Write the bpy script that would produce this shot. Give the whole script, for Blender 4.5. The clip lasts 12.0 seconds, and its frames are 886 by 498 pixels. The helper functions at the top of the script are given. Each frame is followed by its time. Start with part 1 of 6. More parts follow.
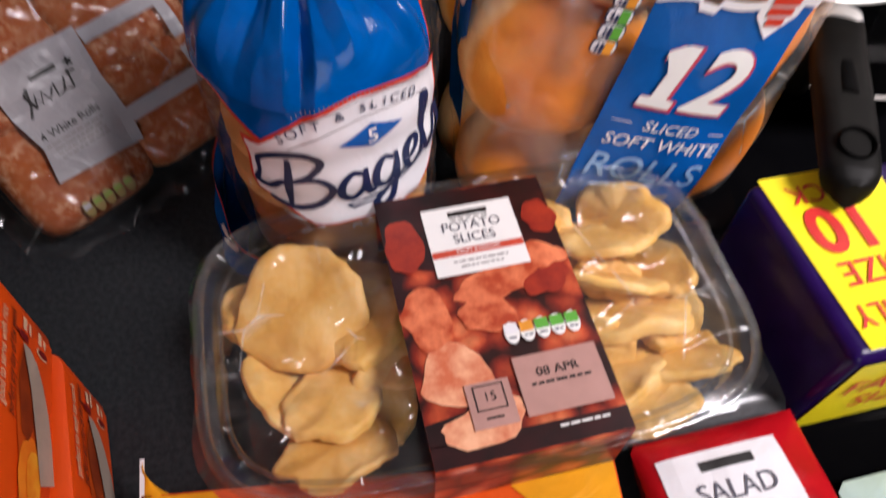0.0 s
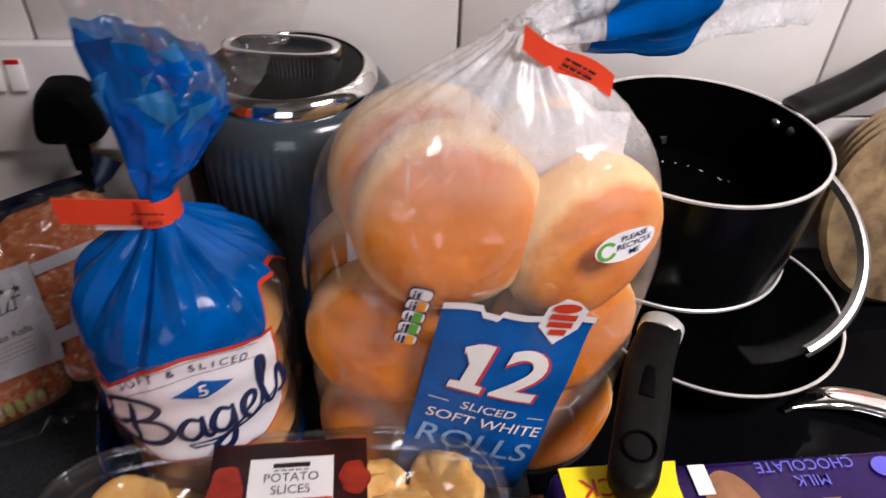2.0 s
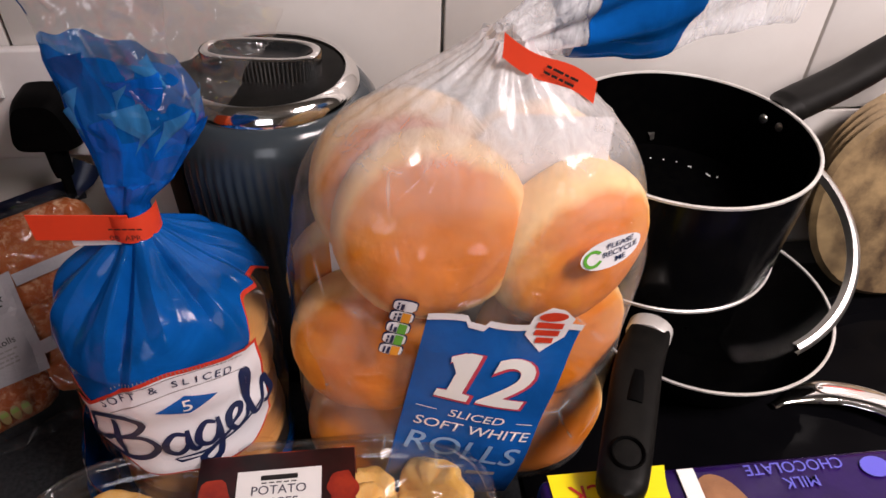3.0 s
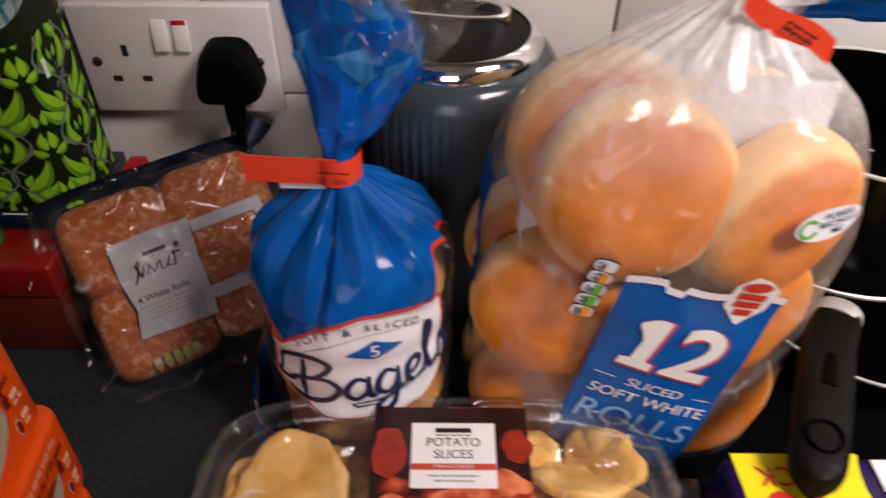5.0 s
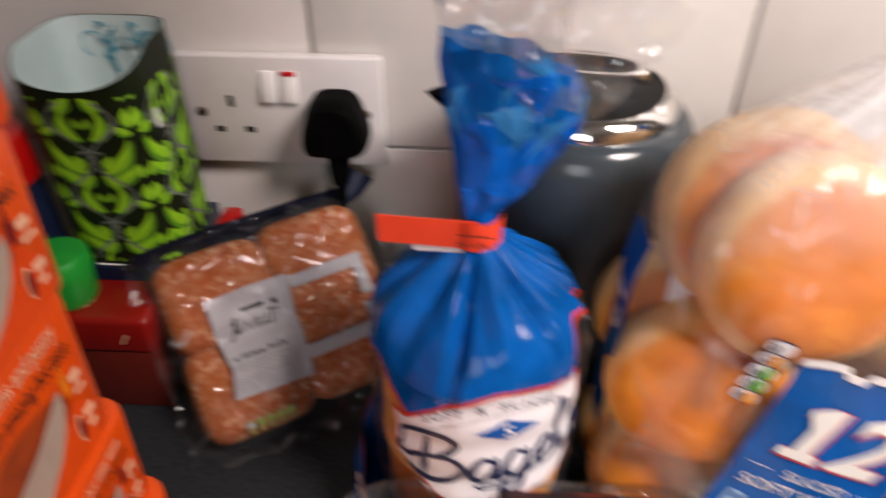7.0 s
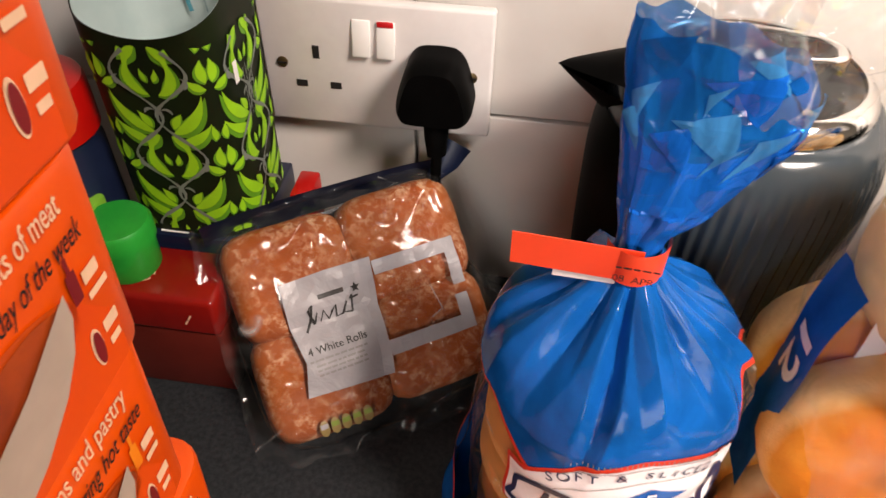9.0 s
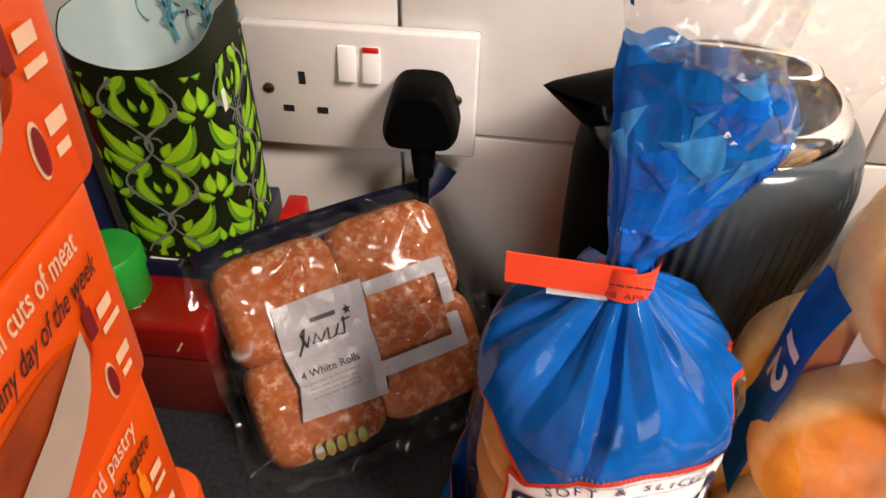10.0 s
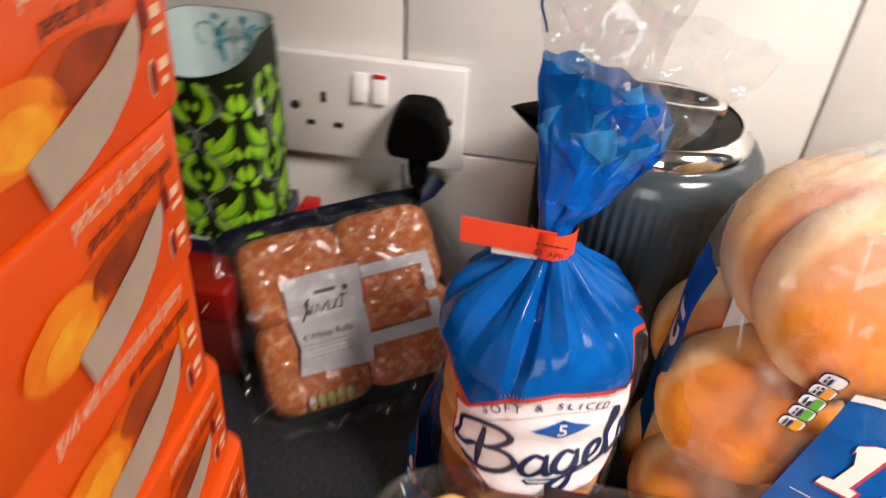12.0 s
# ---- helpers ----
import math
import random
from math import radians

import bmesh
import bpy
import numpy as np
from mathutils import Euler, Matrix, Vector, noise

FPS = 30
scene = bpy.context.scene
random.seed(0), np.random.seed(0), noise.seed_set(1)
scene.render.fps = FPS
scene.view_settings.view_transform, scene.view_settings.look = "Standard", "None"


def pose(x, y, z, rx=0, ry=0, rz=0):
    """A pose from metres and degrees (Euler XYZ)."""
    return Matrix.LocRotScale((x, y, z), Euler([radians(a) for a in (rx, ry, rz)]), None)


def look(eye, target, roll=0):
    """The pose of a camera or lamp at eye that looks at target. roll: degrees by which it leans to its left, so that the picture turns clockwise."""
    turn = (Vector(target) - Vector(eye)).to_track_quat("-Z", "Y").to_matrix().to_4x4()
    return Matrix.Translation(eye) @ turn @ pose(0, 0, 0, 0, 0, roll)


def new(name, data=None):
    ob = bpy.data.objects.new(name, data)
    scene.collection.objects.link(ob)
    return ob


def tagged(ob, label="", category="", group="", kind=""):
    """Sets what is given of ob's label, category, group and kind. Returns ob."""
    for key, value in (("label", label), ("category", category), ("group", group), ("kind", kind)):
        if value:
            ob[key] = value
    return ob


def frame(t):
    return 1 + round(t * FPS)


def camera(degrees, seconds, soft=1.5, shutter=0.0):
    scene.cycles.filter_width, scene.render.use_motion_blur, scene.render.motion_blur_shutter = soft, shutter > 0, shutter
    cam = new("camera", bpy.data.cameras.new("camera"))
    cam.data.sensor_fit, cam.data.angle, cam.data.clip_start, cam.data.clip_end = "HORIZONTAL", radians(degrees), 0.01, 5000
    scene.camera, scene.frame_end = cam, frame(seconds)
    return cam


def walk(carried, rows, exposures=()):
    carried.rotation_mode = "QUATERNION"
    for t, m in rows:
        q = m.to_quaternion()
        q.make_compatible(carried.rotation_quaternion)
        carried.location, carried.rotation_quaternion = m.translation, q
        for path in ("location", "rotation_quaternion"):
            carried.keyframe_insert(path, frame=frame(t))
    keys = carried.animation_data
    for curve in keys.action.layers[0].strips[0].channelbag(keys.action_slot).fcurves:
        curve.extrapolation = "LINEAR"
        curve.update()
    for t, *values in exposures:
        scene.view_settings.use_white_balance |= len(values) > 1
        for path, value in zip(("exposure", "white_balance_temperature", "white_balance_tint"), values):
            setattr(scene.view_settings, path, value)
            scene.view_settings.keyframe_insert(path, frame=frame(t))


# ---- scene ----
cam = camera(64.3, 12.0, soft=1.5, shutter=0.7)
PATH = [
    (0, (0.211, -0.47, 1.266), (0.499, 0.61, -0.392), 2.0),
    (0.5, (0.221, -0.491, 1.277), (0.489, 0.769, -0.252), 2.9),
    (1, (0.262, -0.506, 1.265), (0.359, 0.79, -0.255), 3.7),
    (1.5, (0.297, -0.522, 1.319), (0.343, 1.018, 0.044), 1.8),
    (2, (0.326, -0.498, 1.329), (0.524, 1.03, 0.054), 2.7),
    (2.5, (0.33, -0.487, 1.329), (0.523, 1.015, 0.023), 1.2),
    (2.7, (0.331, -0.484, 1.332), (0.534, 1.012, 0.02), 1.7),
    (4.3, (0.336, -0.514, 1.34), (0.533, 1.016, 0.067), 3.3),
    (4.5, (0.329, -0.514, 1.335), (0.422, 1.009, 0.041), 1.5),
    (5, (0.271, -0.493, 1.32), (0.269, 1.001, -0.009), 0.3),
    (5.5, (0.251, -0.479, 1.318), (0.331, 1.009, -0.017), 0.1),
    (6, (0.238, -0.492, 1.316), (0.385, 1.002, -0.005), 2.0),
    (6.5, (0.228, -0.495, 1.308), (0.402, 1.029, 0.025), 1.8),
    (7, (0.217, -0.468, 1.309), (0.119, 1.114, 0.088), -0.2),
    (7.2, (0.201, -0.451, 1.313), (-0.014, 1.115, 0.087), -1.3),
    (8.8, (0.172, -0.393, 1.293), (-0.044, 1.045, -0.081), 0.8),
    (9, (0.169, -0.398, 1.296), (-0.021, 1.047, -0.074), 1.3),
    (9.5, (0.169, -0.408, 1.3), (0.005, 1.058, -0.051), 0.7),
    (10, (0.163, -0.401, 1.301), (0.026, 1.083, -0.034), 1.3),
    (10.5, (0.161, -0.388, 1.297), (0.032, 1.085, -0.05), 1.2),
    (11, (0.162, -0.409, 1.302), (0.129, 1.092, -0.019), 0.7),
    (11.5, (0.161, -0.441, 1.315), (0.2, 1.118, 0.064), 1.4),
    (12, (0.2, -0.493, 1.322), (-0.012, 1.089, 0.117), 3.4),
]
walk(cam, [(t, look(eye, target, roll)) for t, eye, target, roll in PATH],
     exposures=[(0, -0.05, 6200, 15), (0.5, 0.03, 6050, 12), (1.0, 0.10, 5600, 13), (1.5, -0.2, 5700, 12), (2.5, -0.42, 6700, 19), (4.5, -0.43, 6700, 17), (6.5, 0.05, 6800, 17),
                (7.2, 0.3, 6800, 14), (8.8, 0.75, 7400, 13), (10.5, 0.72, 7400, 12), (12.0, 0.55, 6900, 9)])

# ---- world and lights ----
WORK = 0.90   # worktop height

world = bpy.data.worlds.new("world")
scene.world = world
world.use_nodes = True
world.node_tree.nodes["Background"].inputs[0].default_value = (0.5, 0.55, 0.62, 1)
world.node_tree.nodes["Background"].inputs[1].default_value = 0.15


def area_lamp(name, eye, target, sx, sy, watts, colour, beam=180):
    d = bpy.data.lights.new(name, "AREA")
    d.shape, d.size, d.size_y, d.energy, d.color = "RECTANGLE", sx, sy, watts, colour
    d.spread = radians(beam)
    ob = new(name, d)
    ob.matrix_world = look(eye, target)
    return ob


area_lamp("ceiling_lamp_light", (1.22, -0.78, 2.25), (1.00, -0.10, 1.1), 0.62, 0.40, 16.0, (1.0, 0.92, 0.89), 86)
# soft fill from an unseen window, placed to suit the kettle's highlights
area_lamp("window_light", (0.10, -2.47, 1.75), (0.10, -0.1, 1.70), 0.78, 1.08, 12, (0.88, 0.94, 1.0))


# ---- materials ----
def rgb(h):
    v = [int(h[i:i + 2], 16) / 255 for i in (0, 2, 4)]
    return tuple(c / 12.92 if c <= 0.04045 else ((c + 0.055) / 1.055) ** 2.4 for c in v) + (1,)


class Mat:
    """A small builder of node materials."""

    def __init__(self, name, colour=(0.8, 0.8, 0.8, 1), rough=0.5, metal=0.0, spec=0.5):
        self.m = bpy.data.materials.new(name)
        self.m.use_nodes = True
        self.t = self.m.node_tree
        self.n, self.l = self.t.nodes, self.t.links
        self.b = self.n["Principled BSDF"]
        self.b.inputs["Base Color"].default_value = colour
        self.b.inputs["Roughness"].default_value = rough
        self.b.inputs["Metallic"].default_value = metal
        self.b.inputs["Specular IOR Level"].default_value = spec

    def node(self, kind, **sets):
        nd = self.n.new(kind)
        for k, v in sets.items():
            nd.inputs[k.replace("_", " ")].default_value = v
        return nd

    def coord(self, which="Object"):
        return self.n.new("ShaderNodeTexCoord").outputs[which]

    def noise(self, scale, detail=4.0, rough=0.55, coord=None, distort=0.0):
        nd = self.node("ShaderNodeTexNoise", Scale=scale, Detail=detail, Roughness=rough, Distortion=distort)
        self.l.new(coord or self.coord(), nd.inputs["Vector"])
        return nd.outputs["Fac"]

    def ramp(self, fac, stops):
        nd = self.n.new("ShaderNodeValToRGB")
        els = nd.color_ramp.elements
        while len(els) < len(stops):
            els.new(0.5)
        for e, (p, c) in zip(els, stops):
            e.position, e.color = p, c
        self.l.new(fac, nd.inputs[0])
        return nd.outputs[0]

    def mix(self, fac, a, b, mode="MIX"):
        nd = self.n.new("ShaderNodeMix")
        nd.data_type, nd.blend_type = "RGBA", mode
        for sock, v in ((nd.inputs[0], fac), (nd.inputs[6], a), (nd.inputs[7], b)):
            if isinstance(v, (int, float, tuple)):
                sock.default_value = v
            else:
                self.l.new(v, sock)
        return nd.outputs[2]

    def colour(self, out):
        self.l.new(out, self.b.inputs["Base Color"])
        return self

    def roughness(self, fac, lo, hi):
        nd = self.n.new("ShaderNodeMapRange")
        nd.inputs[3].default_value, nd.inputs[4].default_value = lo, hi
        self.l.new(fac, nd.inputs[0])
        self.l.new(nd.outputs[0], self.b.inputs["Roughness"])
        return self

    def bump(self, fac, strength, dist, target=None):
        nd = self.node("ShaderNodeBump", Strength=strength, Distance=dist)
        self.l.new(fac, nd.inputs["Height"])
        self.l.new(nd.outputs[0], (target or self.b).inputs["Normal"])
        return nd.outputs[0]


def print_mat(name, h, rough=0.45, wear=0.08):
    """Printed ink on card or film: one colour with a little unevenness."""
    m = Mat(name, rgb(h), rough)
    c = rgb(h)
    dark = tuple(v * (1 - wear * 2) for v in c[:3]) + (1,)
    m.colour(m.ramp(m.noise(60, 3), [(0.3, dark), (0.7, c)]))
    return m.m


def film_mat(name, tint=(0.985, 0.985, 0.99, 1), base=0.03, edge=0.3, rough=0.12, wrinkle=0.5, scale=40, milky=0.0, folds=None, crease=0.0, cells=20.0):
    """Thin clear film: mostly lets light through, with gloss at folds and where it is seen edge on."""
    m = Mat(name)
    tr = m.n.new("ShaderNodeBsdfTransparent")
    tr.inputs[0].default_value = tint
    gl = m.n.new("ShaderNodeBsdfGlossy")
    gl.inputs["Roughness"].default_value = rough
    lw = m.node("ShaderNodeLayerWeight", Blend=0.35)
    pw = m.n.new("ShaderNodeMath")
    pw.operation = "POWER"
    pw.inputs[1].default_value = 2.2
    m.l.new(lw.outputs["Facing"], pw.inputs[0])
    add = m.n.new("ShaderNodeMath")
    add.operation = "MULTIPLY_ADD"
    add.inputs[1].default_value, add.inputs[2].default_value = edge, base
    m.l.new(pw.outputs[0], add.inputs[0])
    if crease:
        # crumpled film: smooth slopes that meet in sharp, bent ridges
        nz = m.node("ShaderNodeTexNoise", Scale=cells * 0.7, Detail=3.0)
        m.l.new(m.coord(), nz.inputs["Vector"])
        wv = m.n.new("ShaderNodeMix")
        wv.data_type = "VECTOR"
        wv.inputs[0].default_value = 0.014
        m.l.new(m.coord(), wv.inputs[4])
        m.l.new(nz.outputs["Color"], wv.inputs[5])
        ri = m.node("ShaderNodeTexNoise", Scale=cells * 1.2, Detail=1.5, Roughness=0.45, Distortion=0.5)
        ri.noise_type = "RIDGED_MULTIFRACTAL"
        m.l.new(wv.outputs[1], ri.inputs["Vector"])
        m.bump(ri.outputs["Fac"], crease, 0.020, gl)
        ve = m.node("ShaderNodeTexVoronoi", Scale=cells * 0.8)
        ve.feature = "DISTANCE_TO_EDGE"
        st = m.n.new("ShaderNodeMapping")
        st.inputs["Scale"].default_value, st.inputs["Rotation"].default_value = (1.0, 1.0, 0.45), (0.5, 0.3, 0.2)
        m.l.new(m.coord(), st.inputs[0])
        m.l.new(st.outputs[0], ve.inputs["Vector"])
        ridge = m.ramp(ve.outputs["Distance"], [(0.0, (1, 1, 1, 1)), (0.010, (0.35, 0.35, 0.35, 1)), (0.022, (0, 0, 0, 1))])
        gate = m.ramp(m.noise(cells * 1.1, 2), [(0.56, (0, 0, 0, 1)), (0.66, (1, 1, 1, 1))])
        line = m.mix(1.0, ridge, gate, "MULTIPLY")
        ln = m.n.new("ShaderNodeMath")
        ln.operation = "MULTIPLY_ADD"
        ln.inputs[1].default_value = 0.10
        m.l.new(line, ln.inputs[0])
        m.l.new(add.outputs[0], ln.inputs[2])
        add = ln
    elif wrinkle:
        m.bump(m.noise(scale, 3, 0.55, distort=1.6), wrinkle, 0.006, gl)
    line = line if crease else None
    mx = m.n.new("ShaderNodeMixShader")
    m.l.new(add.outputs[0], mx.inputs[0])
    m.l.new(tr.outputs[0], mx.inputs[1])
    m.l.new(gl.outputs[0], mx.inputs[2])
    out = mx.outputs[0]
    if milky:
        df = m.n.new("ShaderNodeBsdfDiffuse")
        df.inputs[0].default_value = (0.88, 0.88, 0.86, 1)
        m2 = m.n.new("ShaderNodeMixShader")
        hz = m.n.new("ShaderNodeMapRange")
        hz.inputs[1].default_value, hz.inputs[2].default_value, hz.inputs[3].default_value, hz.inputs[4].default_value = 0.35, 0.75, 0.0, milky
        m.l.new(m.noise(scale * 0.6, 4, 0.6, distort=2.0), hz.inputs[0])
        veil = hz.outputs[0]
        # creases whiten the film; the white also stands in for their glints
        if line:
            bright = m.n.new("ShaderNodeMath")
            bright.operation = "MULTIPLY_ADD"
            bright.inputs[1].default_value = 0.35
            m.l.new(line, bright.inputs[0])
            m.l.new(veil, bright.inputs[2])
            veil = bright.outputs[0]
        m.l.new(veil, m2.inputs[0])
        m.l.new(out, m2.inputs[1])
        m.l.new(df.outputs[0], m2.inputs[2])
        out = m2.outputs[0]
    if folds:
        # towards the tied neck the film bunches into whitish upright folds
        lo, hi, most = folds
        xyz = m.n.new("ShaderNodeSeparateXYZ")
        m.l.new(m.coord(), xyz.inputs[0])
        up = m.n.new("ShaderNodeMapRange")
        up.interpolation_type = "SMOOTHSTEP"
        up.inputs[1].default_value, up.inputs[2].default_value = lo, hi
        m.l.new(xyz.outputs[2], up.inputs[0])
        mp = m.n.new("ShaderNodeMapping")
        mp.inputs["Scale"].default_value = (110, 110, 12)
        m.l.new(m.coord(), mp.inputs[0])
        st = m.n.new("ShaderNodeMapRange")
        st.inputs[1].default_value, st.inputs[2].default_value, st.inputs[3].default_value, st.inputs[4].default_value = 0.32, 0.72, 0.30, most
        streak = m.noise(1.0, 4, 0.65, mp.outputs[0], 0.6)
        m.l.new(streak, st.inputs[0])
        mul = m.n.new("ShaderNodeMath")
        mul.operation = "MULTIPLY"
        m.l.new(up.outputs[0], mul.inputs[0])
        m.l.new(st.outputs[0], mul.inputs[1])
        pr = m.n.new("ShaderNodeBsdfPrincipled")
        pr.inputs["Base Color"].default_value = (0.82, 0.83, 0.85, 1)
        pr.inputs["Roughness"].default_value = 0.5
        pr.inputs["Specular IOR Level"].default_value = 0.3
        m.bump(streak, 0.35, 0.004, pr)
        m3 = m.n.new("ShaderNodeMixShader")
        m.l.new(mul.outputs[0], m3.inputs[0])
        m.l.new(out, m3.inputs[1])
        m.l.new(pr.outputs[0], m3.inputs[2])
        out = m3.outputs[0]
    m.n.remove(m.b)
    m.l.new(out, m.n["Material Output"].inputs[0])
    return m.m


def bread_mat(name, dark, mid, pale, flour=0.0, top=0.012, rim=None):
    """Baked crust: brown on the dome (local z), pale at the sides, uneven."""
    m = Mat(name, mid, 0.65, 0.0, 0.18)
    xyz = m.n.new("ShaderNodeSeparateXYZ")
    m.l.new(m.coord(), xyz.inputs[0])
    ad = m.n.new("ShaderNodeMath")
    ad.operation = "MULTIPLY_ADD"
    ad.inputs[1].default_value = 0.016
    m.l.new(m.noise(28, 4, 0.6), ad.inputs[0])
    m.l.new(xyz.outputs[2], ad.inputs[2])
    ad2 = m.n.new("ShaderNodeMath")
    ad2.operation = "MULTIPLY_ADD"
    ad2.inputs[1].default_value = 0.026
    m.l.new(m.noise(13, 2, 0.5), ad2.inputs[0])
    m.l.new(ad.outputs[0], ad2.inputs[2])
    mr = m.n.new("ShaderNodeMapRange")
    mr.inputs[1].default_value, mr.inputs[2].default_value = top + 0.001, top + 0.037
    m.l.new(ad2.outputs[0], mr.inputs[0])
    col = m.ramp(mr.outputs[0], [(0.08, pale), (0.34, mid), (0.85, dark)])
    if rim:
        # the soft side that touched its neighbours in the oven stays pale
        flatv = m.n.new("ShaderNodeVectorMath")
        flatv.operation = "MULTIPLY"
        flatv.inputs[1].default_value = (1, 1, 0)
        m.l.new(m.coord(), flatv.inputs[0])
        ln = m.n.new("ShaderNodeVectorMath")
        ln.operation = "LENGTH"
        m.l.new(flatv.outputs[0], ln.inputs[0])
        wob = m.n.new("ShaderNodeMath")
        wob.operation = "MULTIPLY_ADD"
        wob.inputs[1].default_value = 0.014
        m.l.new(m.noise(24, 3), wob.inputs[0])
        m.l.new(ln.outputs["Value"], wob.inputs[2])
        rm = m.n.new("ShaderNodeMapRange")
        rm.inputs[1].default_value, rm.inputs[2].default_value = rim
        m.l.new(wob.outputs[0], rm.inputs[0])
        col = m.mix(rm.outputs[0], col, pale)
    rnd = m.n.new("ShaderNodeObjectInfo").outputs["Random"]
    tone = m.ramp(rnd, [(0.0, (0.93, 0.92, 0.90, 1)), (1.0, (1.06, 1.05, 1.04, 1))])
    col = m.mix(1.0, col, tone, "MULTIPLY")
    col = m.mix(0.35, col, m.ramp(m.noise(90, 5, 0.7), [(0.3, (0.75, 0.7, 0.65, 1)), (0.7, (1.1, 1.1, 1.1, 1))]), "MULTIPLY")
    if flour:
        dust = m.ramp(m.noise(170, 5, 0.72, distort=0.3), [(0.47, (0, 0, 0, 1)), (0.62, (flour, flour, flour, 1))])
        patch = m.ramp(m.noise(26, 4, 0.6, distort=0.8), [(0.38, (0.10, 0.10, 0.10, 1)), (0.64, (1, 1, 1, 1))])
        spots = m.mix(1.0, dust, patch, "MULTIPLY")
        sp = m.n.new("ShaderNodeMix")
        sp.data_type = "RGBA"
        m.l.new(spots, sp.inputs[0])
        m.l.new(col, sp.inputs[6])
        sp.inputs[7].default_value = (0.72, 0.46, 0.28, 1)
        col = sp.outputs[2]
    cracks = m.node("ShaderNodeTexVoronoi", Scale=26.0)
    cracks.feature = "DISTANCE_TO_EDGE"
    wv = m.n.new("ShaderNodeMix")
    wv.data_type = "VECTOR"
    wv.inputs[0].default_value = 0.03
    nz = m.node("ShaderNodeTexNoise", Scale=30.0, Detail=3.0)
    m.l.new(m.coord(), nz.inputs["Vector"])
    m.l.new(m.coord(), wv.inputs[4])
    m.l.new(nz.outputs["Color"], wv.inputs[5])
    m.l.new(wv.outputs[1], cracks.inputs["Vector"])
    line = m.ramp(cracks.outputs["Distance"], [(0.0, (0.72, 0.62, 0.52, 1)), (0.03, (1, 1, 1, 1))])
    gate = m.ramp(m.noise(14, 3), [(0.5, (0, 0, 0, 1)), (0.6, (0.6, 0.6, 0.6, 1))])
    cm = m.n.new("ShaderNodeMix")
    cm.data_type, cm.blend_type = "RGBA", "MULTIPLY"
    m.l.new(gate, cm.inputs[0])
    m.l.new(col, cm.inputs[6])
    m.l.new(line, cm.inputs[7])
    m.colour(cm.outputs[2])
    m.bump(m.noise(38, 6, 0.65), 0.5, 0.004)
    m.b.inputs["Subsurface Weight"].default_value = 0.05
    m.b.inputs["Subsurface Radius"].default_value = (0.01, 0.006, 0.003)
    return m.m


def speckled(name, a, b, scale, rough, bump=0.0, metal=0.0, spec=0.5, ior=1.5):
    m = Mat(name, a, rough, metal, spec)
    m.b.inputs["IOR"].default_value = ior
    m.colour(m.ramp(m.noise(scale, 6, 0.6), [(0.35, a), (0.65, b)]))
    m.roughness(m.noise(scale * 0.3, 4), rough * 0.8, min(1, rough * 1.25))
    if bump:
        m.bump(m.noise(scale * 1.5, 5), bump, 0.001)
    return m.m


def potato_mat():
    m = Mat("cooked_potato", rgb("e0b25c"), 0.5, spec=0.3)
    base = m.ramp(m.noise(42, 6, 0.65), [(0.3, rgb("d09a48")), (0.5, rgb("e6b868")), (0.72, rgb("f0d296"))])
    rnd = m.n.new("ShaderNodeObjectInfo").outputs["Random"]
    m.colour(m.mix(1.0, base, m.ramp(rnd, [(0.0, (0.85, 0.78, 0.68, 1)), (1.0, (1.05, 1.04, 1.0, 1))]), "MULTIPLY"))
    m.bump(m.noise(70, 6, 0.75), 0.3, 0.004)
    m.b.inputs["Subsurface Weight"].default_value = 0.15
    m.b.inputs["Subsurface Radius"].default_value = (0.008, 0.005, 0.002)
    return m.m


def gather_mat(name, haze):
    """Clear film bunched into many fine upright folds, whitish where it doubles."""
    m = Mat(name)
    tr = m.n.new("ShaderNodeBsdfTransparent")
    tr.inputs[0].default_value = (0.985, 0.985, 0.99, 1)
    pr = m.b
    pr.inputs["Base Color"].default_value = (0.82, 0.83, 0.85, 1)
    pr.inputs["Roughness"].default_value = 0.25
    mp = m.n.new("ShaderNodeMapping")
    mp.inputs["Scale"].default_value = (120, 120, 14)
    m.l.new(m.coord(), mp.inputs[0])
    streak = m.noise(1.0, 4, 0.65, mp.outputs[0], 0.6)
    mr = m.n.new("ShaderNodeMapRange")
    mr.inputs[1].default_value, mr.inputs[2].default_value, mr.inputs[3].default_value, mr.inputs[4].default_value = 0.36, 0.68, 0.14, haze
    m.l.new(streak, mr.inputs[0])
    m.bump(streak, 0.6, 0.004)
    mx = m.n.new("ShaderNodeMixShader")
    m.l.new(mr.outputs[0], mx.inputs[0])
    m.l.new(tr.outputs[0], mx.inputs[1])
    m.l.new(pr.outputs[0], mx.inputs[2])
    m.l.new(mx.outputs[0], m.n["Material Output"].inputs[0])
    return m.m


M_GATHER_THIN = gather_mat("loose_film", 0.65)
M_WORK = speckled("worktop_laminate", rgb("212326"), rgb("303235"), 300, 0.45, 0.15, spec=0.5, ior=1.25)
M_HOB = speckled("hob_glass", (0.0015, 0.0015, 0.002, 1), (0.0025, 0.0025, 0.003, 1), 20, 0.05, spec=0.25, ior=1.12)
M_TILE = speckled("glazed_tile", rgb("d3cec9"), rgb("dcd8d3"), 9, 0.16)
M_GROUT = speckled("grout", rgb("c9c3ba"), rgb("dad5ce"), 60, 0.85, 0.3)
M_PLASTER = speckled("wall_paint", rgb("8f877c"), rgb("9a9287"), 4, 0.8, 0.1)
M_FLOOR = speckled("floor_vinyl", rgb("6e6459"), rgb("857a6d"), 6, 0.5, 0.1)
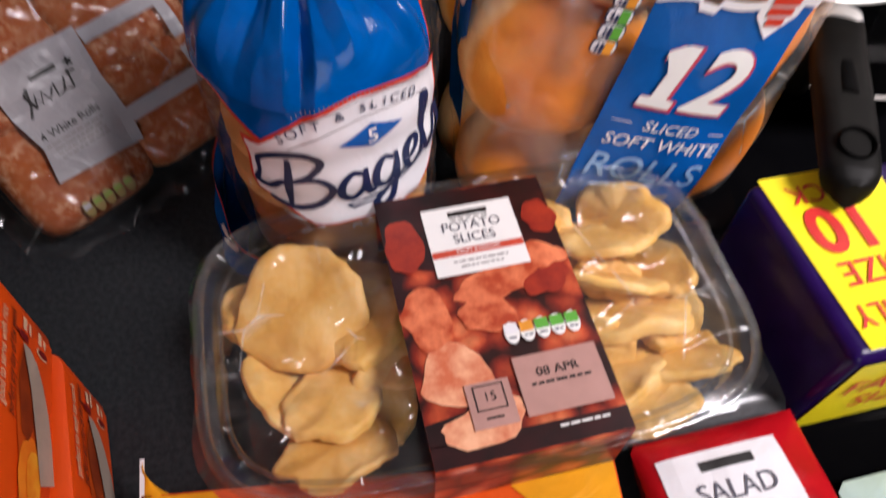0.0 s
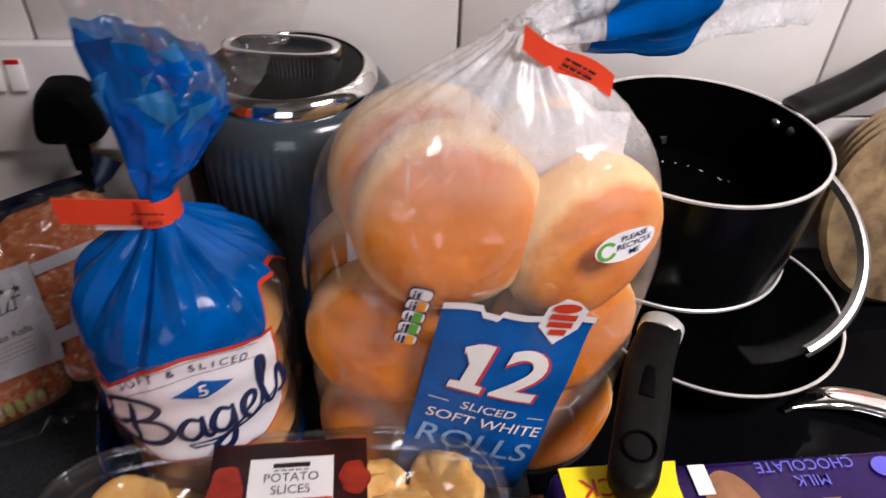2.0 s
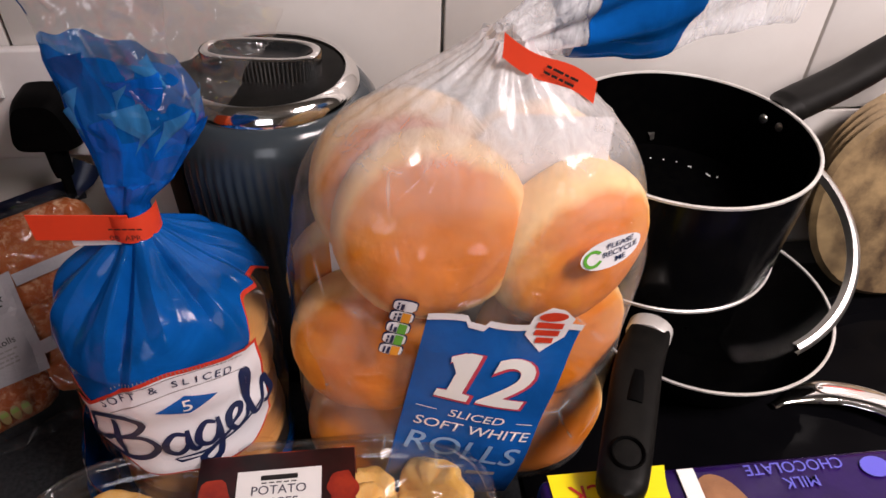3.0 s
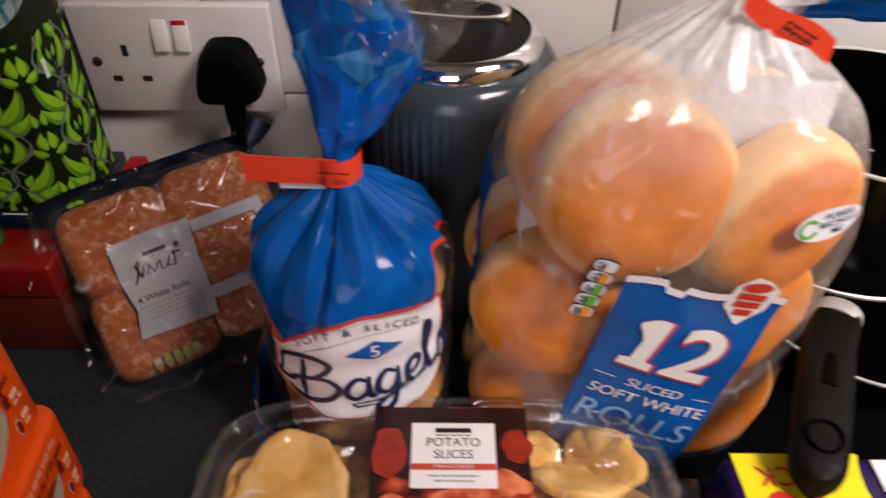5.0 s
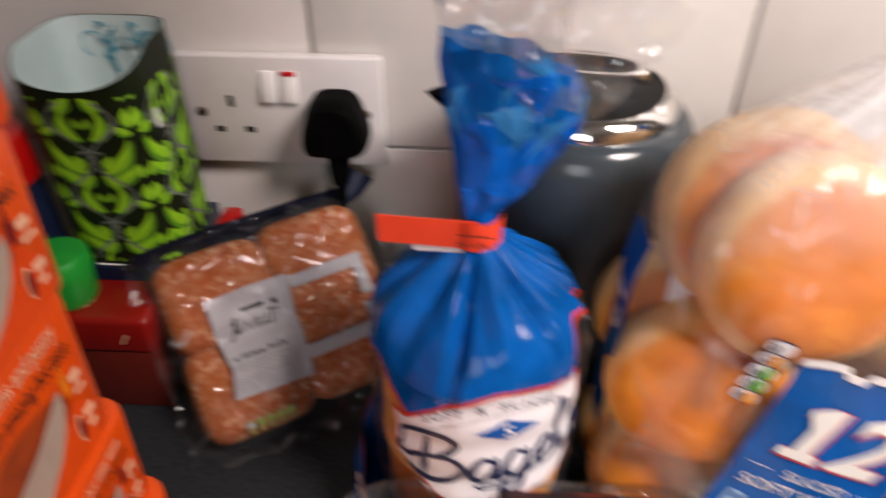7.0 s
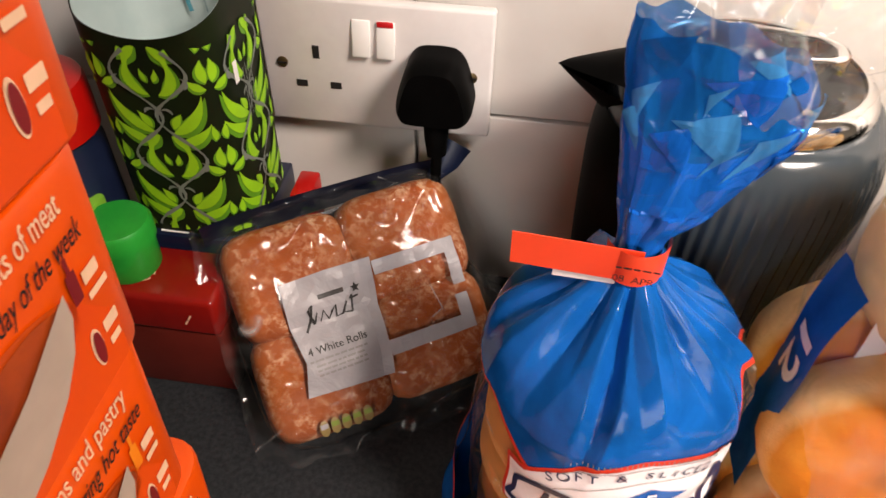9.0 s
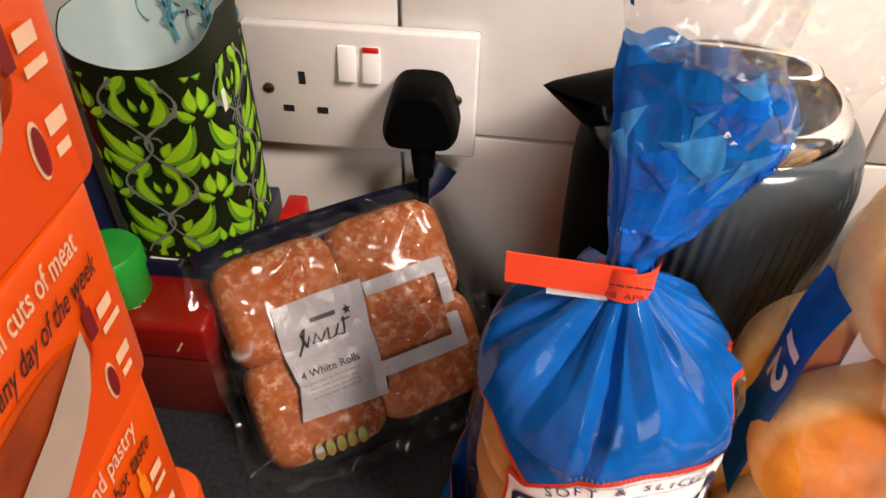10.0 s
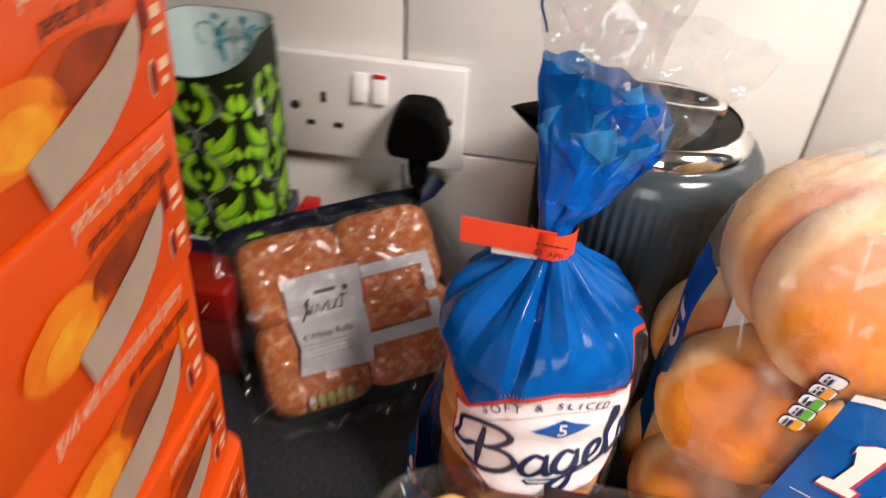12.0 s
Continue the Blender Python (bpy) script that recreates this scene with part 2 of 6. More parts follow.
M_CAB = speckled("cabinet_grey", rgb("6f6a64"), rgb("7a756e"), 5, 0.5)
M_SOCKET = speckled("white_moulded_plastic", rgb("d3cecd"), rgb("dcd8d6"), 30, 0.3)
M_SWITCH = print_mat("white_rocker", "efedea", 0.3, 0.02)
M_SLOT = print_mat("dark_slot", "141110", 0.8)
M_RED = print_mat("red_plastic", "c3141b", 0.4)
M_SCREW = Mat("brass_screw", rgb("6b5a40"), 0.4, 0.8).m
M_BLACKP = speckled("black_plastic", (0.0012, 0.0012, 0.0012, 1), (0.0025, 0.0025, 0.0025, 1), 60, 0.5, 0.1, spec=0.5, ior=1.1)
M_BAKELITE = speckled("handle_bakelite", rgb("0c0b0a"), rgb("131210"), 80, 0.5, 0.1, spec=0.3, ior=1.25)
M_CHROME = speckled("chrome", (0.86, 0.84, 0.82, 1), (0.9, 0.88, 0.86, 1), 30, 0.08, 0.0, 1.0)
M_STEEL = speckled("brushed_steel", (0.62, 0.6, 0.57, 1), (0.7, 0.68, 0.65, 1), 90, 0.3, 0.05, 1.0)
M_PAN = speckled("black_enamel", (0.0015, 0.0015, 0.002, 1), (0.003, 0.003, 0.003, 1), 50, 0.18, spec=0.5, ior=1.2)
M_PANIN = speckled("non_stick", (0.0008, 0.0008, 0.001, 1), (0.0014, 0.0014, 0.0014, 1), 120, 0.35, 0.02, spec=0.04, ior=1.08)
M_RIM = speckled("bare_aluminium_rim", rgb("c4c1bc"), rgb("d8d5d0"), 60, 0.4, 0.0, 0.4)
M_LIDGREY = speckled("dark_gloss_plastic", rgb("191a1b"), rgb("232425"), 20, 0.16, spec=0.5)
M_KETTLE = speckled("grey_gloss_plastic", rgb("333a3f"), rgb("3c4449"), 10, 0.15, spec=0.4)


def printed_film(name, h, rough=0.22, wrinkle=0.4, scale=55, var=0.25):
    m = Mat(name, rgb(h), rough)
    c = rgb(h)
    dark = tuple(v * (1 - var) for v in c[:3]) + (1,)
    m.colour(m.ramp(m.noise(26, 4, 0.6, distort=0.8), [(0.35, dark), (0.65, c)]))
    m.bump(m.noise(scale, 3, 0.55, distort=1.0), wrinkle, 0.003)
    m.b.inputs["Specular IOR Level"].default_value = 0.18
    m.b.inputs["Coat Weight"].default_value = 0.03
    m.b.inputs["Coat Roughness"].default_value = 0.08
    return m.m


def thin_print(name, h, clear, glow=0.35):
    """Printed film that lets some light through: clear is the share seen straight through, glow the share that shines through."""
    m = Mat(name, rgb(h), 0.07, spec=0.25)
    vo = m.node("ShaderNodeTexVoronoi", Scale=75.0)
    vo.distance = "CHEBYCHEV"
    m.l.new(m.coord(), vo.inputs["Vector"])
    m.bump(vo.outputs["Distance"], 0.35, 0.006)
    c = rgb(h)
    # upright streaks of deeper blue, pleat shade put into the colour
    deep = tuple(v * 0.6 for v in c[:3]) + (1,)
    mp = m.n.new("ShaderNodeMapping")
    mp.inputs["Scale"].default_value = (85, 85, 16)
    m.l.new(m.coord(), mp.inputs[0])
    m.colour(m.ramp(m.noise(1.0, 4, 0.6, mp.outputs[0], 0.8), [(0.36, deep), (0.62, c)]))
    m.b.inputs["Coat Weight"].default_value = 0.08
    m.b.inputs["Coat Roughness"].default_value = 0.04
    tl = m.n.new("ShaderNodeBsdfTranslucent")
    tl.inputs[0].default_value = c
    g = m.n.new("ShaderNodeMixShader")
    g.inputs[0].default_value = glow
    m.l.new(m.b.outputs[0], g.inputs[1])
    m.l.new(tl.outputs[0], g.inputs[2])
    tr = m.n.new("ShaderNodeBsdfTransparent")
    tr.inputs[0].default_value = (0.10, 0.40, 0.80, 1)
    mr = m.n.new("ShaderNodeMapRange")
    mr.inputs[1].default_value, mr.inputs[2].default_value, mr.inputs[3].default_value, mr.inputs[4].default_value = 0.35, 0.65, clear * 0.6, clear
    m.l.new(m.noise(22, 3), mr.inputs[0])
    mx = m.n.new("ShaderNodeMixShader")
    m.l.new(mr.outputs[0], mx.inputs[0])
    m.l.new(g.outputs[0], mx.inputs[1])
    m.l.new(tr.outputs[0], mx.inputs[2])
    m.l.new(mx.outputs[0], m.n["Material Output"].inputs[0])
    return m.m


M_BLUE = printed_film("blue_printed_film", "0058aa", 0.12, 0.12, 60, 0.40)
M_BLUE_THIN = thin_print("blue_translucent_film", "0064cc", 0.05, 0.10)
M_BLUE_SHEER = thin_print("sheer_blue_film", "0470c4", 0.42, 0.12)
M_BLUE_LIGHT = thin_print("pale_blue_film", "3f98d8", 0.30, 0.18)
M_BLUE12 = printed_film("blue_roll_label", "0f5cae", 0.22, 0.25)
M_WHITEF = printed_film("white_printed_film", "e9e7ea", 0.25, 0.25, 55, 0.06)
M_FILM_RED = printed_film("red_film_border", "d8402c", 0.3, 0.2)
M_NAVY = print_mat("navy_ink", "14264f", 0.4)
M_WHITE = print_mat("white_ink", "eeedea", 0.5, 0.03)
M_PINKLINE = print_mat("pink_red_ink", "c43a52", 0.5)
M_BLACKINK = print_mat("black_ink", "1d1a1a", 0.5)
M_GREYINK = print_mat("grey_ink", "8c8788", 0.5)
M_ORANGE_TAG = print_mat("orange_red_tape", "f04a2a", 0.4, 0.04)
M_GREEN_INK = print_mat("green_ink", "5fae3a", 0.5)
M_OLIVE = print_mat("olive_ink", "7c8f3c", 0.5)
M_AMBER = print_mat("amber_ink", "eb9c2c", 0.5)
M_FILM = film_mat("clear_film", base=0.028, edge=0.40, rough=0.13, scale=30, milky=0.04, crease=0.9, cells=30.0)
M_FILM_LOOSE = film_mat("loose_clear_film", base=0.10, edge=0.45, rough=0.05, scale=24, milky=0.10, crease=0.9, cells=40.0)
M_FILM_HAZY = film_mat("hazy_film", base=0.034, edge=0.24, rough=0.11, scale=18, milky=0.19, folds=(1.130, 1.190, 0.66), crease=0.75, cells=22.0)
M_TRAYRIM = film_mat("tray_rim_plastic", tint=(0.93, 0.94, 0.95, 1), base=0.11, edge=0.55, rough=0.12, wrinkle=0.1, scale=30)
M_TRAY = film_mat("clear_tray_plastic", tint=(0.95, 0.955, 0.96, 1), base=0.07, edge=0.6, rough=0.06, wrinkle=0.12, scale=25)
M_GLASS = film_mat("lid_glass", tint=(0.8, 0.82, 0.82, 1), base=0.02, edge=0.06, rough=0.02, wrinkle=0.0)
M_BAGEL = bread_mat("bagel_crust", rgb("cf8a45"), rgb("e0a867"), rgb("f0cd9c"), 0.0, 0.004)
M_BUN = bread_mat("bun_crust", rgb("de7e20"), rgb("f4ae4a"), rgb("f8cc8c"), 0.0, 0.009, (0.0482, 0.0530))
M_ROLL = bread_mat("floured_roll_crust", rgb("99491c"), rgb("b0642c"), rgb("d0a064"), 0.80, 0.013)
M_POTATO = potato_mat()
M_PURPLE = printed_film("purple_wrapper", "270f50", 0.25, 0.2, 40, 0.3)
M_YELLOW = printed_film("yellow_wrapper", "f5e11c", 0.3, 0.15, 40, 0.06)
M_REDINK = print_mat("red_ink", "cf2a22", 0.45)
M_LILAC = print_mat("lilac_ink", "5b57c9", 0.45)
M_CHOC = speckled("printed_chocolate", rgb("7d5233"), rgb("9c6b45"), 60, 0.4)
M_ORANGE = speckled("orange_card", rgb("d84604"), rgb("e45406"), 8, 0.42)
M_CREAM = print_mat("cream_ink", "f3c9a4", 0.5)
M_MEAT = speckled("printed_roast", rgb("702408"), rgb("a8420f"), 40, 0.5)
M_FLAME = speckled("printed_glow", rgb("e4660f"), rgb("f08c1c"), 45, 0.5)
M_KNIFE = print_mat("printed_blade_grey", "b3a293", 0.5)
M_ROASTOUT = speckled("printed_roast_glow", rgb("b8400a"), rgb("d2540e"), 35, 0.45)
M_GLOWIN = speckled("printed_yellow_glow", rgb("ea8416"), rgb("f6b832"), 60, 0.45)
M_ORANGERED = speckled("orange_red_card", rgb("de480a"), rgb("e6520a"), 9, 0.42)
M_DKRED = print_mat("dark_red_ink", "7d1417", 0.5)
M_REDCARD = speckled("red_wrapped_card", rgb("7c1410"), rgb("961b14"), 12, 0.2)
M_REDCARD2 = speckled("dull_red_card", rgb("561a14"), rgb("64221a"), 15, 0.3)
M_NAVYCARD = speckled("navy_card", rgb("0f1830"), rgb("18223c"), 20, 0.35)
M_TEA = speckled("dark_green_card", rgb("0e1609"), rgb("18220e"), 30, 0.5, spec=0.2)
M_LEAF = print_mat("lime_leaf_ink", "98d628", 0.5)
M_LEAF2 = print_mat("green_leaf_ink", "5f9e26", 0.45)
M_VINE = print_mat("grey_vine_ink", "79827a", 0.45)
M_TEAIN = speckled("pale_blue_card", rgb("b8cccc"), rgb("c8d8d6"), 20, 0.55)
M_TEAL = print_mat("teal_ink", "4fa3b8", 0.5)
M_TEALPALE = print_mat("pale_teal_ink", "9fb9bc", 0.5)
M_GREENP = print_mat("green_plastic", "129a35", 0.35)
M_LIMECARD = print_mat("lime_card", "7cb83a", 0.45)
M_REDCAP = print_mat("red_lid_plastic", "c3120f", 0.35)
M_SILVER = speckled("silver_film", rgb("4c4a4b"), rgb("77797c"), 25, 0.25, 0.4, 0.3)
M_MINT = printed_film("pale_mint_film", "b4ccc6", 0.2, 0.5, 30, 0.12)
M_SALAD = printed_film("red_salad_film", "b5121b", 0.25, 0.35, 40, 0.3)
M_YBAG = printed_film("amber_bag_film", "f0a51c", 0.3, 0.4, 40, 0.2)
M_OBAG = printed_film("orange_bag_print", "e85a1a", 0.3, 0.4, 40, 0.2)
M_SILVERLAB = printed_film("silver_grey_label", "a4a1a5", 0.3, 0.5, 45, 0.15)
M_GREYGREEN = print_mat("faded_lozenge", "8f7a4c", 0.5)
photo = Mat("printed_photo", rgb("8a2a18"), 0.35)
pv = photo.node("ShaderNodeTexVoronoi", Scale=62.0, Randomness=0.9)
pwarp = photo.n.new("ShaderNodeMix")
pwarp.data_type = "VECTOR"
pwarp.inputs[0].default_value = 0.012
pnoise = photo.node("ShaderNodeTexNoise", Scale=60.0, Detail=3.0)
photo.l.new(photo.coord(), pnoise.inputs["Vector"])
photo.l.new(photo.coord(), pwarp.inputs[4])
photo.l.new(pnoise.outputs["Color"], pwarp.inputs[5])
photo.l.new(pwarp.outputs[1], pv.inputs["Vector"])
chunks = photo.ramp(pv.outputs["Distance"], [(0.10, rgb("e88a5a")), (0.30, rgb("cc5c36")), (0.50, rgb("8c2a18")), (0.68, rgb("2a0a08"))])
photo.colour(photo.mix(0.6, chunks, photo.ramp(photo.noise(110, 5, 0.7), [(0.3, rgb("8a4a3a")), (0.7, rgb("ffe8d8"))]), "MULTIPLY"))
M_PHOTO = photo.m
M_PHOTODARK = speckled("printed_photo_dark", rgb("120607"), rgb("330c0e"), 50, 0.35)
M_PHOTORED = speckled("printed_potato_red", rgb("a83c1c"), rgb("e8865a"), 90, 0.35)
M_PHOTODEEP = speckled("printed_potato_deep", rgb("7c1c16"), rgb("a8361e"), 70, 0.35)
M_PHOTOPALE = speckled("printed_potato_pale", rgb("cc6c48"), rgb("f2b890"), 80, 0.35)
M_DATE = print_mat("pink_panel_ink", "b98e84", 0.4)
M_REDBAND = print_mat("brick_red_ink", "c94a33", 0.4)
M_GREYNAVY = print_mat("slate_ink", "4b4a58", 0.45)
M_GOLDINK = print_mat("gold_ink", "8a6a3c", 0.45)


# ---- builders ----
def finish(name, bm, mat, smooth=True):
    bmesh.ops.recalc_face_normals(bm, faces=bm.faces)
    me = bpy.data.meshes.new(name)
    bm.to_mesh(me)
    bm.free()
    if smooth:
        me.shade_smooth()
        me.set_sharp_from_angle(angle=radians(38))
    for m in (mat if isinstance(mat, (list, tuple)) else (mat,)):
        me.materials.append(m)
    return me


def part(name, bm, mat, parent, label="", smooth=True):
    ob = new(name, finish(name, bm, mat, smooth))
    ob.parent = parent
    if parent is not None:
        ob.matrix_parent_inverse = parent.matrix_world.inverted()
    return tagged(ob, label)


def thing(name, label, category, at=(0, 0, 0), group="", kind="", turn=None):
    ob = new(name)
    ob.empty_display_size = 0.02
    ob.matrix_world = turn if turn is not None else Matrix.Translation(at)
    return tagged(ob, label, category, group, kind)


def solid(name, bm, mat, label, category="", group="", kind="", smooth=True):
    return tagged(new(name, finish(name, bm, mat, smooth)), label, category, group, kind)


def box(x0, x1, y0, y1, z0, z1, bevel=0.0, segs=2, bm=None):
    b = bm or bmesh.new()
    r = bmesh.ops.create_cube(b, size=1.0)
    vs = r["verts"]
    for v in vs:
        v.co = Vector((x0 + (v.co.x + 0.5) * (x1 - x0), y0 + (v.co.y + 0.5) * (y1 - y0), z0 + (v.co.z + 0.5) * (z1 - z0)))
    if bevel:
        es = {e for v in vs for e in v.link_edges}
        bmesh.ops.bevel(b, geom=list(es), offset=bevel, segments=segs, affect="EDGES", profile=0.5)
    return b


def move(bm, m):
    bmesh.ops.transform(bm, matrix=m, verts=bm.verts)
    return bm


def sheet(fn, nu, nv, u0=0.0, u1=1.0, v0=0.0, v1=1.0, wrap=False, bm=None):
    """A grid of quads through fn(u, v); wrap joins the first and last u."""
    b = bm or bmesh.new()
    cols = nu if wrap else nu + 1
    rows = [[b.verts.new(fn(u0 + (u1 - u0) * i / nu, v0 + (v1 - v0) * j / nv)) for i in range(cols)] for j in range(nv + 1)]
    for j in range(nv):
        for i in range(nu):
            k = (i + 1) % cols
            b.faces.new((rows[j][i], rows[j][k], rows[j + 1][k], rows[j + 1][i]))
    return b


def lathe(profile, segs=48, centre=(0, 0), cap=True, bm=None):
    """profile: rows of (radius, z)."""
    b = bm or bmesh.new()
    rings = []
    for r, z in profile:
        rings.append([b.verts.new((centre[0] + r * math.cos(2 * math.pi * i / segs), centre[1] + r * math.sin(2 * math.pi * i / segs), z)) for i in range(segs)])
    for a, c in zip(rings, rings[1:]):
        for i in range(segs):
            k = (i + 1) % segs
            b.faces.new((a[i], a[k], c[k], c[i]))
    if cap:
        for ring in (rings[0], rings[-1]):
            b.faces.new(ring)
    return b


def tube(points, radii, segs=10, flat=1.0, bm=None, cap=True):
    """A round or flattened bar along points."""
    b = bm or bmesh.new()
    pts = [Vector(p) for p in points]
    rs = radii if isinstance(radii, (list, tuple)) else [radii] * len(pts)
    rings, up = [], Vector((0, 0, 1))
    for i, p in enumerate(pts):
        d = (pts[min(i + 1, len(pts) - 1)] - pts[max(i - 1, 0)]).normalized()
        side = d.cross(up)
        side = side.normalized() if side.length > 1e-4 else Vector((1, 0, 0))
        nrm = side.cross(d).normalized()
        rings.append([b.verts.new(p + rs[i] * (math.cos(2 * math.pi * k / segs) * side + flat * math.sin(2 * math.pi * k / segs) * nrm)) for k in range(segs)])
    for a, c in zip(rings, rings[1:]):
        for i in range(segs):
            k = (i + 1) % segs
            b.faces.new((a[i], a[k], c[k], c[i]))
    if cap:
        b.faces.new(rings[0])
        b.faces.new(rings[-1])
    return b


def smooth_path(points, n=8):
    """A Catmull-Rom line through points."""
    p = [Vector(q) for q in points]
    p = [2 * p[0] - p[1]] + p + [2 * p[-1] - p[-2]]
    out = []
    for i in range(1, len(p) - 2):
        for k in range(n):
            t = k / n
            out.append(0.5 * (2 * p[i] + (p[i + 1] - p[i - 1]) * t + (2 * p[i - 1] - 5 * p[i] + 4 * p[i + 1] - p[i + 2]) * t * t + (3 * p[i] - p[i - 1] - 3 * p[i + 1] + p[i + 2]) * t ** 3))
    out.append(p[-2])
    return out


def lerp_table(rows, z):
    """Smoothly between the rows of a table, by their first column."""
    n = len(rows)
    k = 0
    while k < n - 2 and z > rows[k + 1][0]:
        k += 1
    a, b = rows[k], rows[k + 1]
    h = b[0] - a[0]
    t = min(1.0, max(0.0, (z - a[0]) / h))
    p, q = rows[max(k - 1, 0)], rows[min(k + 2, n - 1)]
    out = []
    for i in range(1, len(a)):
        m0 = (b[i] - p[i]) / (b[0] - p[0]) * h
        m1 = (q[i] - a[i]) / (q[0] - a[0]) * h
        if (b[i] - a[i]) * (a[i] - p[i]) <= 0:
            m0 = 0.0
        if (q[i] - b[i]) * (b[i] - a[i]) <= 0:
            m1 = 0.0
        out.append((2 * t ** 3 - 3 * t * t + 1) * a[i] + (t ** 3 - 2 * t * t + t) * m0 + (3 * t * t - 2 * t ** 3) * b[i] + (t ** 3 - t * t) * m1)
    return out


def letters(body, size, bold=0.0, shear=0.0, wide=1.0, align="CENTER"):
    """Flat letters in the plane, as a bmesh, middle at the origin."""
    cu = bpy.data.curves.new("letters", "FONT")
    cu.body, cu.size, cu.offset, cu.shear, cu.align_x, cu.align_y = body, size, bold * size, shear, align, "CENTER"
    cu.resolution_u = 4
    ob = bpy.data.objects.new("letters", cu)
    scene.collection.objects.link(ob)
    me = bpy.data.meshes.new_from_object(ob.evaluated_get(bpy.context.evaluated_depsgraph_get()))
    bm = bmesh.new()
    bm.from_mesh(me)
    bpy.data.objects.remove(ob)
    bpy.data.curves.remove(cu)
    bpy.data.meshes.remove(me)
    bmesh.ops.remove_doubles(bm, verts=bm.verts, dist=size * 1e-3)
    for v in bm.verts:
        v.co.x *= wide
        v.co.z = 0
    return bm


def wrapped(bm, fn, longest=0.004):
    """Lay a flat bmesh (x, y) on a surface fn(x, y); long edges are cut first so that it follows."""
    bmesh.ops.triangulate(bm, faces=bm.faces)
    for _ in range(3):
        es = [e for e in bm.edges if e.calc_length() > longest]
        if not es:
            break
        bmesh.ops.subdivide_edges(bm, edges=es, cuts=1)
        bmesh.ops.triangulate(bm, faces=bm.faces)
    for v in bm.verts:
        v.co = fn(v.co.x, v.co.y)
    return bm


def flat_poly(points, bm=None):
    b = bm or bmesh.new()
    b.faces.new([b.verts.new((x, y, 0)) for x, y in points])
    return b


def flat_rect(x0, x1, y0, y1, bm=None):
    return flat_poly([(x0, y0), (x1, y0), (x1, y1), (x0, y1)], bm)


def flat_ellipse(cx, cy, rx, ry, n=28, turn=0.0, wob=0.0, seed=0, bm=None):
    c, s = math.cos(turn), math.sin(turn)
    pts = []
    for i in range(n):
        a = 2 * math.pi * i / n
        k = 1 + wob * noise.noise(Vector((math.cos(a) * 1.5, math.sin(a) * 1.5, seed * 3.1)))
        x, y = rx * k * math.cos(a), ry * k * math.sin(a)
        pts.append((cx + c * x - s * y, cy + s * x + c * y))
    return flat_poly(pts, bm)


def flat_stroke(points, widths, bm=None):
    """A flat brush line through points with varying width."""
    b = bm or bmesh.new()
    pts = [Vector((x, y, 0)) for x, y in points]
    ws = widths if isinstance(widths, (list, tuple)) else [widths] * len(pts)
    prev = None
    for i, p in enumerate(pts):
        d = (pts[min(i + 1, len(pts) - 1)] - pts[max(i - 1, 0)]).normalized()
        s = Vector((-d.y, d.x, 0)) * ws[i] / 2
        row = (b.verts.new(p + s), b.verts.new(p - s))
        if prev:
            b.faces.new((prev[0], prev[1], row[1], row[0]))
        prev = row
    return b


def arc_pts(cx, cy, r, a0, a1, n=14):
    return [(cx + r * math.cos(radians(a0 + (a1 - a0) * i / n)), cy + r * math.sin(radians(a0 + (a1 - a0) * i / n))) for i in range(n + 1)]


def scribble(x0, x1, y, h, seed, bm=None, words=4):
    """A row of short bars in place of writing that cannot be read."""
    b = bm or bmesh.new()
    rr = random.Random(seed)
    x = x0
    while x < x1 - h:
        w = rr.uniform(1.5, 5) * h
        flat_rect(x, min(x + w, x1), y - h / 2, y + h / 2, b)
        x += w + h * 0.7
    return b


def plane_fn(origin, ex, ey, lift=0.0):
    o, a, c = Vector(origin), Vector(ex).normalized(), Vector(ey).normalized()
    n = a.cross(c).normalized()
    return lambda x, y: o + a * x + c * y + n * lift


def printed(name, bm, fn, mat, parent, label="", longest=0.02):
    return part(name, wrapped(bm, fn, longest), mat, parent, label, False)


# ---- the setting ----
bm = box(-1.6, 2.2, 0.012, 0.16, 0.0, 2.45)
solid("wall_north", bm, M_GROUT, "kitchen wall behind the worktop under its tiles", "wall", kind="structure", smooth=False)
wall_north = bpy.data.objects["wall_north"]
TILE_W, TILE_H, JOINT = 0.2985, 0.25, 0.0025
tile_mesh = finish("tile", box(0, TILE_W - JOINT, 0.0, 0.011, 0, TILE_H - JOINT, 0.0016, 2), M_TILE)
for i in range(-5, 7):
    for j in range(-1, 5):
        tile = new("tile", tile_mesh)
        tile.parent = wall_north
        tile.location = (0.0965 + i * TILE_W + JOINT / 2, 0.0 + 0.0004 * ((i * 7 + j * 3) % 3), 1.043 + j * TILE_H + JOINT / 2)
# this wall is out of view; its opening is added for the fill
bm = box(-1.6, -0.3, -2.6, -2.48, 0.0, 2.45)
box(0.5, 2.2, -2.6, -2.48, 0.0, 2.45, bm=bm)
box(-0.3, 0.5, -2.6, -2.48, 0.0, 1.20, bm=bm)
box(-0.3, 0.5, -2.6, -2.48, 2.30, 2.45, bm=bm)
solid("wall_south", bm, M_PLASTER, "unseen painted kitchen wall with a window opening", "wall", kind="structure", smooth=False)
solid("wall_west", box(-1.72, -1.6, -2.6, 0.16, 0.0, 2.45), M_PLASTER, "plain painted kitchen wall", "wall", kind="structure", smooth=False)
solid("wall_east", box(2.2, 2.32, -2.6, 0.16, 0.0, 2.45), M_PLASTER, "plain painted kitchen wall", "wall", kind="structure", smooth=False)
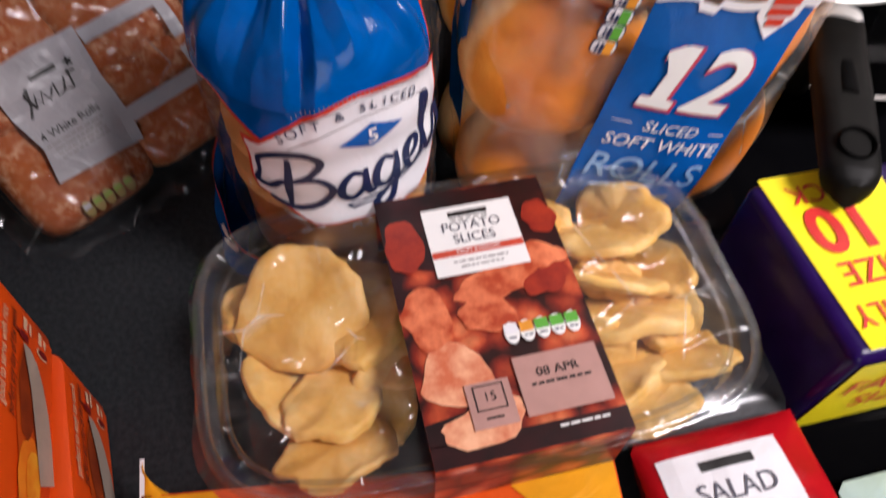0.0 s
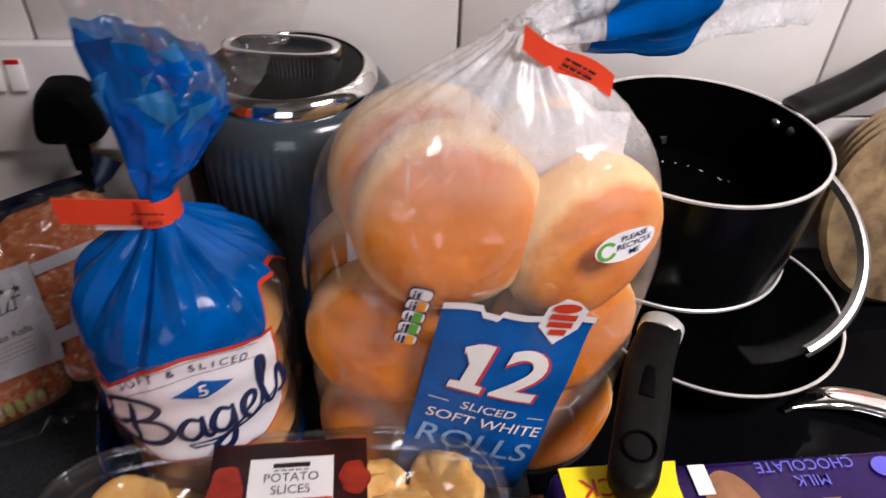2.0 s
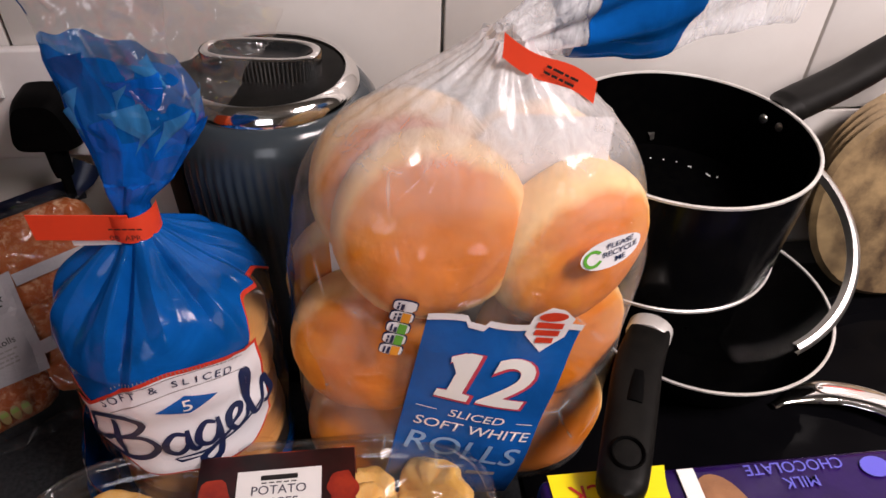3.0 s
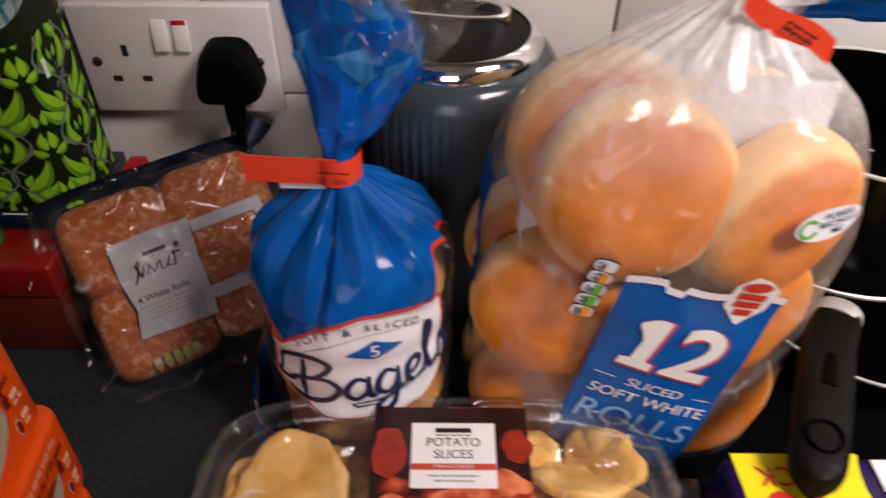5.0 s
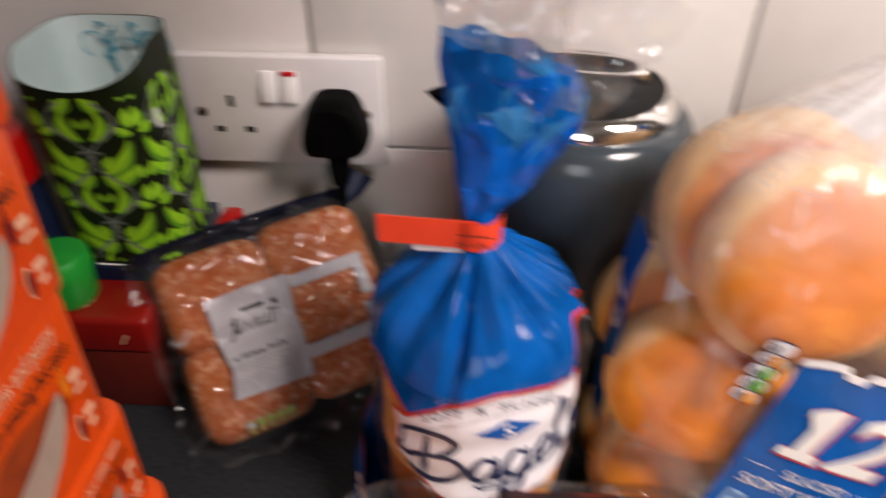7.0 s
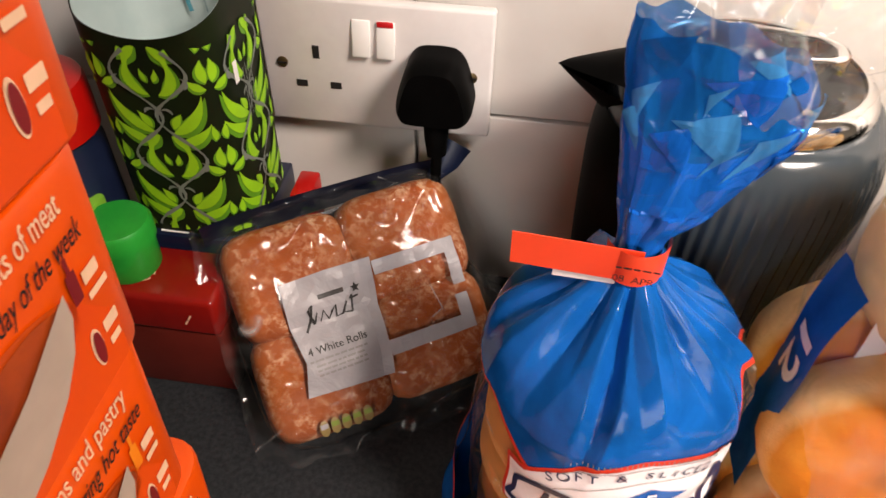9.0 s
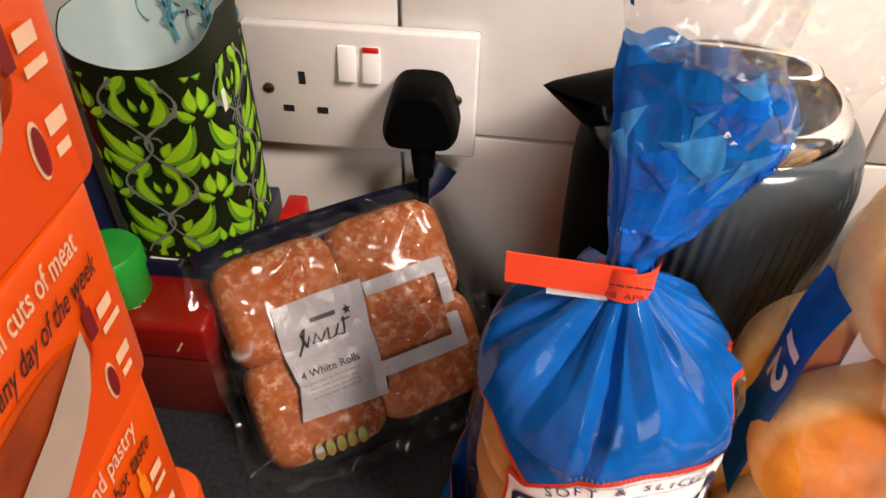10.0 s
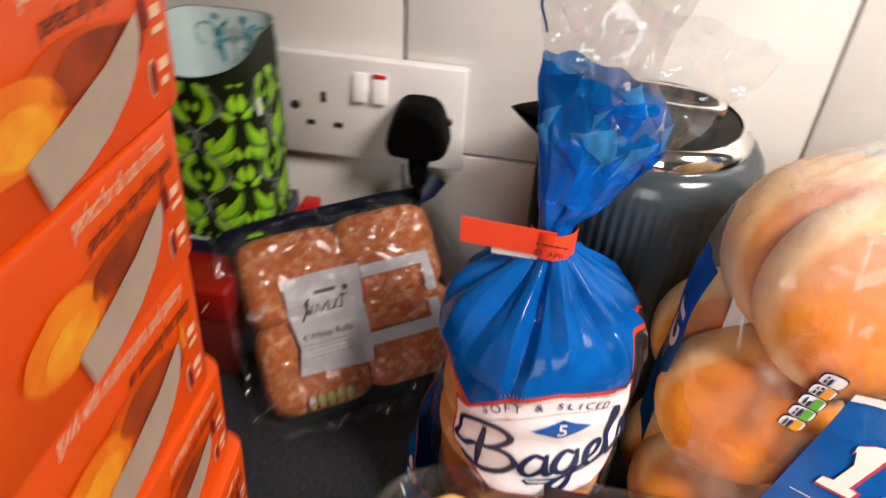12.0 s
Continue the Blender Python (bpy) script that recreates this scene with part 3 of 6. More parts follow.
solid("floor", box(-1.72, 2.32, -2.6, 0.16, -0.1, 0.0), M_FLOOR, "brown vinyl kitchen floor", "floor", kind="structure", smooth=False)
solid("ceiling", box(-1.72, 2.32, -2.6, 0.16, 2.45, 2.55), M_PLASTER, "white painted ceiling", "ceiling", kind="structure", smooth=False)
solid("worktop", box(-1.6, 2.2, -0.60, -0.002, WORK - 0.038, WORK, 0.004), M_WORK, "dark charcoal laminate kitchen worktop", "worktop", kind="structure")
solid("base_cabinet", box(-1.6, 2.2, -0.57, 0.0, 0.10, WORK - 0.039, 0.002), M_CAB, "white base cabinets under the worktop", "cabinet", kind="structure")
hob = thing("hob", "black glass hob set into the dark worktop", "hob", (0.72, -0.29, WORK))
part("glass_top", box(0.428, 1.01, -0.545, -0.04, WORK + 0.0005, WORK + 0.0045, 0.0015), M_HOB, hob)

# double wall socket with a plug
SX, SZ = 0.0, 1.032
socket = thing("wall_socket", "white double wall socket with a red switch marker", "socket", (SX + 0.073, 0, SZ))
part("faceplate", box(SX, SX + 0.146, -0.0095, -0.0005, SZ, SZ + 0.086, 0.0022, 3), M_SOCKET, socket)
for x in (0.0127, 0.1333):
    sc = part("screw", lathe([(0.0036, 0), (0.0036, 0.0008), (0.003, 0.0012)], 20), M_SCREW, socket, "small brass fixing screw")
    sc.matrix_world = pose(SX + x, -0.0094, 1.075, 90, 0, 0)
    part("screw_slot", box(SX + x - 0.003, SX + x + 0.003, -0.0111, -0.0104, 1.0745, 1.0755), M_SLOT, sc, smooth=False)
for x0, tip in ((0.0595, False), (0.0747, True)):
    sw = part("rocker_switch", move(box(-0.0056, 0.0056, -0.0028, 0.0, -0.0115, 0.0115, 0.0008), pose(x0 + 0.0056, -0.0092, 1.0955, -7, 0, 0)), M_SWITCH, socket)
    if tip:
        part("marker", move(box(-0.0050, 0.0050, -0.0034, -0.0024, 0.0082, 0.0116, 0.0003), pose(x0 + 0.0056, -0.0092, 1.0955, -7, 0, 0)), M_RED, sw, "red on marker")
for x, z, w, h in ((0.0352, 1.0835, 0.0042, 0.0086), (0.0240, 1.0610, 0.0070, 0.0045), (0.0464, 1.0610, 0.0070, 0.0045)):
    part("pin_hole", box(SX + x - w / 2, SX + x + w / 2, -0.0099, -0.0093, z - h / 2, z + h / 2), M_SLOT, socket, smooth=False)

plug = thing("mains_plug", "black three-pin plug pushed into the wall socket", "plug", (0.1145, -0.03, 1.075))


OUT = smooth_path([(0.0, 0.0300, 0), (0.0105, 0.0285, 0), (0.0165, 0.0215, 0), (0.0205, 0.0080, 0), (0.0235, -0.0080, 0), (0.0230, -0.0175, 0), (0.0180, -0.0230, 0), (0.0, -0.0240, 0)], 5)
OUT = [(p[0] * 1.0, p[1] * 0.78) for p in OUT]
OUT = OUT + [(-x, z) for x, z in OUT[-2:0:-1]]


def plug_ring(u, v):
    x, z = OUT[int(round(u * len(OUT))) % len(OUT)]
    k = 1 - 0.16 * max(0.0, (v - 0.5) / 0.5) ** 2
    return Vector((0.1126 + x * k, -0.010 - 0.030 * v, 1.0718 + z * k))


bm = sheet(plug_ring, len(OUT), 10, wrap=True)
bmesh.ops.holes_fill(bm, edges=[e for e in bm.edges if e.is_boundary])
part("plug_body", bm, M_BLACKP, plug)
part("cord_grip", tube(smooth_path([(0.1145, -0.028, 1.070), (0.1148, -0.030, 1.058), (0.115, -0.032, 1.044), (0.1155, -0.033, 1.032)], 5), [0.0095 - 0.0002 * i for i in range(16)], 14, 0.8), M_BLACKP, plug)
part("cord", tube(smooth_path([(0.1155, -0.033, 1.034), (0.116, -0.034, 1.005), (0.125, -0.03, 0.96), (0.150, -0.025, 0.915), (0.19, -0.03, 0.905), (0.235, -0.05, 0.9045)], 8), 0.0036, 10), M_BLACKP, plug)


# ---- bag of bagels ----
BX, BY = 0.218, -0.192
BAG5 = [  # z, radius, depth share, middle x, middle y, pleats
    (0.9015, 0.044, 1.0, BX, BY, 0.0), (0.910, 0.054, 1.0, BX, BY, 0.0), (0.930, 0.0575, 1.0, BX, BY, 0.0), (1.040, 0.0585, 1.0, BX, BY, 0.25),
    (1.058, 0.0560, 1.0, BX, BY, 0.6), (1.075, 0.0465, 1.0, BX, BY, 1.0), (1.092, 0.0260, 1.0, BX - 0.001, BY, 1.0), (1.107, 0.0098, 1.0, BX - 0.001, BY, 0.5),
    (1.119, 0.0080, 0.9, BX - 0.001, BY, 0.45), (1.133, 0.0150, 0.60, BX + 0.004, BY + 0.001, 0.8), (1.150, 0.0220, 0.40, BX + 0.0095, BY + 0.003, 0.9),
    (1.168, 0.0285, 0.30, BX + 0.0135, BY + 0.004, 0.9), (1.180, 0.0285, 0.28, BX + 0.0120, BY + 0.005, 0.9), (1.200, 0.0250, 0.30, BX + 0.0060, BY + 0.006, 0.7), (1.245, 0.036, 0.42, BX + 0.006, BY + 0.008, 0.7),
    (1.285, 0.044, 0.46, BX + 0.012, BY + 0.010, 0.7)]
crnd = random.Random(31)
PLEATS = [(2 * math.pi * (k + crnd.uniform(-0.4, 0.4)) / 20, crnd.uniform(0.12, 0.32), crnd.uniform(0.5, 1.3) * (-1 if k % 2 else 0.8), crnd.uniform(0.03, 0.05) if k % 3 else crnd.uniform(0.07, 0.11), crnd.uniform(-3, 3)) for k in range(20)]
FANS = [(2 * math.pi * (k + crnd.uniform(-0.4, 0.4)) / 13, crnd.uniform(0.16, 0.42), crnd.uniform(0.4, 1.1) * (-1 if k % 2 else 1), crnd.uniform(0.03, 0.10), crnd.uniform(-3, 3)) for k in range(13)]


def turned(d):
    return (d + math.pi) % (2 * math.pi) - math.pi


def bag5(a, z, off=0.0):
    """The bag by angle and height; sharp folds run out from the tied neck, both ways."""
    r, dy, mx, my, pl = lerp_table(BAG5, z)
    low = z < 1.113
    far = abs(z - 1.113)
    fold = 0.0
    for a0, w, depth, reach, sw in (PLEATS if low else FANS):
        t = far / reach
        if t < 1.25:
            d = abs(turned(a - a0 - sw * far))
            width = w * (1.15 - 0.55 * min(1, t))
            fold += depth * max(0.0, 1 - d / width) * min(1.0, max(0.0, 1.25 - t) * 1.6)
    rr = r + pl * fold * min(0.0072 if low else 0.0050, 0.24 * r)
    if z < 1.05:
        rr += 0.0007 * math.cos((z - 0.917) / 0.0285 * 2 * math.pi)
    c, s = math.cos(a), math.sin(a)
    rr += 0.0012 * noise.noise(Vector((c * 3, s * 3, z * 42)))
    if low and z > 1.0:
        # broad dents between the folds of the shoulder
        rr += 0.0035 * min(1, (z - 1.0) / 0.04) * min(1, far / 0.02) * noise.noise(Vector((c * 1.7 + 4, s * 1.7, z * 24)))
    if z > 1.125:
        k = min(1.0, max(0.0, z - 1.150) / 0.030)
        cell = noise.voronoi(Vector((c * 1.3, s * 1.3, z * 36 + 1)), distance_metric="CHEBYCHEV")[0]
        rr += 0.0055 * k * (min(0.8, cell[0]) - 0.35)
        my += 0.003 * k * noise.noise(Vector((c * 1.2, 0.0, z * 30 + 3)))
    rr += off
    return Vector((mx + rr * c, my + rr * dy * s + (0.003 * fold * pl if z > 1.135 else 0.0), z))


def front5(s, z, off=0.0009):
    """s: metres round the bag from the middle of its front."""
    return bag5(-math.pi / 2 + s / 0.0585, z, off)


bagels = thing("bagel_bag", "blue and clear plastic bag of sliced bagels, tied at the neck", "bread bag", (BX, BY, WORK))
bm = sheet(lambda u, v: bag5(2 * math.pi * u, 0.9015 + v * 0.1755), 120, 66, wrap=True)
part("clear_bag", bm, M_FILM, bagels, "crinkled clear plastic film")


bm = sheet(lambda u, v: bag5(2 * math.pi * u, 1.190 + v * 0.090), 120, 40, wrap=True)
part("loose_top", bm, M_FILM_LOOSE, bagels, "clear crinkled top of the bag")


part("seam_print", sheet(lambda u, v: bag5(-2.75 + 0.12 * u, 1.215 + 0.06 * v, 0.0006), 4, 16), M_BLUE, bagels, "blue strip printed along the seam")


def loose_flap(u, v):
    """Clear film that stands off beside the mouth of the bag."""
    p = bag5(-1.5 + 1.6 * u, 1.160 + 0.080 * v, 0.0012)
    cell = noise.voronoi(Vector((u * 2.4, v * 2.4, 3.0)), distance_metric="CHEBYCHEV")[0]
    out = 0.034 * min(1.0, v * 1.6) * (0.15 + u) + 0.012 * (cell[0] - 0.4)
    return p + Vector((out, -0.008 * v * (1 - u) + 0.006 * cell[0], -0.030 * u * v + 0.006 * noise.noise(Vector((u * 4, v * 6, 8.0)))))


part("loose_flap", sheet(loose_flap, 60, 44), M_FILM_LOOSE, bagels, "crumpled clear film at the mouth of the bag")


def pad_outline(s):
    """Top and bottom of the white panel."""
    t = (s - 0.0135) / 0.047
    top = 1.0300 + 0.0240 * max(0.0, 1 - abs(min(t, 0.0)) ** 1.7) - 0.009 * max(t, 0.0) ** 2
    bot = 0.9745 + 0.014 * max(0.0, abs(t) - 0.62) / 0.38
    return bot, top


def blue_edge(a):
    """Lower edge of the blue print, by the angle from the front."""
    d = (a + math.pi / 2 + math.pi) % (2 * math.pi) - math.pi
    s = d * 0.0585
    if 0.050 < s < 0.115:
        t = min(1.0, (s - 0.050) / 0.018)
        return max(pad_outline(min(s, 0.0605))[1] - 0.0005, 1.036 + 0.036 * t * t * (3 - 2 * t)) - 0.020 * max(0.0, (s - 0.095) / 0.02)
    if abs(s) < 0.075:
        if s < -0.0085:
            return 1.0215 + 0.030 * min(1.0, (-0.0085 - s) / 0.056) ** 1.15
        return max(1.0215, pad_outline(min(s, 0.0605))[1] - 0.0005 - 0.022 * max(0.0, 1 - (s + 0.0085) / 0.006)) + 0.006 * max(0.0, (s - 0.06) / 0.015)
    return 1.0515


bm = sheet(lambda u, v: bag5(2 * math.pi * u, blue_edge(2 * math.pi * u) + (1.115 - blue_edge(2 * math.pi * u)) * v, 0.0005), 300, 70, wrap=True)
part("blue_print", bm, M_BLUE, bagels, "deep blue glossy print on the gathered film")


def doubled(a):
    """Where the doubled film ends and one sheer layer goes on."""
    return 1.163 + 0.007 * math.sin(2.2 * a + 0.6) + 0.004 * abs(turned(5 * a)) / math.pi - 0.004 * math.cos(3.0 * a)


def blue_top(a):
    return 1.1985 + 0.006 * math.cos(a - 2.8) + 0.0012 * math.sin(7 * a)


bm = sheet(lambda u, v: bag5(2 * math.pi * u, 1.115 + (doubled(2 * math.pi * u) - 1.115) * v, 0.0005), 300, 56, wrap=True)
part("blue_top_print", bm, M_BLUE_THIN, bagels, "blue film fanning out above the tie")
bm = sheet(lambda u, v: bag5(2 * math.pi * u, doubled(2 * math.pi * u) + (blue_top(2 * math.pi * u) - doubled(2 * math.pi * u)) * v, 0.0004), 300, 40, wrap=True)
part("sheer_top_print", bm, M_BLUE_SHEER, bagels, "sheer blue film at the mouth of the bag")
bm = sheet(lambda u, v: bag5(2 * math.pi * u, blue_edge(2 * math.pi * u) - 0.0022 * (1 - v), 0.0006), 160, 1, wrap=True)
part("red_border", bm, M_FILM_RED, bagels)
# flaps laid over the gathered film, in paler and darker blues
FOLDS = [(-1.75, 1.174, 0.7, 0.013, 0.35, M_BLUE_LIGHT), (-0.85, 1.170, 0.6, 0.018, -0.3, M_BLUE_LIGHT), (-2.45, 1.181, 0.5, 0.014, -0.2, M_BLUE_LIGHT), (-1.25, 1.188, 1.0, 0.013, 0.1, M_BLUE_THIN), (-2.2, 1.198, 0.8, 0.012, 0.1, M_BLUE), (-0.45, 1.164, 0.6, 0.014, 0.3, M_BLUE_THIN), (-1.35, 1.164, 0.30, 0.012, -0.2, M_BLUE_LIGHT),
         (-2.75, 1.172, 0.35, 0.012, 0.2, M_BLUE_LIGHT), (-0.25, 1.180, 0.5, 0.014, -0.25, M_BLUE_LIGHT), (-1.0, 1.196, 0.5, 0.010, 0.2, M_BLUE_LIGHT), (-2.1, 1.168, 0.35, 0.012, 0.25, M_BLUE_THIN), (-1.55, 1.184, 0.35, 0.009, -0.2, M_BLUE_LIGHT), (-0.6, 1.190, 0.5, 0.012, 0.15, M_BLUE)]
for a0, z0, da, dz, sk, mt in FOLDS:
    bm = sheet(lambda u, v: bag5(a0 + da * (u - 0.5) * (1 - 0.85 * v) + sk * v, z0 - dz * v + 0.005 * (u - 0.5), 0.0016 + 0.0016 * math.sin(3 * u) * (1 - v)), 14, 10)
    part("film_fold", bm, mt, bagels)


def pad(s0, s1, grow, off):
    def fn(u, v):
        s = s0 + (s1 - s0) * u
        b, t = pad_outline(min(max(s, -0.0415), 0.0605))
        return front5(s, b - grow + (t - b + 2 * grow) * v, off)
    return sheet(fn, 60, 24)


part("label_border", pad(-0.0435, 0.0625, 0.0022, 0.0010), M_FILM_RED, bagels, "red outline of the label")
pad5 = part("label_panel", pad(-0.0415, 0.0605, 0.0, 0.0014), M_WHITEF, bagels, "white label panel with navy lettering")


def lab5(x, y):
    return front5(0.0135 + x, 1.0125 + y, 0.0020)


def tilt2(bm, deg, dx=0, dy=0):
    return move(bm, pose(dx, dy, 0, 0, 0, deg))


SCRIPT = [  # strokes of the joined-up name, in letter heights
    [(-0.28, 1.45), (-0.2, 1.95), (0.4, 2.2), (1.1, 2.1), (1.35, 1.7), (1.0, 1.28), (0.5, 1.12)],
    [(0.5, 1.12), (1.2, 1.08), (1.5, 0.62), (1.15, 0.12), (0.5, -0.05), (0.0, 0.1), (-0.3, 0.35)],
    [(0.58, 2.0), (0.42, 1.0), (0.25, 0.05)], [(-0.28, 1.45), (-0.42, 1.1), (-0.12, 0.9), (0.2, 1.1), (0.5, 1.12)],
    [(2.35, 0.85), (2.05, 1.0), (1.75, 0.7), (1.7, 0.25), (1.95, 0.0), (2.25, 0.25), (2.4, 0.7)], [(2.43, 1.0), (2.37, 0.4), (2.46, 0.03), (2.66, 0.2)],
    [(3.25, 0.85), (2.98, 1.0), (2.7, 0.7), (2.65, 0.3), (2.9, 0.05), (3.15, 0.25), (3.3, 0.7)], [(3.34, 1.0), (3.27, 0.2), (3.1, -0.55), (2.75, -0.75), (2.55, -0.5), (2.95, -0.2), (3.58, 0.2)],
    [(3.58, 0.4), (3.95, 0.6), (4.08, 0.85), (3.9, 1.02), (3.65, 0.8), (3.6, 0.35), (3.8, 0.02), (4.15, 0.25)],
    [(4.15, 0.25), (4.5, 1.2), (4.6, 1.9), (4.45, 2.05), (4.36, 1.6), (4.36, 0.4), (4.5, 0.02), (4.78, 0.25)], [(4.78, 0.25), (5.08, 1.05), (5.2, 0.6), (5.24, 0.2), (5.0, 0.0), (4.84, 0.14)]]
UNIT = 0.0182
for nm, first, last in (("capital_lettering", 0, 4), ("brand_lettering", 4, 11)):
    bm = bmesh.new()
    for st in SCRIPT[first:last]:
        pts = smooth_path([(x * UNIT + 0.10 * y * UNIT, y * UNIT, 0) for x, y in st], 6)
        n = len(pts)
        flat_stroke([(p[0], p[1]) for p in pts], [0.0022 + 0.0019 * math.sin(math.pi * k / (n - 1)) for k in range(n)], bm)
    printed(nm, tilt2(bm, 9, -0.0440, -0.0275), lab5, M_NAVY, pad5, "navy script lettering", 0.004)
bm = flat_stroke([(-0.012, -0.0265), (0.006, -0.0235), (0.024, -0.0175), (0.044, -0.006)], [0.0008, 0.0022, 0.0022, 0.0008])
flat_stroke([(-0.012, -0.0265), (-0.009, -0.029), (0.004, -0.027)], [0.001, 0.0018, 0.0006], bm)
printed("flourish", bm, lab5, M_NAVY, pad5, longest=0.004)
printed("diamond", flat_poly([(-0.0125, 0.0185), (0.003, 0.0125), (0.0185, 0.0205), (0.003, 0.0265)]), lab5, M_BLUE12, pad5, "blue diamond", 0.004)
printed("count_lettering", letters("5", 0.0115, 0.004), lambda x, y: front5(0.0165 + x, 1.0125 + y + 0.0195, 0.0026), M_WHITE, pad5, longest=0.004)
chars, pos = "SOFT & SLICED", -0.0265
for i, ch in enumerate(chars):
    a = (i - 6) / 6
    if ch == " ":
        continue
    b = tilt2(letters(ch, 0.0072, 0.003), -a * 16, -0.005 + a * 0.0315, 0.0355 - 0.0085 * a * a + a * 0.003)
    bmx = b if i == 0 else bmx
    if i:
        tmp = bpy.data.meshes.new("t")
        b.to_mesh(tmp)
        b.free()
        bmx.from_mesh(tmp)
        bpy.data.meshes.remove(tmp)
printed("arched_lettering", bmx, lab5, M_NAVY, pad5, longest=0.004)
bm = flat_stroke([(x / 1000, 0.0305 - 0.0085 * (x / 33) ** 2 + x * 1e-4) for x in range(-34, 37, 2)], 0.0005)
flat_stroke([(x / 1000, 0.0408 - 0.0085 * (x / 33) ** 2 + x * 1e-4) for x in range(-34, 37, 2)], 0.0005, bm)
for x in range(-30, 34, 2):
    flat_rect(x / 1000, x / 1000 + 0.0004, 0.0425 - 0.0085 * (x / 33) ** 2, 0.0442 - 0.0085 * (x / 33) ** 2, bm)
printed("fine_ruling", bm, lab5, M_GREYINK, pad5, longest=0.005)
printed("small_lettering", letters("PLAIN", 0.0075, 0.003), lambda x, y: front5(0.012 + x, 0.968 + y, 0.0018), M_GREYINK, pad5, longest=0.005)


def loose5(s, z, off):
    """The loose film that puffs out low on the side of the bag."""
    puff = 0.023 * math.exp(-((s + 0.066) / 0.034) ** 2) * max(0.0, 1 - (z - 0.902) / 0.095) ** 0.8
    return front5(s, z, off + puff + 0.0012 * math.sin(s * 260 + z * 90) * (1 if puff > 0.002 else 0))


bm = sheet(lambda u, v: loose5(-0.125 + 0.105 * u, 0.902 + (0.008 + 0.085 * (1 - u) ** 0.9) * v, 0.0008), 48, 16)
part("blue_corner_print", bm, M_BLUE, bagels, "blue print low on the side")
bm = sheet(lambda u, v: loose5(-0.125 + 0.105 * u, 0.9025 + 0.008 + 0.085 * (1 - u) ** 0.9 + 0.0018 * v, 0.0009), 48, 1)
part("corner_border", bm, M_FILM_RED, bagels)
bm = sheet(lambda u, v: front5(0.052 + 0.06 * u, 0.902 + (0.02 + 0.055 * u) * v, 0.0008), 24, 12)
part("blue_corner_print", bm, M_BLUE, bagels, "blue print low on the side")
bm = flat_ellipse(-0.065, 0.934, 0.005, 0.003, 16)
flat_ellipse(-0.060, 0.940, 0.005, 0.003, 16, 0.8, bm=bm)
flat_ellipse(-0.067, 0.943, 0.0045, 0.003, 16, 2.0, bm=bm)
printed("leaf_mark", bm, lambda x, y: loose5(x, y, 0.0014), M_WHITE, bagels, longest=0.004)
for i in range(5):
    ring = []
    for k in range(25):
        a = 2 * math.pi * k / 24
        rr = 0.031 + 0.0225 * math.cos(a)
        zz = 0.0143 * math.sin(a) * (1 - 0.12 * math.cos(a))
        if abs(a - 0.0) < 0.05 or abs(a - 2 * math.pi) < 0.05:
            rr -= 0.0025
        ring.append((rr, zz))
    bg = part("bagel", lathe(ring, 40, cap=False), M_BAGEL, bagels)
    bg.matrix_world = pose(BX + 0.0012 * math.sin(i * 2.1), BY + 0.0012 * math.cos(i * 1.7), 0.9165 + 0.0288 * i, 2 * math.sin(i), 2 * math.cos(i * 3), 40 * i)
# the tape round the neck
tape = part("tape_tag", box(0.0, 0.049, -0.0003, 0.0003, -0.0078, 0.0078), M_ORANGE_TAG, bagels, "orange-red tape with a printed date", False)
tape.matrix_world = pose(0.1690, -0.1985, 1.1125, 0, -1, -6)
bm = sheet(lambda u, v: Vector((BX - 0.002 + 0.0125 * math.cos(-2.75 + 2.9 * u), BY + 0.0135 * math.sin(-2.75 + 2.9 * u), 1.1050 + 0.0155 * v)), 18, 2)
part("tape_wrap", bm, M_ORANGE_TAG, bagels)
printed("date_lettering", letters("08  APR", 0.0046, 0.0), plane_fn((0.2150, -0.2068, 1.1095), (1, -0.08, 0.0), (0, 0, 1)), M_BLACKINK, bagels)
printed("fine_lettering", scribble(-0.008, 0.008, 0, 0.0009, 3), plane_fn((0.2160, -0.2068, 1.1150), (1, -0.08, 0), (0, 0, 1)), M_BLACKINK, bagels)
tail = part("paper_tail", box(0, 0.024, -0.0003, 0.0003, -0.002, 0.002), M_WHITE, bagels, smooth=False)
tail.matrix_world = pose(0.186, -0.199, 1.1025, 0, -3, -6)


# ---- bag of twelve rolls ----
BAG12 = [  # z, half width, half depth, middle x, middle y, pleats
    (0.9015, 0.078, 0.034, 0.385, -0.196, 0.0), (0.915, 0.092, 0.046, 0.385, -0.196, 0.0), (0.99, 0.0965, 0.0505, 0.385, -0.1955, 0.004), (1.08, 0.0965, 0.0505, 0.387, -0.195, 0.005),
    (1.13, 0.0875, 0.0475, 0.388, -0.195, 0.008), (1.156, 0.072, 0.041, 0.390, -0.194, 0.012), (1.176, 0.047, 0.029, 0.393, -0.192, 0.028), (1.192, 0.022, 0.017, 0.397, -0.190, 0.09), (1.203, 0.010, 0.010, 0.400, -0.189, 0.2)]


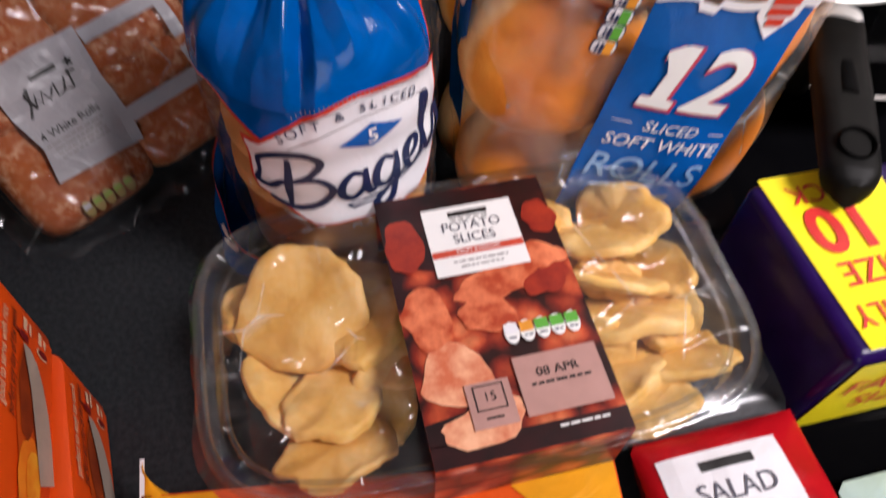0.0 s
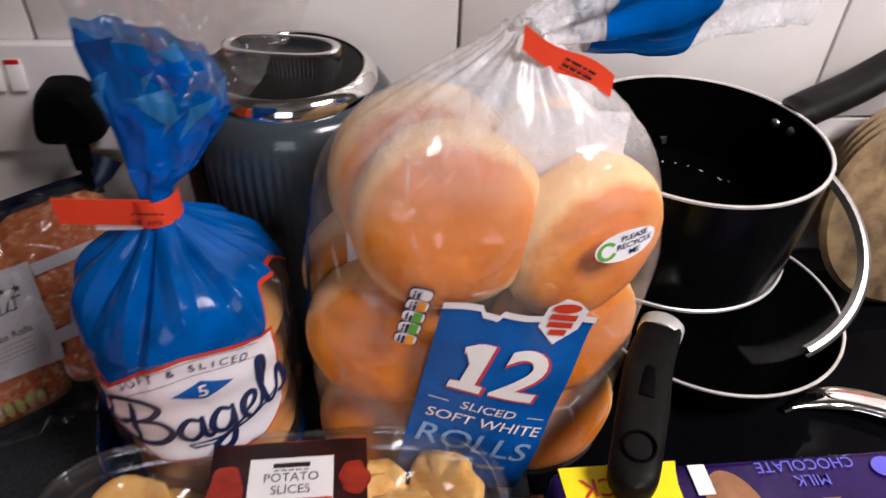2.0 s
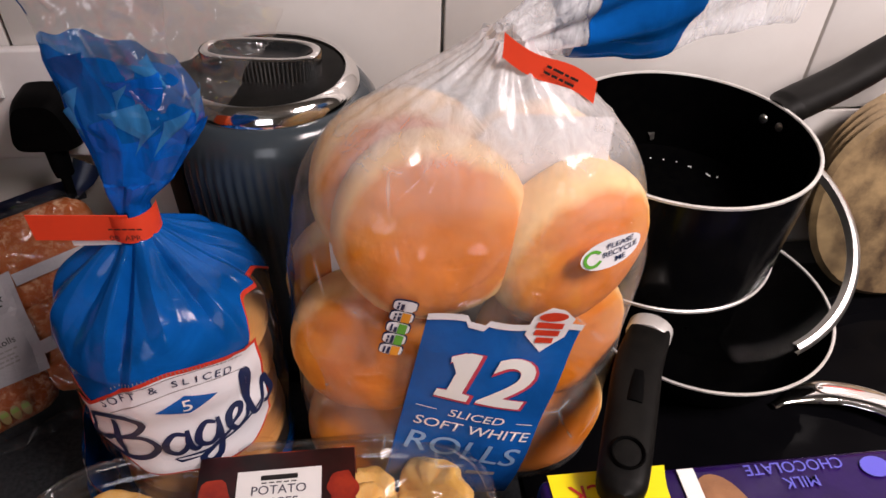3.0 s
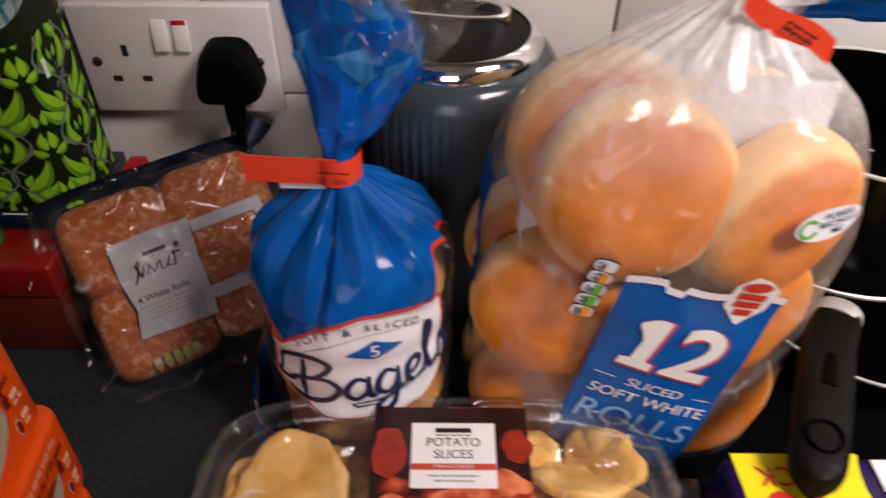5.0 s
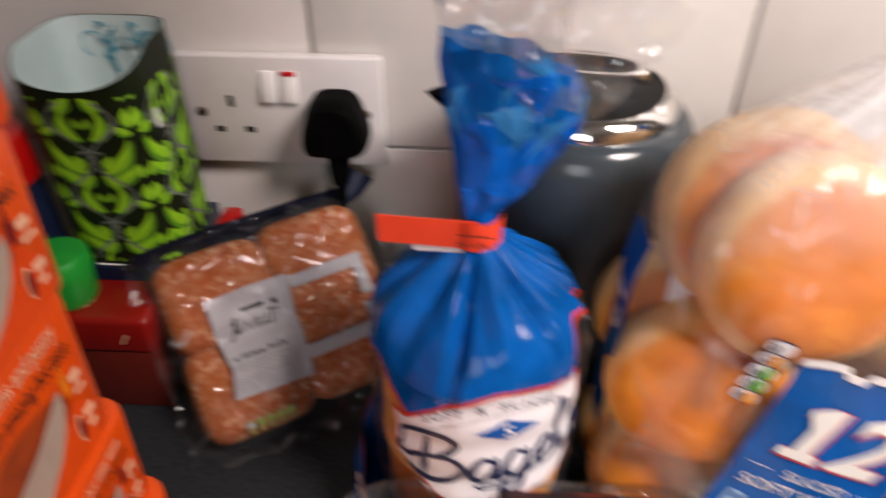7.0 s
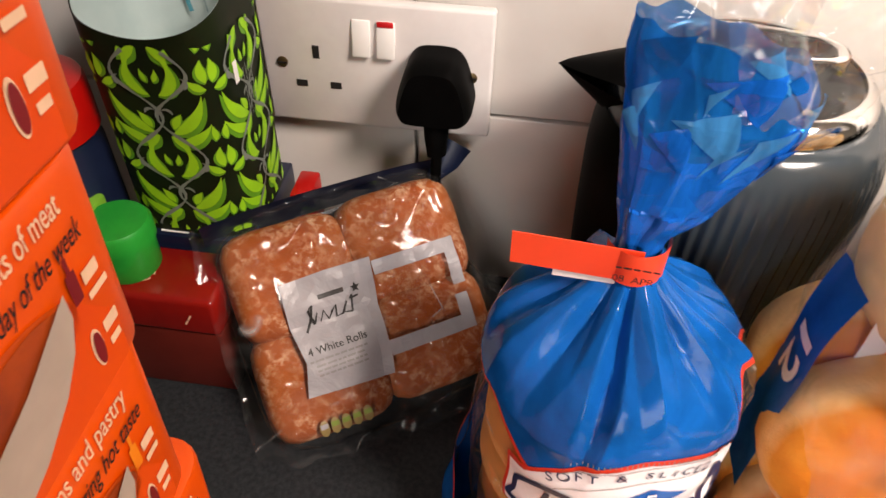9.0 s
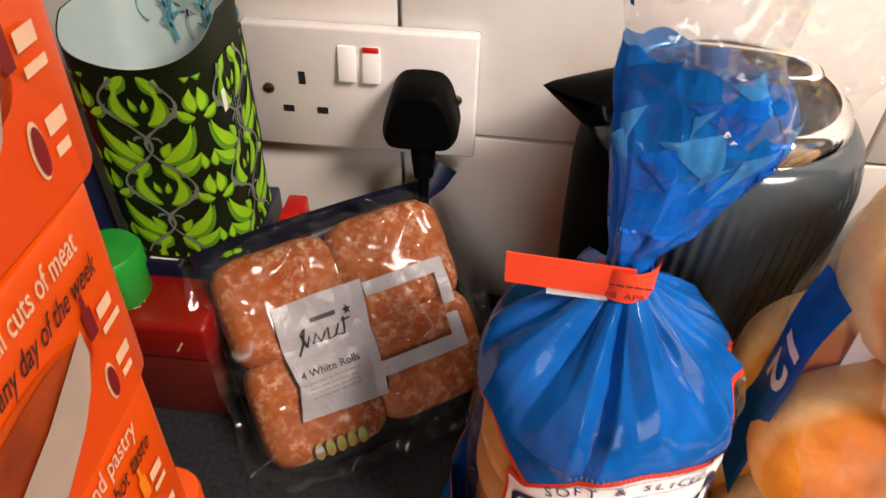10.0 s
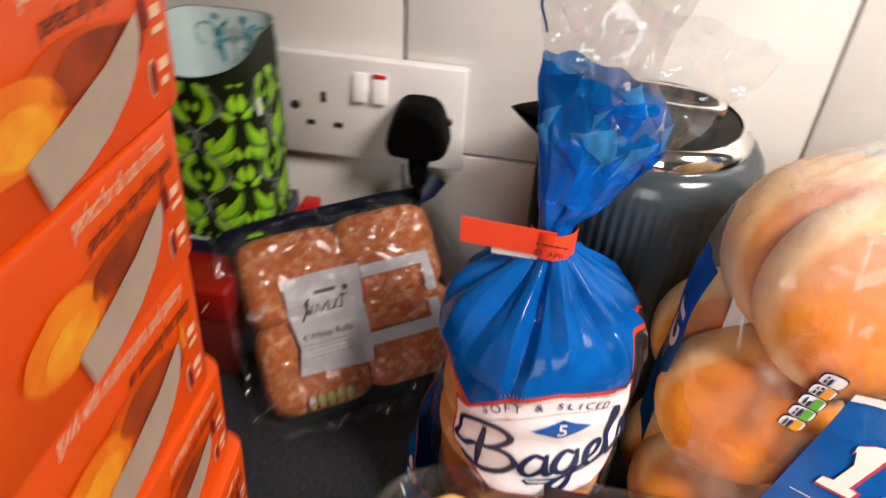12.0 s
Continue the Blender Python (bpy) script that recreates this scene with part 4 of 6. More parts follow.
def bag12(a, z, off=0.0):
    hx, hy, mx, my, pl = lerp_table(BAG12, z)
    c, s = math.cos(a), math.sin(a)
    n = 2.9 if z < 1.16 else 2.4
    sq = (abs(c) ** n + abs(s) ** n) ** (-1 / n)
    k = sq * (1 + pl * (0.6 * math.sin(13 * a + 8 * z) + 0.5 * math.sin(22 * a + 1.0)))
    w = 0.0022 * noise.noise(Vector((c * 2.5, s * 2.5, z * 26))) + off
    return Vector((mx + (hx * k + w) * c, my + (hy * k + w) * s, z))


def front12(x, z, off=0.001):
    """A place on the front of the bag, by x and height."""
    hx, hy, mx, my, pl = lerp_table(BAG12, z)
    t = max(-0.985, min(0.985, (x - mx) / hx))
    sy = (1 - abs(t) ** 2.9) ** (1 / 2.9)
    y = my - hy * sy
    w = 0.0022 * noise.noise(Vector((t * 2.5, -sy * 2.5, z * 26)))
    return Vector((x + (w + off) * t * 0.5, y - w - off, z))


rolls12 = thing("roll_bag", "clear plastic bag of twelve soft white rolls, tied with red tape", "bread bag", (0.388, -0.197, WORK))


def bun_mesh(name, r, dome, base, seed, flat=0.0):
    def fn(u, v):
        a = 2 * math.pi * u
        k = 1 + 0.05 * noise.noise(Vector((math.cos(a), math.sin(a), seed * 2.3)))
        p = v * math.pi
        c, s = math.cos(p), math.sin(p)
        rr = r * k * abs(s) ** 0.58
        z = dome * (abs(c) ** 0.95) if c > 0 else -base * abs(c) ** 0.45
        z += 0.0030 * noise.noise(Vector((rr * math.cos(a) * 42, rr * math.sin(a) * 42, seed)))
        return Vector((rr * math.cos(a), rr * math.sin(a), z))
    bm = sheet(fn, 36, 20, wrap=True)
    bmesh.ops.remove_doubles(bm, verts=bm.verts, dist=1e-4)
    return bm


BUNS = [  # x, y, z, tilt about x, turn, radius
    (0.3360, -0.2060, 0.9450, 62, 4, 0.0480), (0.4360, -0.2100, 0.9480, 78, 8, 0.0480), (0.3330, -0.2120, 1.030, 80, -6, 0.0480), (0.4400, -0.2040, 1.022, 82, 14, 0.0475), (0.3650, -0.2130, 1.1120, 74, 2, 0.0505), (0.4390, -0.2085, 1.0930, 88, 22, 0.0500),
    (0.3300, -0.174, 0.950, 92, 4, 0.047), (0.4310, -0.174, 0.950, 94, -6, 0.047), (0.3300, -0.176, 1.045, 88, -8, 0.047), (0.4300, -0.172, 1.040, 88, -10, 0.047), (0.3550, -0.1830, 1.1150, 70, -4, 0.0520), (0.4240, -0.170, 1.1060, 80, 6, 0.047)]
for i, (x, y, z, tx, tz, r) in enumerate(BUNS):
    b = part("bread_roll", bun_mesh("bread_roll", r, 0.0230, 0.0160, i), M_BUN, rolls12)
    b.matrix_world = pose(x, y, z, tx, 0, tz)
paper = part("paper_panel", sheet(lambda u, v: Vector((0.312 + 0.144 * u, -0.1965 + 0.003 * math.sin(5 * u) + 0.02 * max(0, v - 0.85), 0.93 + (0.188 + 0.046 * min(1, max(0, (u - 0.41) / 0.19)) - 0.01 * max(0, u - 0.74)) * v)), 24, 10), M_WHITEF, rolls12, "white inside of the printed panel between the rolls")
bm = sheet(lambda u, v: bag12(2 * math.pi * u, 0.9015 + v * 0.3015), 150, 100, wrap=True)
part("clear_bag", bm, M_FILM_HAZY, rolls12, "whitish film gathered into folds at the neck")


def slope12(cx, cz, deg, off=0.0014, lean=0.0):
    c, s = math.cos(radians(deg)), math.sin(radians(deg))
    return lambda x, y: front12(cx + c * x - s * y, cz + s * x + c * y, off + lean * max(0.0, x + 0.04))


LAB12 = slope12(0.3890, 1.010, -10, 0.0014, 0.07)


def label12(u, v):
    x = -0.0410 + 0.0795 * u
    top = 0.0675 + 0.0018 * math.sin(u * 9) - (0.004 if 0.25 < u < 0.4 else 0)
    return LAB12(x, -0.1 + (top + 0.1) * v)


lab12 = part("label_panel", sheet(label12, 40, 50), M_BLUE12, rolls12, "blue printed label with white lettering")
up12 = slope12(0.3890, 1.010, -10, 0.0021, 0.07)
up12b = slope12(0.3890, 1.010, -10, 0.0026, 0.07)
part("white_edge", sheet(lambda u, v: up12(-0.0410 + 0.0795 * u, 0.0640 + 0.0018 * math.sin(u * 9) - (0.004 if 0.25 < u < 0.4 else 0) + 0.0045 * v), 40, 2), M_WHITEF, lab12)


def slab_twelve(grow):
    """A slab-serif 12."""
    g = grow
    b = flat_poly([(-0.0145 - g, 0.0135 + g), (-0.0145 - g, -0.0090 + g), (-0.0185 - g, -0.0095 + g), (-0.0185 - g, -0.0135 - g), (-0.0045 + g, -0.0135 - g), (-0.0045 + g, -0.0095 + g), (-0.0080 + g, -0.0090 + g), (-0.0080 + g, 0.0140 + g), (-0.0130, 0.0140 + g), (-0.0195 - g, 0.0100 + g), (-0.0185 - g, 0.0070 - g)])
    two = move(letters("2", 0.0395, 0.022 + g * 22, 0.0, 1.02), pose(0.0085, 0, 0))
    tmp = bpy.data.meshes.new("t")
    two.to_mesh(tmp)
    two.free()
    b.from_mesh(tmp)
    bpy.data.meshes.remove(tmp)
    return b


printed("number_shadow", move(slab_twelve(0.0008), pose(0.0015, 0.0215, 0, 0, 0, -9) @ Matrix.Diagonal((1.34, 1.34, 1, 1))), up12, M_PINKLINE, lab12, longest=0.005)
printed("number_lettering", move(slab_twelve(0.0), pose(0.0003, 0.0226, 0, 0, 0, -9) @ Matrix.Diagonal((1.34, 1.34, 1, 1))), up12b, M_WHITE, lab12, "white number with a red outline", 0.005)
bm = letters("SLICED", 0.0092, 0.003, 0, 1.15)
flat_rect(-0.036, -0.024, 0.0005, 0.0011, bm)
flat_rect(0.024, 0.034, -0.0005, 0.0001, bm)
printed("sliced_lettering", move(bm, pose(0.001, -0.0085, 0, 0, 0, -9)), up12, M_WHITE, lab12, longest=0.005)
printed("soft_lettering", move(letters("SOFT WHITE", 0.0115, 0.004, 0, 1.05), pose(0.001, -0.0205, 0, 0, 0, -8)), up12, M_WHITE, lab12, longest=0.005)
printed("rolls_lettering", move(letters("ROLLS", 0.0245, 0.006, 0, 1.0), pose(-0.001, -0.0405, 0, 0, 0, -8)), up12, printed_film("pale_blue_letter", "8fb4dc", 0.3, 0.1), lab12, longest=0.005)
printed("small_lettering", scribble(-0.03, 0.03, -0.062, 0.004, 5), up12, M_GREYINK, lab12, longest=0.005)
bm = flat_poly([(0.010, 0.060), (0.011, 0.074), (0.018, 0.0815), (0.025, 0.080), (0.032, 0.074), (0.031, 0.060), (0.021, 0.048)])
shield = printed("shield_mark", bm, up12, M_WHITEF, lab12, "white shield with a red emblem", 0.004)
bm = flat_ellipse(0.0205, 0.0750, 0.0072, 0.0034, 18, 0.1)
flat_rect(0.0138, 0.0275, 0.0662, 0.0705, bm)
flat_rect(0.0142, 0.0270, 0.0607, 0.0648, bm)
flat_rect(0.0162, 0.0252, 0.0552, 0.0592, bm)
printed("emblem", bm, up12b, M_FILM_RED, shield, longest=0.004)
rec = printed("recycle_oval", flat_ellipse(0, 0, 0.0165, 0.0088, 30), slope12(0.4505, 1.111, 9, 0.0016), M_WHITEF, rolls12, "white oval recycling mark", 0.004)
bm = flat_stroke(arc_pts(-0.0098, 0, 0.0044, 30, 330, 16), 0.0018)
printed("green_arrow", bm, slope12(0.4505, 1.111, 9, 0.0021), M_GREEN_INK, rec, longest=0.004)
bm = letters("PLEASE\nRECYCLE\nME", 0.0045, 0.010)
printed("oval_lettering", move(bm, pose(0.0045, 0, 0)), slope12(0.4505, 1.111, 9, 0.0021), M_NAVY, rec, longest=0.004)


def traffic(fn, fn2, fn3, parent, w, h, colours):
    """A row of nutrition lozenges that touch: a white head over a coloured foot."""
    def pill(cx, rx, ry):
        return flat_poly([(cx + rx * (1 if math.cos(a) > 0 else -1) * abs(math.cos(a)) ** 0.45, ry * (1 if math.sin(a) > 0 else -1) * abs(math.sin(a)) ** 0.8) for a in [2 * math.pi * (k + 0.5) / 24 for k in range(24)]])
    for i, cm in enumerate(colours):
        cx = (i - (len(colours) - 1) / 2) * w
        pn = printed("nutrition_lozenge", pill(cx, w * 0.55, h * 0.54), fn, M_NAVY, parent, longest=0.006)
        printed("lozenge_face", pill(cx, w * 0.46, h * 0.48), fn2, M_WHITEF, pn, longest=0.006)
        printed("lozenge_colour", flat_rect(cx - w * 0.42, cx + w * 0.42, -h * 0.36, h * 0.0), fn3, cm, pn, longest=0.006)
        bm = scribble(cx - w * 0.30, cx + w * 0.30, h * 0.28, h * 0.09, i, scribble(cx - w * 0.36, cx + w * 0.36, h * 0.10, h * 0.12, i + 5))
        printed("lozenge_figures", bm, fn3, M_NAVY, pn, longest=0.006)


traffic(slope12(0.3455, 1.074, 76), slope12(0.3455, 1.074, 76, 0.0019), slope12(0.3455, 1.074, 76, 0.0024), rolls12, 0.0080, 0.0118, [M_AMBER, M_GREEN_INK, M_GREEN_INK, M_AMBER, M_WHITEF])
# blue strip down the side of the bag
bm = sheet(lambda u, v: bag12(math.pi - 0.22 + 0.50 * u, 0.985 + 0.130 * v, 0.0009), 14, 24)
side_label = part("side_label", bm, M_BLUE12, rolls12, "blue side strip with a white number")
bm = move(letters("12", 0.034, 0.03), pose(0, 0, 0, 0, 0, -90))
printed("side_number", bm, lambda x, y: bag12(math.pi + 0.03 + x / 0.085, 1.072 + y, 0.0016), M_WHITE, side_label, longest=0.004)
# tape and the loose end of the bag
bm = sheet(lambda u, v: Vector((0.3945 + 0.046 * u, -0.2085 + 0.004 * u, 1.2060 - 0.0270 * u - 0.002 * math.sin(6 * u) + 0.0115 * (v - 0.5))), 16, 2)
tape12 = part("tape_tag", bm, M_ORANGE_TAG, rolls12, "red tape with a printed date")
printed("date_lettering", scribble(-0.009, 0.009, 0.0018, 0.0012, 8, scribble(-0.009, 0.009, -0.0012, 0.0012, 9)), plane_fn((0.422, -0.2072, 1.1895), (1, 0.09, -0.55), (0.45, 0, 1)), M_BLACKINK, tape12)


def tuft(u, v, off=0.0):
    a = 2 * math.pi * u
    p = Vector((0.400, -0.189, 1.201)) + Vector((0.165, 0.055, 0.012)) * v + Vector((0, 0, 0.010)) * math.sin(v * 3.0)
    w = 0.009 + 0.034 * min(1, v * 2.4)
    t = 0.009 + 0.011 * min(1, v * 2.0) * (1 - 0.4 * v)
    k = 1 + 0.16 * math.sin(7 * a + 5 * v) * (1 - 0.5 * v) + 0.16 * noise.noise(Vector((math.cos(a) * 2, math.sin(a) * 2, v * 5)))
    return p + Vector((-0.30, 0.55, 0)).normalized() * (t * k + off) * math.cos(a) + Vector((0.10, 0, 1)) * (w * k * 0.8 + off) * math.sin(a)


part("bag_end", sheet(lambda u, v: tuft(u, v), 60, 30, wrap=True), M_GATHER_THIN, rolls12, "crinkled loose end of the clear bag")
part("bag_end_print", sheet(lambda u, v: tuft(u, 0.20 + 0.34 * v, 0.0006), 60, 12, wrap=True), M_BLUE, rolls12, "blue print on the loose end")
part("printed_bar", sheet(lambda u, v: tuft(0.455 + 0.03 * v, 0.66 + 0.10 * u, 0.0008), 8, 2), M_NAVY, rolls12)

# ---- kettle ----
KX, KY = 0.2785, -0.073
kettle = thing("kettle", "dark grey ribbed electric kettle with a chrome collar", "kettle", (KX, KY, WORK))


def kettle_skin(profile, segs, ribs=0, squash=0.88):
    bm = bmesh.new()
    rows = []
    for r, z in profile:
        ring = []
        for i in range(segs):
            a = 2 * math.pi * i / segs
            rr = r * (1 + (0.009 * (1 - min(1, max(0, (z - 1.090) / 0.012))) * math.cos(ribs * a) if ribs else 0))
            k = squash + (1 - squash) * min(1, max(0, (z - 1.04) / 0.08))
            ring.append(bm.verts.new((KX - 0.0025 * min(1, max(0, (z - 0.93) / 0.2)) + rr * math.cos(a), KY + rr * k * math.sin(a), z)))
        rows.append(ring)
    for a, c in zip(rows, rows[1:]):
        for i in range(segs):
            bm.faces.new((a[i], a[(i + 1) % segs], c[(i + 1) % segs], c[i]))
    bm.faces.new(rows[0])
    bm.faces.new(rows[-1])
    return bm


prof = [(0.063, 0.9045), (0.067, 0.909)] + [(0.0685 + 0.0003 * i, 0.915 + 0.0105 * i) for i in range(12)] + [(0.0722, 1.045), (0.0722, 1.060), (0.0720, 1.075), (0.0714, 1.090), (0.0700, 1.101), (0.0672, 1.1105), (0.0625, 1.1175), (0.0570, 1.1212)]
part("kettle_body", kettle_skin(prof, 432, 72), M_KETTLE, kettle, "glossy dark grey body with fine vertical ribs")
part("power_base", kettle_skin([(0.067, 0.9004), (0.070, 0.901), (0.070, 0.9045), (0.063, 0.9055)], 64), M_BLACKP, kettle)
part("collar", kettle_skin([(0.0566, 1.1202), (0.0574, 1.1218), (0.0570, 1.1248), (0.0552, 1.1285), (0.0526, 1.1315), (0.0504, 1.1326), (0.0490, 1.1320), (0.0485, 1.1290)], 96), M_CHROME, kettle, "polished chrome collar")
part("lid", kettle_skin([(0.0486, 1.1284), (0.0479, 1.1306), (0.046, 1.1312), (0.030, 1.1315), (0.01, 1.1316)], 72), M_BAKELITE, kettle, "dark grey lid set into the collar")
gx, gy = 0.2745, KY - 0.004


def grip_rim(u, z, ribs, grow=0.0):
    """A bar with round ends, ribbed round its wall."""
    a = 2 * math.pi * u
    hx, hy, n = 0.0350 + grow, 0.0150 + grow, 2.7
    c, s_ = math.cos(a), math.sin(a)
    sq = (abs(c) ** n + abs(s_) ** n) ** (-1 / n)
    k = 1 + (0.020 * math.cos(88 * a) if ribs else 0)
    x, y = hx * sq * c * k, hy * sq * s_ * k
    t = radians(-9)
    return Vector((gx + x * math.cos(t) - y * math.sin(t), gy + x * math.sin(t) + y * math.cos(t), z))


grip = part("grip", sheet(lambda u, v: grip_rim(u, 1.1313 + 0.0145 * v, True, 0.0010 * v), 704, 3, wrap=True), M_CHROME, kettle, "ribbed chrome wall of the lid grip")
part("grip_edge", sheet(lambda u, v: grip_rim(u, 1.1457 + 0.0012 * math.sin(v * math.pi), False, 0.0011 - 0.0048 * v), 96, 6, wrap=True), M_CHROME, grip, "rounded chrome edge of the grip")
bm = sheet(lambda u, v: grip_rim(u, 1.1458 - 0.0050 * math.sin(v * math.pi / 2), False, -0.0036 - 0.0095 * v), 72, 8, wrap=True)
bmesh.ops.holes_fill(bm, edges=[e for e in bm.edges if e.is_boundary and e.verts[0].co.z < 1.1412])
part("grip_dish", bm, M_LIDGREY, grip, "dark grey hollow in the top of the grip")
bm = bmesh.new()
TIP = 0.0965
sheet(lambda u, v: Vector((KX - 0.042 - (TIP - 0.042) * v, KY + (u - 0.5) * 0.060 * (1 - v) ** 0.8, 1.112 - 0.035 * (1 - v) * (1 - (2 * u - 1) ** 2) + 0.012 * v)), 14, 10, bm=bm)
sheet(lambda u, v: Vector((KX - 0.042 - (TIP - 0.042) * v, KY + (u - 0.5) * 0.060 * (1 - v) ** 0.8, 1.1245 + 0.012 * (1 - v) * (1 - (2 * u - 1) ** 2))), 14, 10, bm=bm)
bmesh.ops.remove_doubles(bm, verts=bm.verts, dist=0.0006)
# an added black sheet stands in for shade on the kettle's left side
SHADE_ROWS = [(0.0, 0.0706), (0.65, 0.0738), (0.80, 0.0738), (0.93, 0.0722), (1.0, 0.0690)]


def kettle_shade(u, v):
    z, r, a = 0.93 + 0.178 * v, lerp_table(SHADE_ROWS, v)[0], radians(136 + 88 * u)
    k = 0.88 + 0.12 * min(1, max(0, (z - 1.04) / 0.08))
    return Vector((KX - 0.0025 * min(1, max(0, (z - 0.93) / 0.2)) + r * math.cos(a), KY + r * k * math.sin(a), z))


part("side_panel", sheet(kettle_shade, 24, 24), M_BLACKP, kettle, "black sheet for the shaded side under the spout")
part("spout", bm, M_BLACKP, kettle, "black pointed spout")


# ---- pans on the hob ----
def pan(name, label, cx, cy, r, rb, z0, z1, wall=0.0017, deck=0.005):
    t = thing(name, label, "pan", (cx, cy, z0))
    outer = [(rb - 0.006, z0), (rb, z0 + 0.004)] + [(rb + (r - rb) * k / 6, z0 + 0.004 + (z1 - z0 - 0.004) * k / 6) for k in range(1, 7)]
    part("pan_body", lathe(outer, 72, (cx, cy), cap=False), M_PAN, t, "black enamel outside")
    inner = [(r - wall, z1), (rb - wall + (r - rb) * 0.5, (z0 + z1) / 2), (rb - wall, z0 + deck + 0.007), (rb - 0.012, z0 + deck), (0.001, z0 + deck)]
    part("pan_lining", lathe(inner, 72, (cx, cy), cap=False), M_PANIN, t, "dark non-stick lining")
    part("pan_base", lathe([(0.001, z0), (rb - 0.006, z0), (rb - 0.004, z0 + 0.001)], 72, (cx, cy), cap=False), M_PAN, t)
    part("pan_rim", lathe([(r - wall - 0.0003, z1 - 0.0004), (r - wall, z1 + 0.0006), (r - wall / 2, z1 + 0.0008), (r + 0.0003, z1 + 0.0006), (r + 0.0003, z1 - 0.0008)], 96, (cx, cy), cap=False), M_RIM, t, "bare metal rim")
    return t


fry = pan("frying_pan", "black frying pan with a bare metal rim standing on the hob", 0.590, -0.115, 0.1005, 0.080, WORK + 0.0047, 0.951)
hp = [Vector((0.5030, -0.2080, 1.0150)), Vector((0.4960, -0.2190, 1.0165)), Vector((0.4850, -0.2370, 1.0170)), Vector((0.4730, -0.2640, 1.0150)), Vector((0.4590, -0.2965, 1.0110)), Vector((0.4510, -0.3140, 1.0070))]
part("handle_bracket", tube(smooth_path([(0.5240, -0.1850, 0.944), (0.5165, -0.1930, 0.970), (0.5095, -0.2005, 1.000), (0.5040, -0.2070, 1.0140)], 4), 0.0072, 16, 0.6), M_BAKELITE, fry, "dark metal bracket")
path = smooth_path(hp, 6)
dirs = Vector((-0.440, -0.898, 0)).normalized()
side = Vector((-dirs.y, dirs.x, 0))


def handle_skin(u, v):
    a = 2 * math.pi * u
    i = v * (len(path) - 1)
    k = min(int(i), len(path) - 2)
    p = path[k].lerp(path[k + 1], i - k)
    w = 0.0122 + 0.0018 * math.sin(v * 3.0)
    if v > 0.86:
        w *= math.sqrt(max(0.0, 1 - ((v - 0.86) / 0.145) ** 2))
    if v < 0.06:
        w *= 0.85 + 2.5 * v
    n = 3.2
    sq = (abs(math.cos(a)) ** n + abs(math.sin(a)) ** n) ** (-1 / n)
    return p + side * w * sq * math.cos(a) + Vector((0.15, 0.25, 0.95)) * 0.0085 * sq * math.sin(a) * (1 if v < 0.95 else 0.8)


bm = sheet(handle_skin, 28, 40, wrap=True)
bmesh.ops.holes_fill(bm, edges=[e for e in bm.edges if e.is_boundary])
cap = part("end_cap", move(lathe([(0.0130, -0.004), (0.0136, -0.003), (0.0136, 0.0070), (0.0122, 0.0084), (0.001, 0.0084)], 32), Matrix.Diagonal((1, 0.76, 1, 1))), M_RIM, fry, "grey metal end of the handle")
cap.matrix_world = Matrix.Translation((0.5015, -0.2098, 1.0152)) @ Vector((0.53, 0.84, -0.1)).to_track_quat("Z", "Y").to_matrix().to_4x4()
handle = part("handle", bm, M_BAKELITE, fry, "matt black handle with a hanging hole")
hole = part("hanging_hole", lathe([(0.0094, 0.0), (0.0086, 0.0012), (0.0078, 0.0004), (0.0072, -0.006), (0.0005, -0.0065)], 32, cap=False), M_BLACKP, handle)
hole.matrix_world = pose(0.4605, -0.2930, 1.0200, 8, -4, 0)
recess = part("grip_recess", tube([(0.4820, -0.2440, 1.0238), (0.4730, -0.2640, 1.0232)], 0.0042, 12, 0.25), M_BLACKP, handle)

sauce = pan("saucepan", "black saucepan with a bare metal rim stacked on a glass lid", 0.540, -0.115, 0.0830, 0.0790, 1.0130, 1.1005, deck=0.022)
for k in range(16):
    q = 1.0 + 0.9 * (k % 5 == 3) + 0.15 * (k % 4)
    cr = part("crumb", box(-0.0011 * q, 0.0011 * q, -0.0005, 0.0006, 0.0, 0.0007, 0.0002, 1), M_WHITE, sauce, "small pale crumb", False)
    cr.matrix_world = pose(0.5475 + 0.0033 * k, -0.0420 - 0.00016 * k * k + 0.0055 * math.sin(k * 2.3), 1.0351, 0, 0, 50 * k)
part("base_edge", lathe([(0.0770, 1.0126), (0.0798, 1.0142), (0.0800, 1.0162), (0.0791, 1.0168)], 96, (0.540, -0.115), cap=False), M_RIM, sauce, "bare metal base edge")
bm = tube(smooth_path([(0.618, -0.086, 1.094), (0.638, -0.078, 1.098), (0.675, -0.065, 1.106), (0.73, -0.046, 1.124), (0.78, -0.034, 1.134)], 6), [0.0125] * 3 + [0.0150] * 22, 18, 0.72)
part("handle", bm, M_BAKELITE, sauce, "matt black handle")
for s in (-1, 1):
    rv = part("rivet", lathe([(0.0034, 0), (0.003, 0.0012), (0.001, 0.002)], 16), M_STEEL, sauce)
    rv.matrix_world = Matrix.Translation((0.6155 + 0.003 * s, -0.0890 - 0.006 * s, 1.088)) @ Vector((-0.92, -0.38, 0)).to_track_quat("Z", "X").to_matrix().to_4x4()

def lerp_rows(rows, v):
    i = min(v, 0.9999) * (len(rows) - 1)
    k = int(i)
    return tuple(p + (q - p) * (i - k) for p, q in zip(rows[k], rows[k + 1]))


LIDC, LIDN, LIDR = (0.587, -0.117, 1.0120), (-0.137, -0.456, 0.880), 0.0985
lid_m = Matrix.Translation(LIDC) @ Vector(LIDN).to_track_quat("Z", "Y").to_matrix().to_4x4()
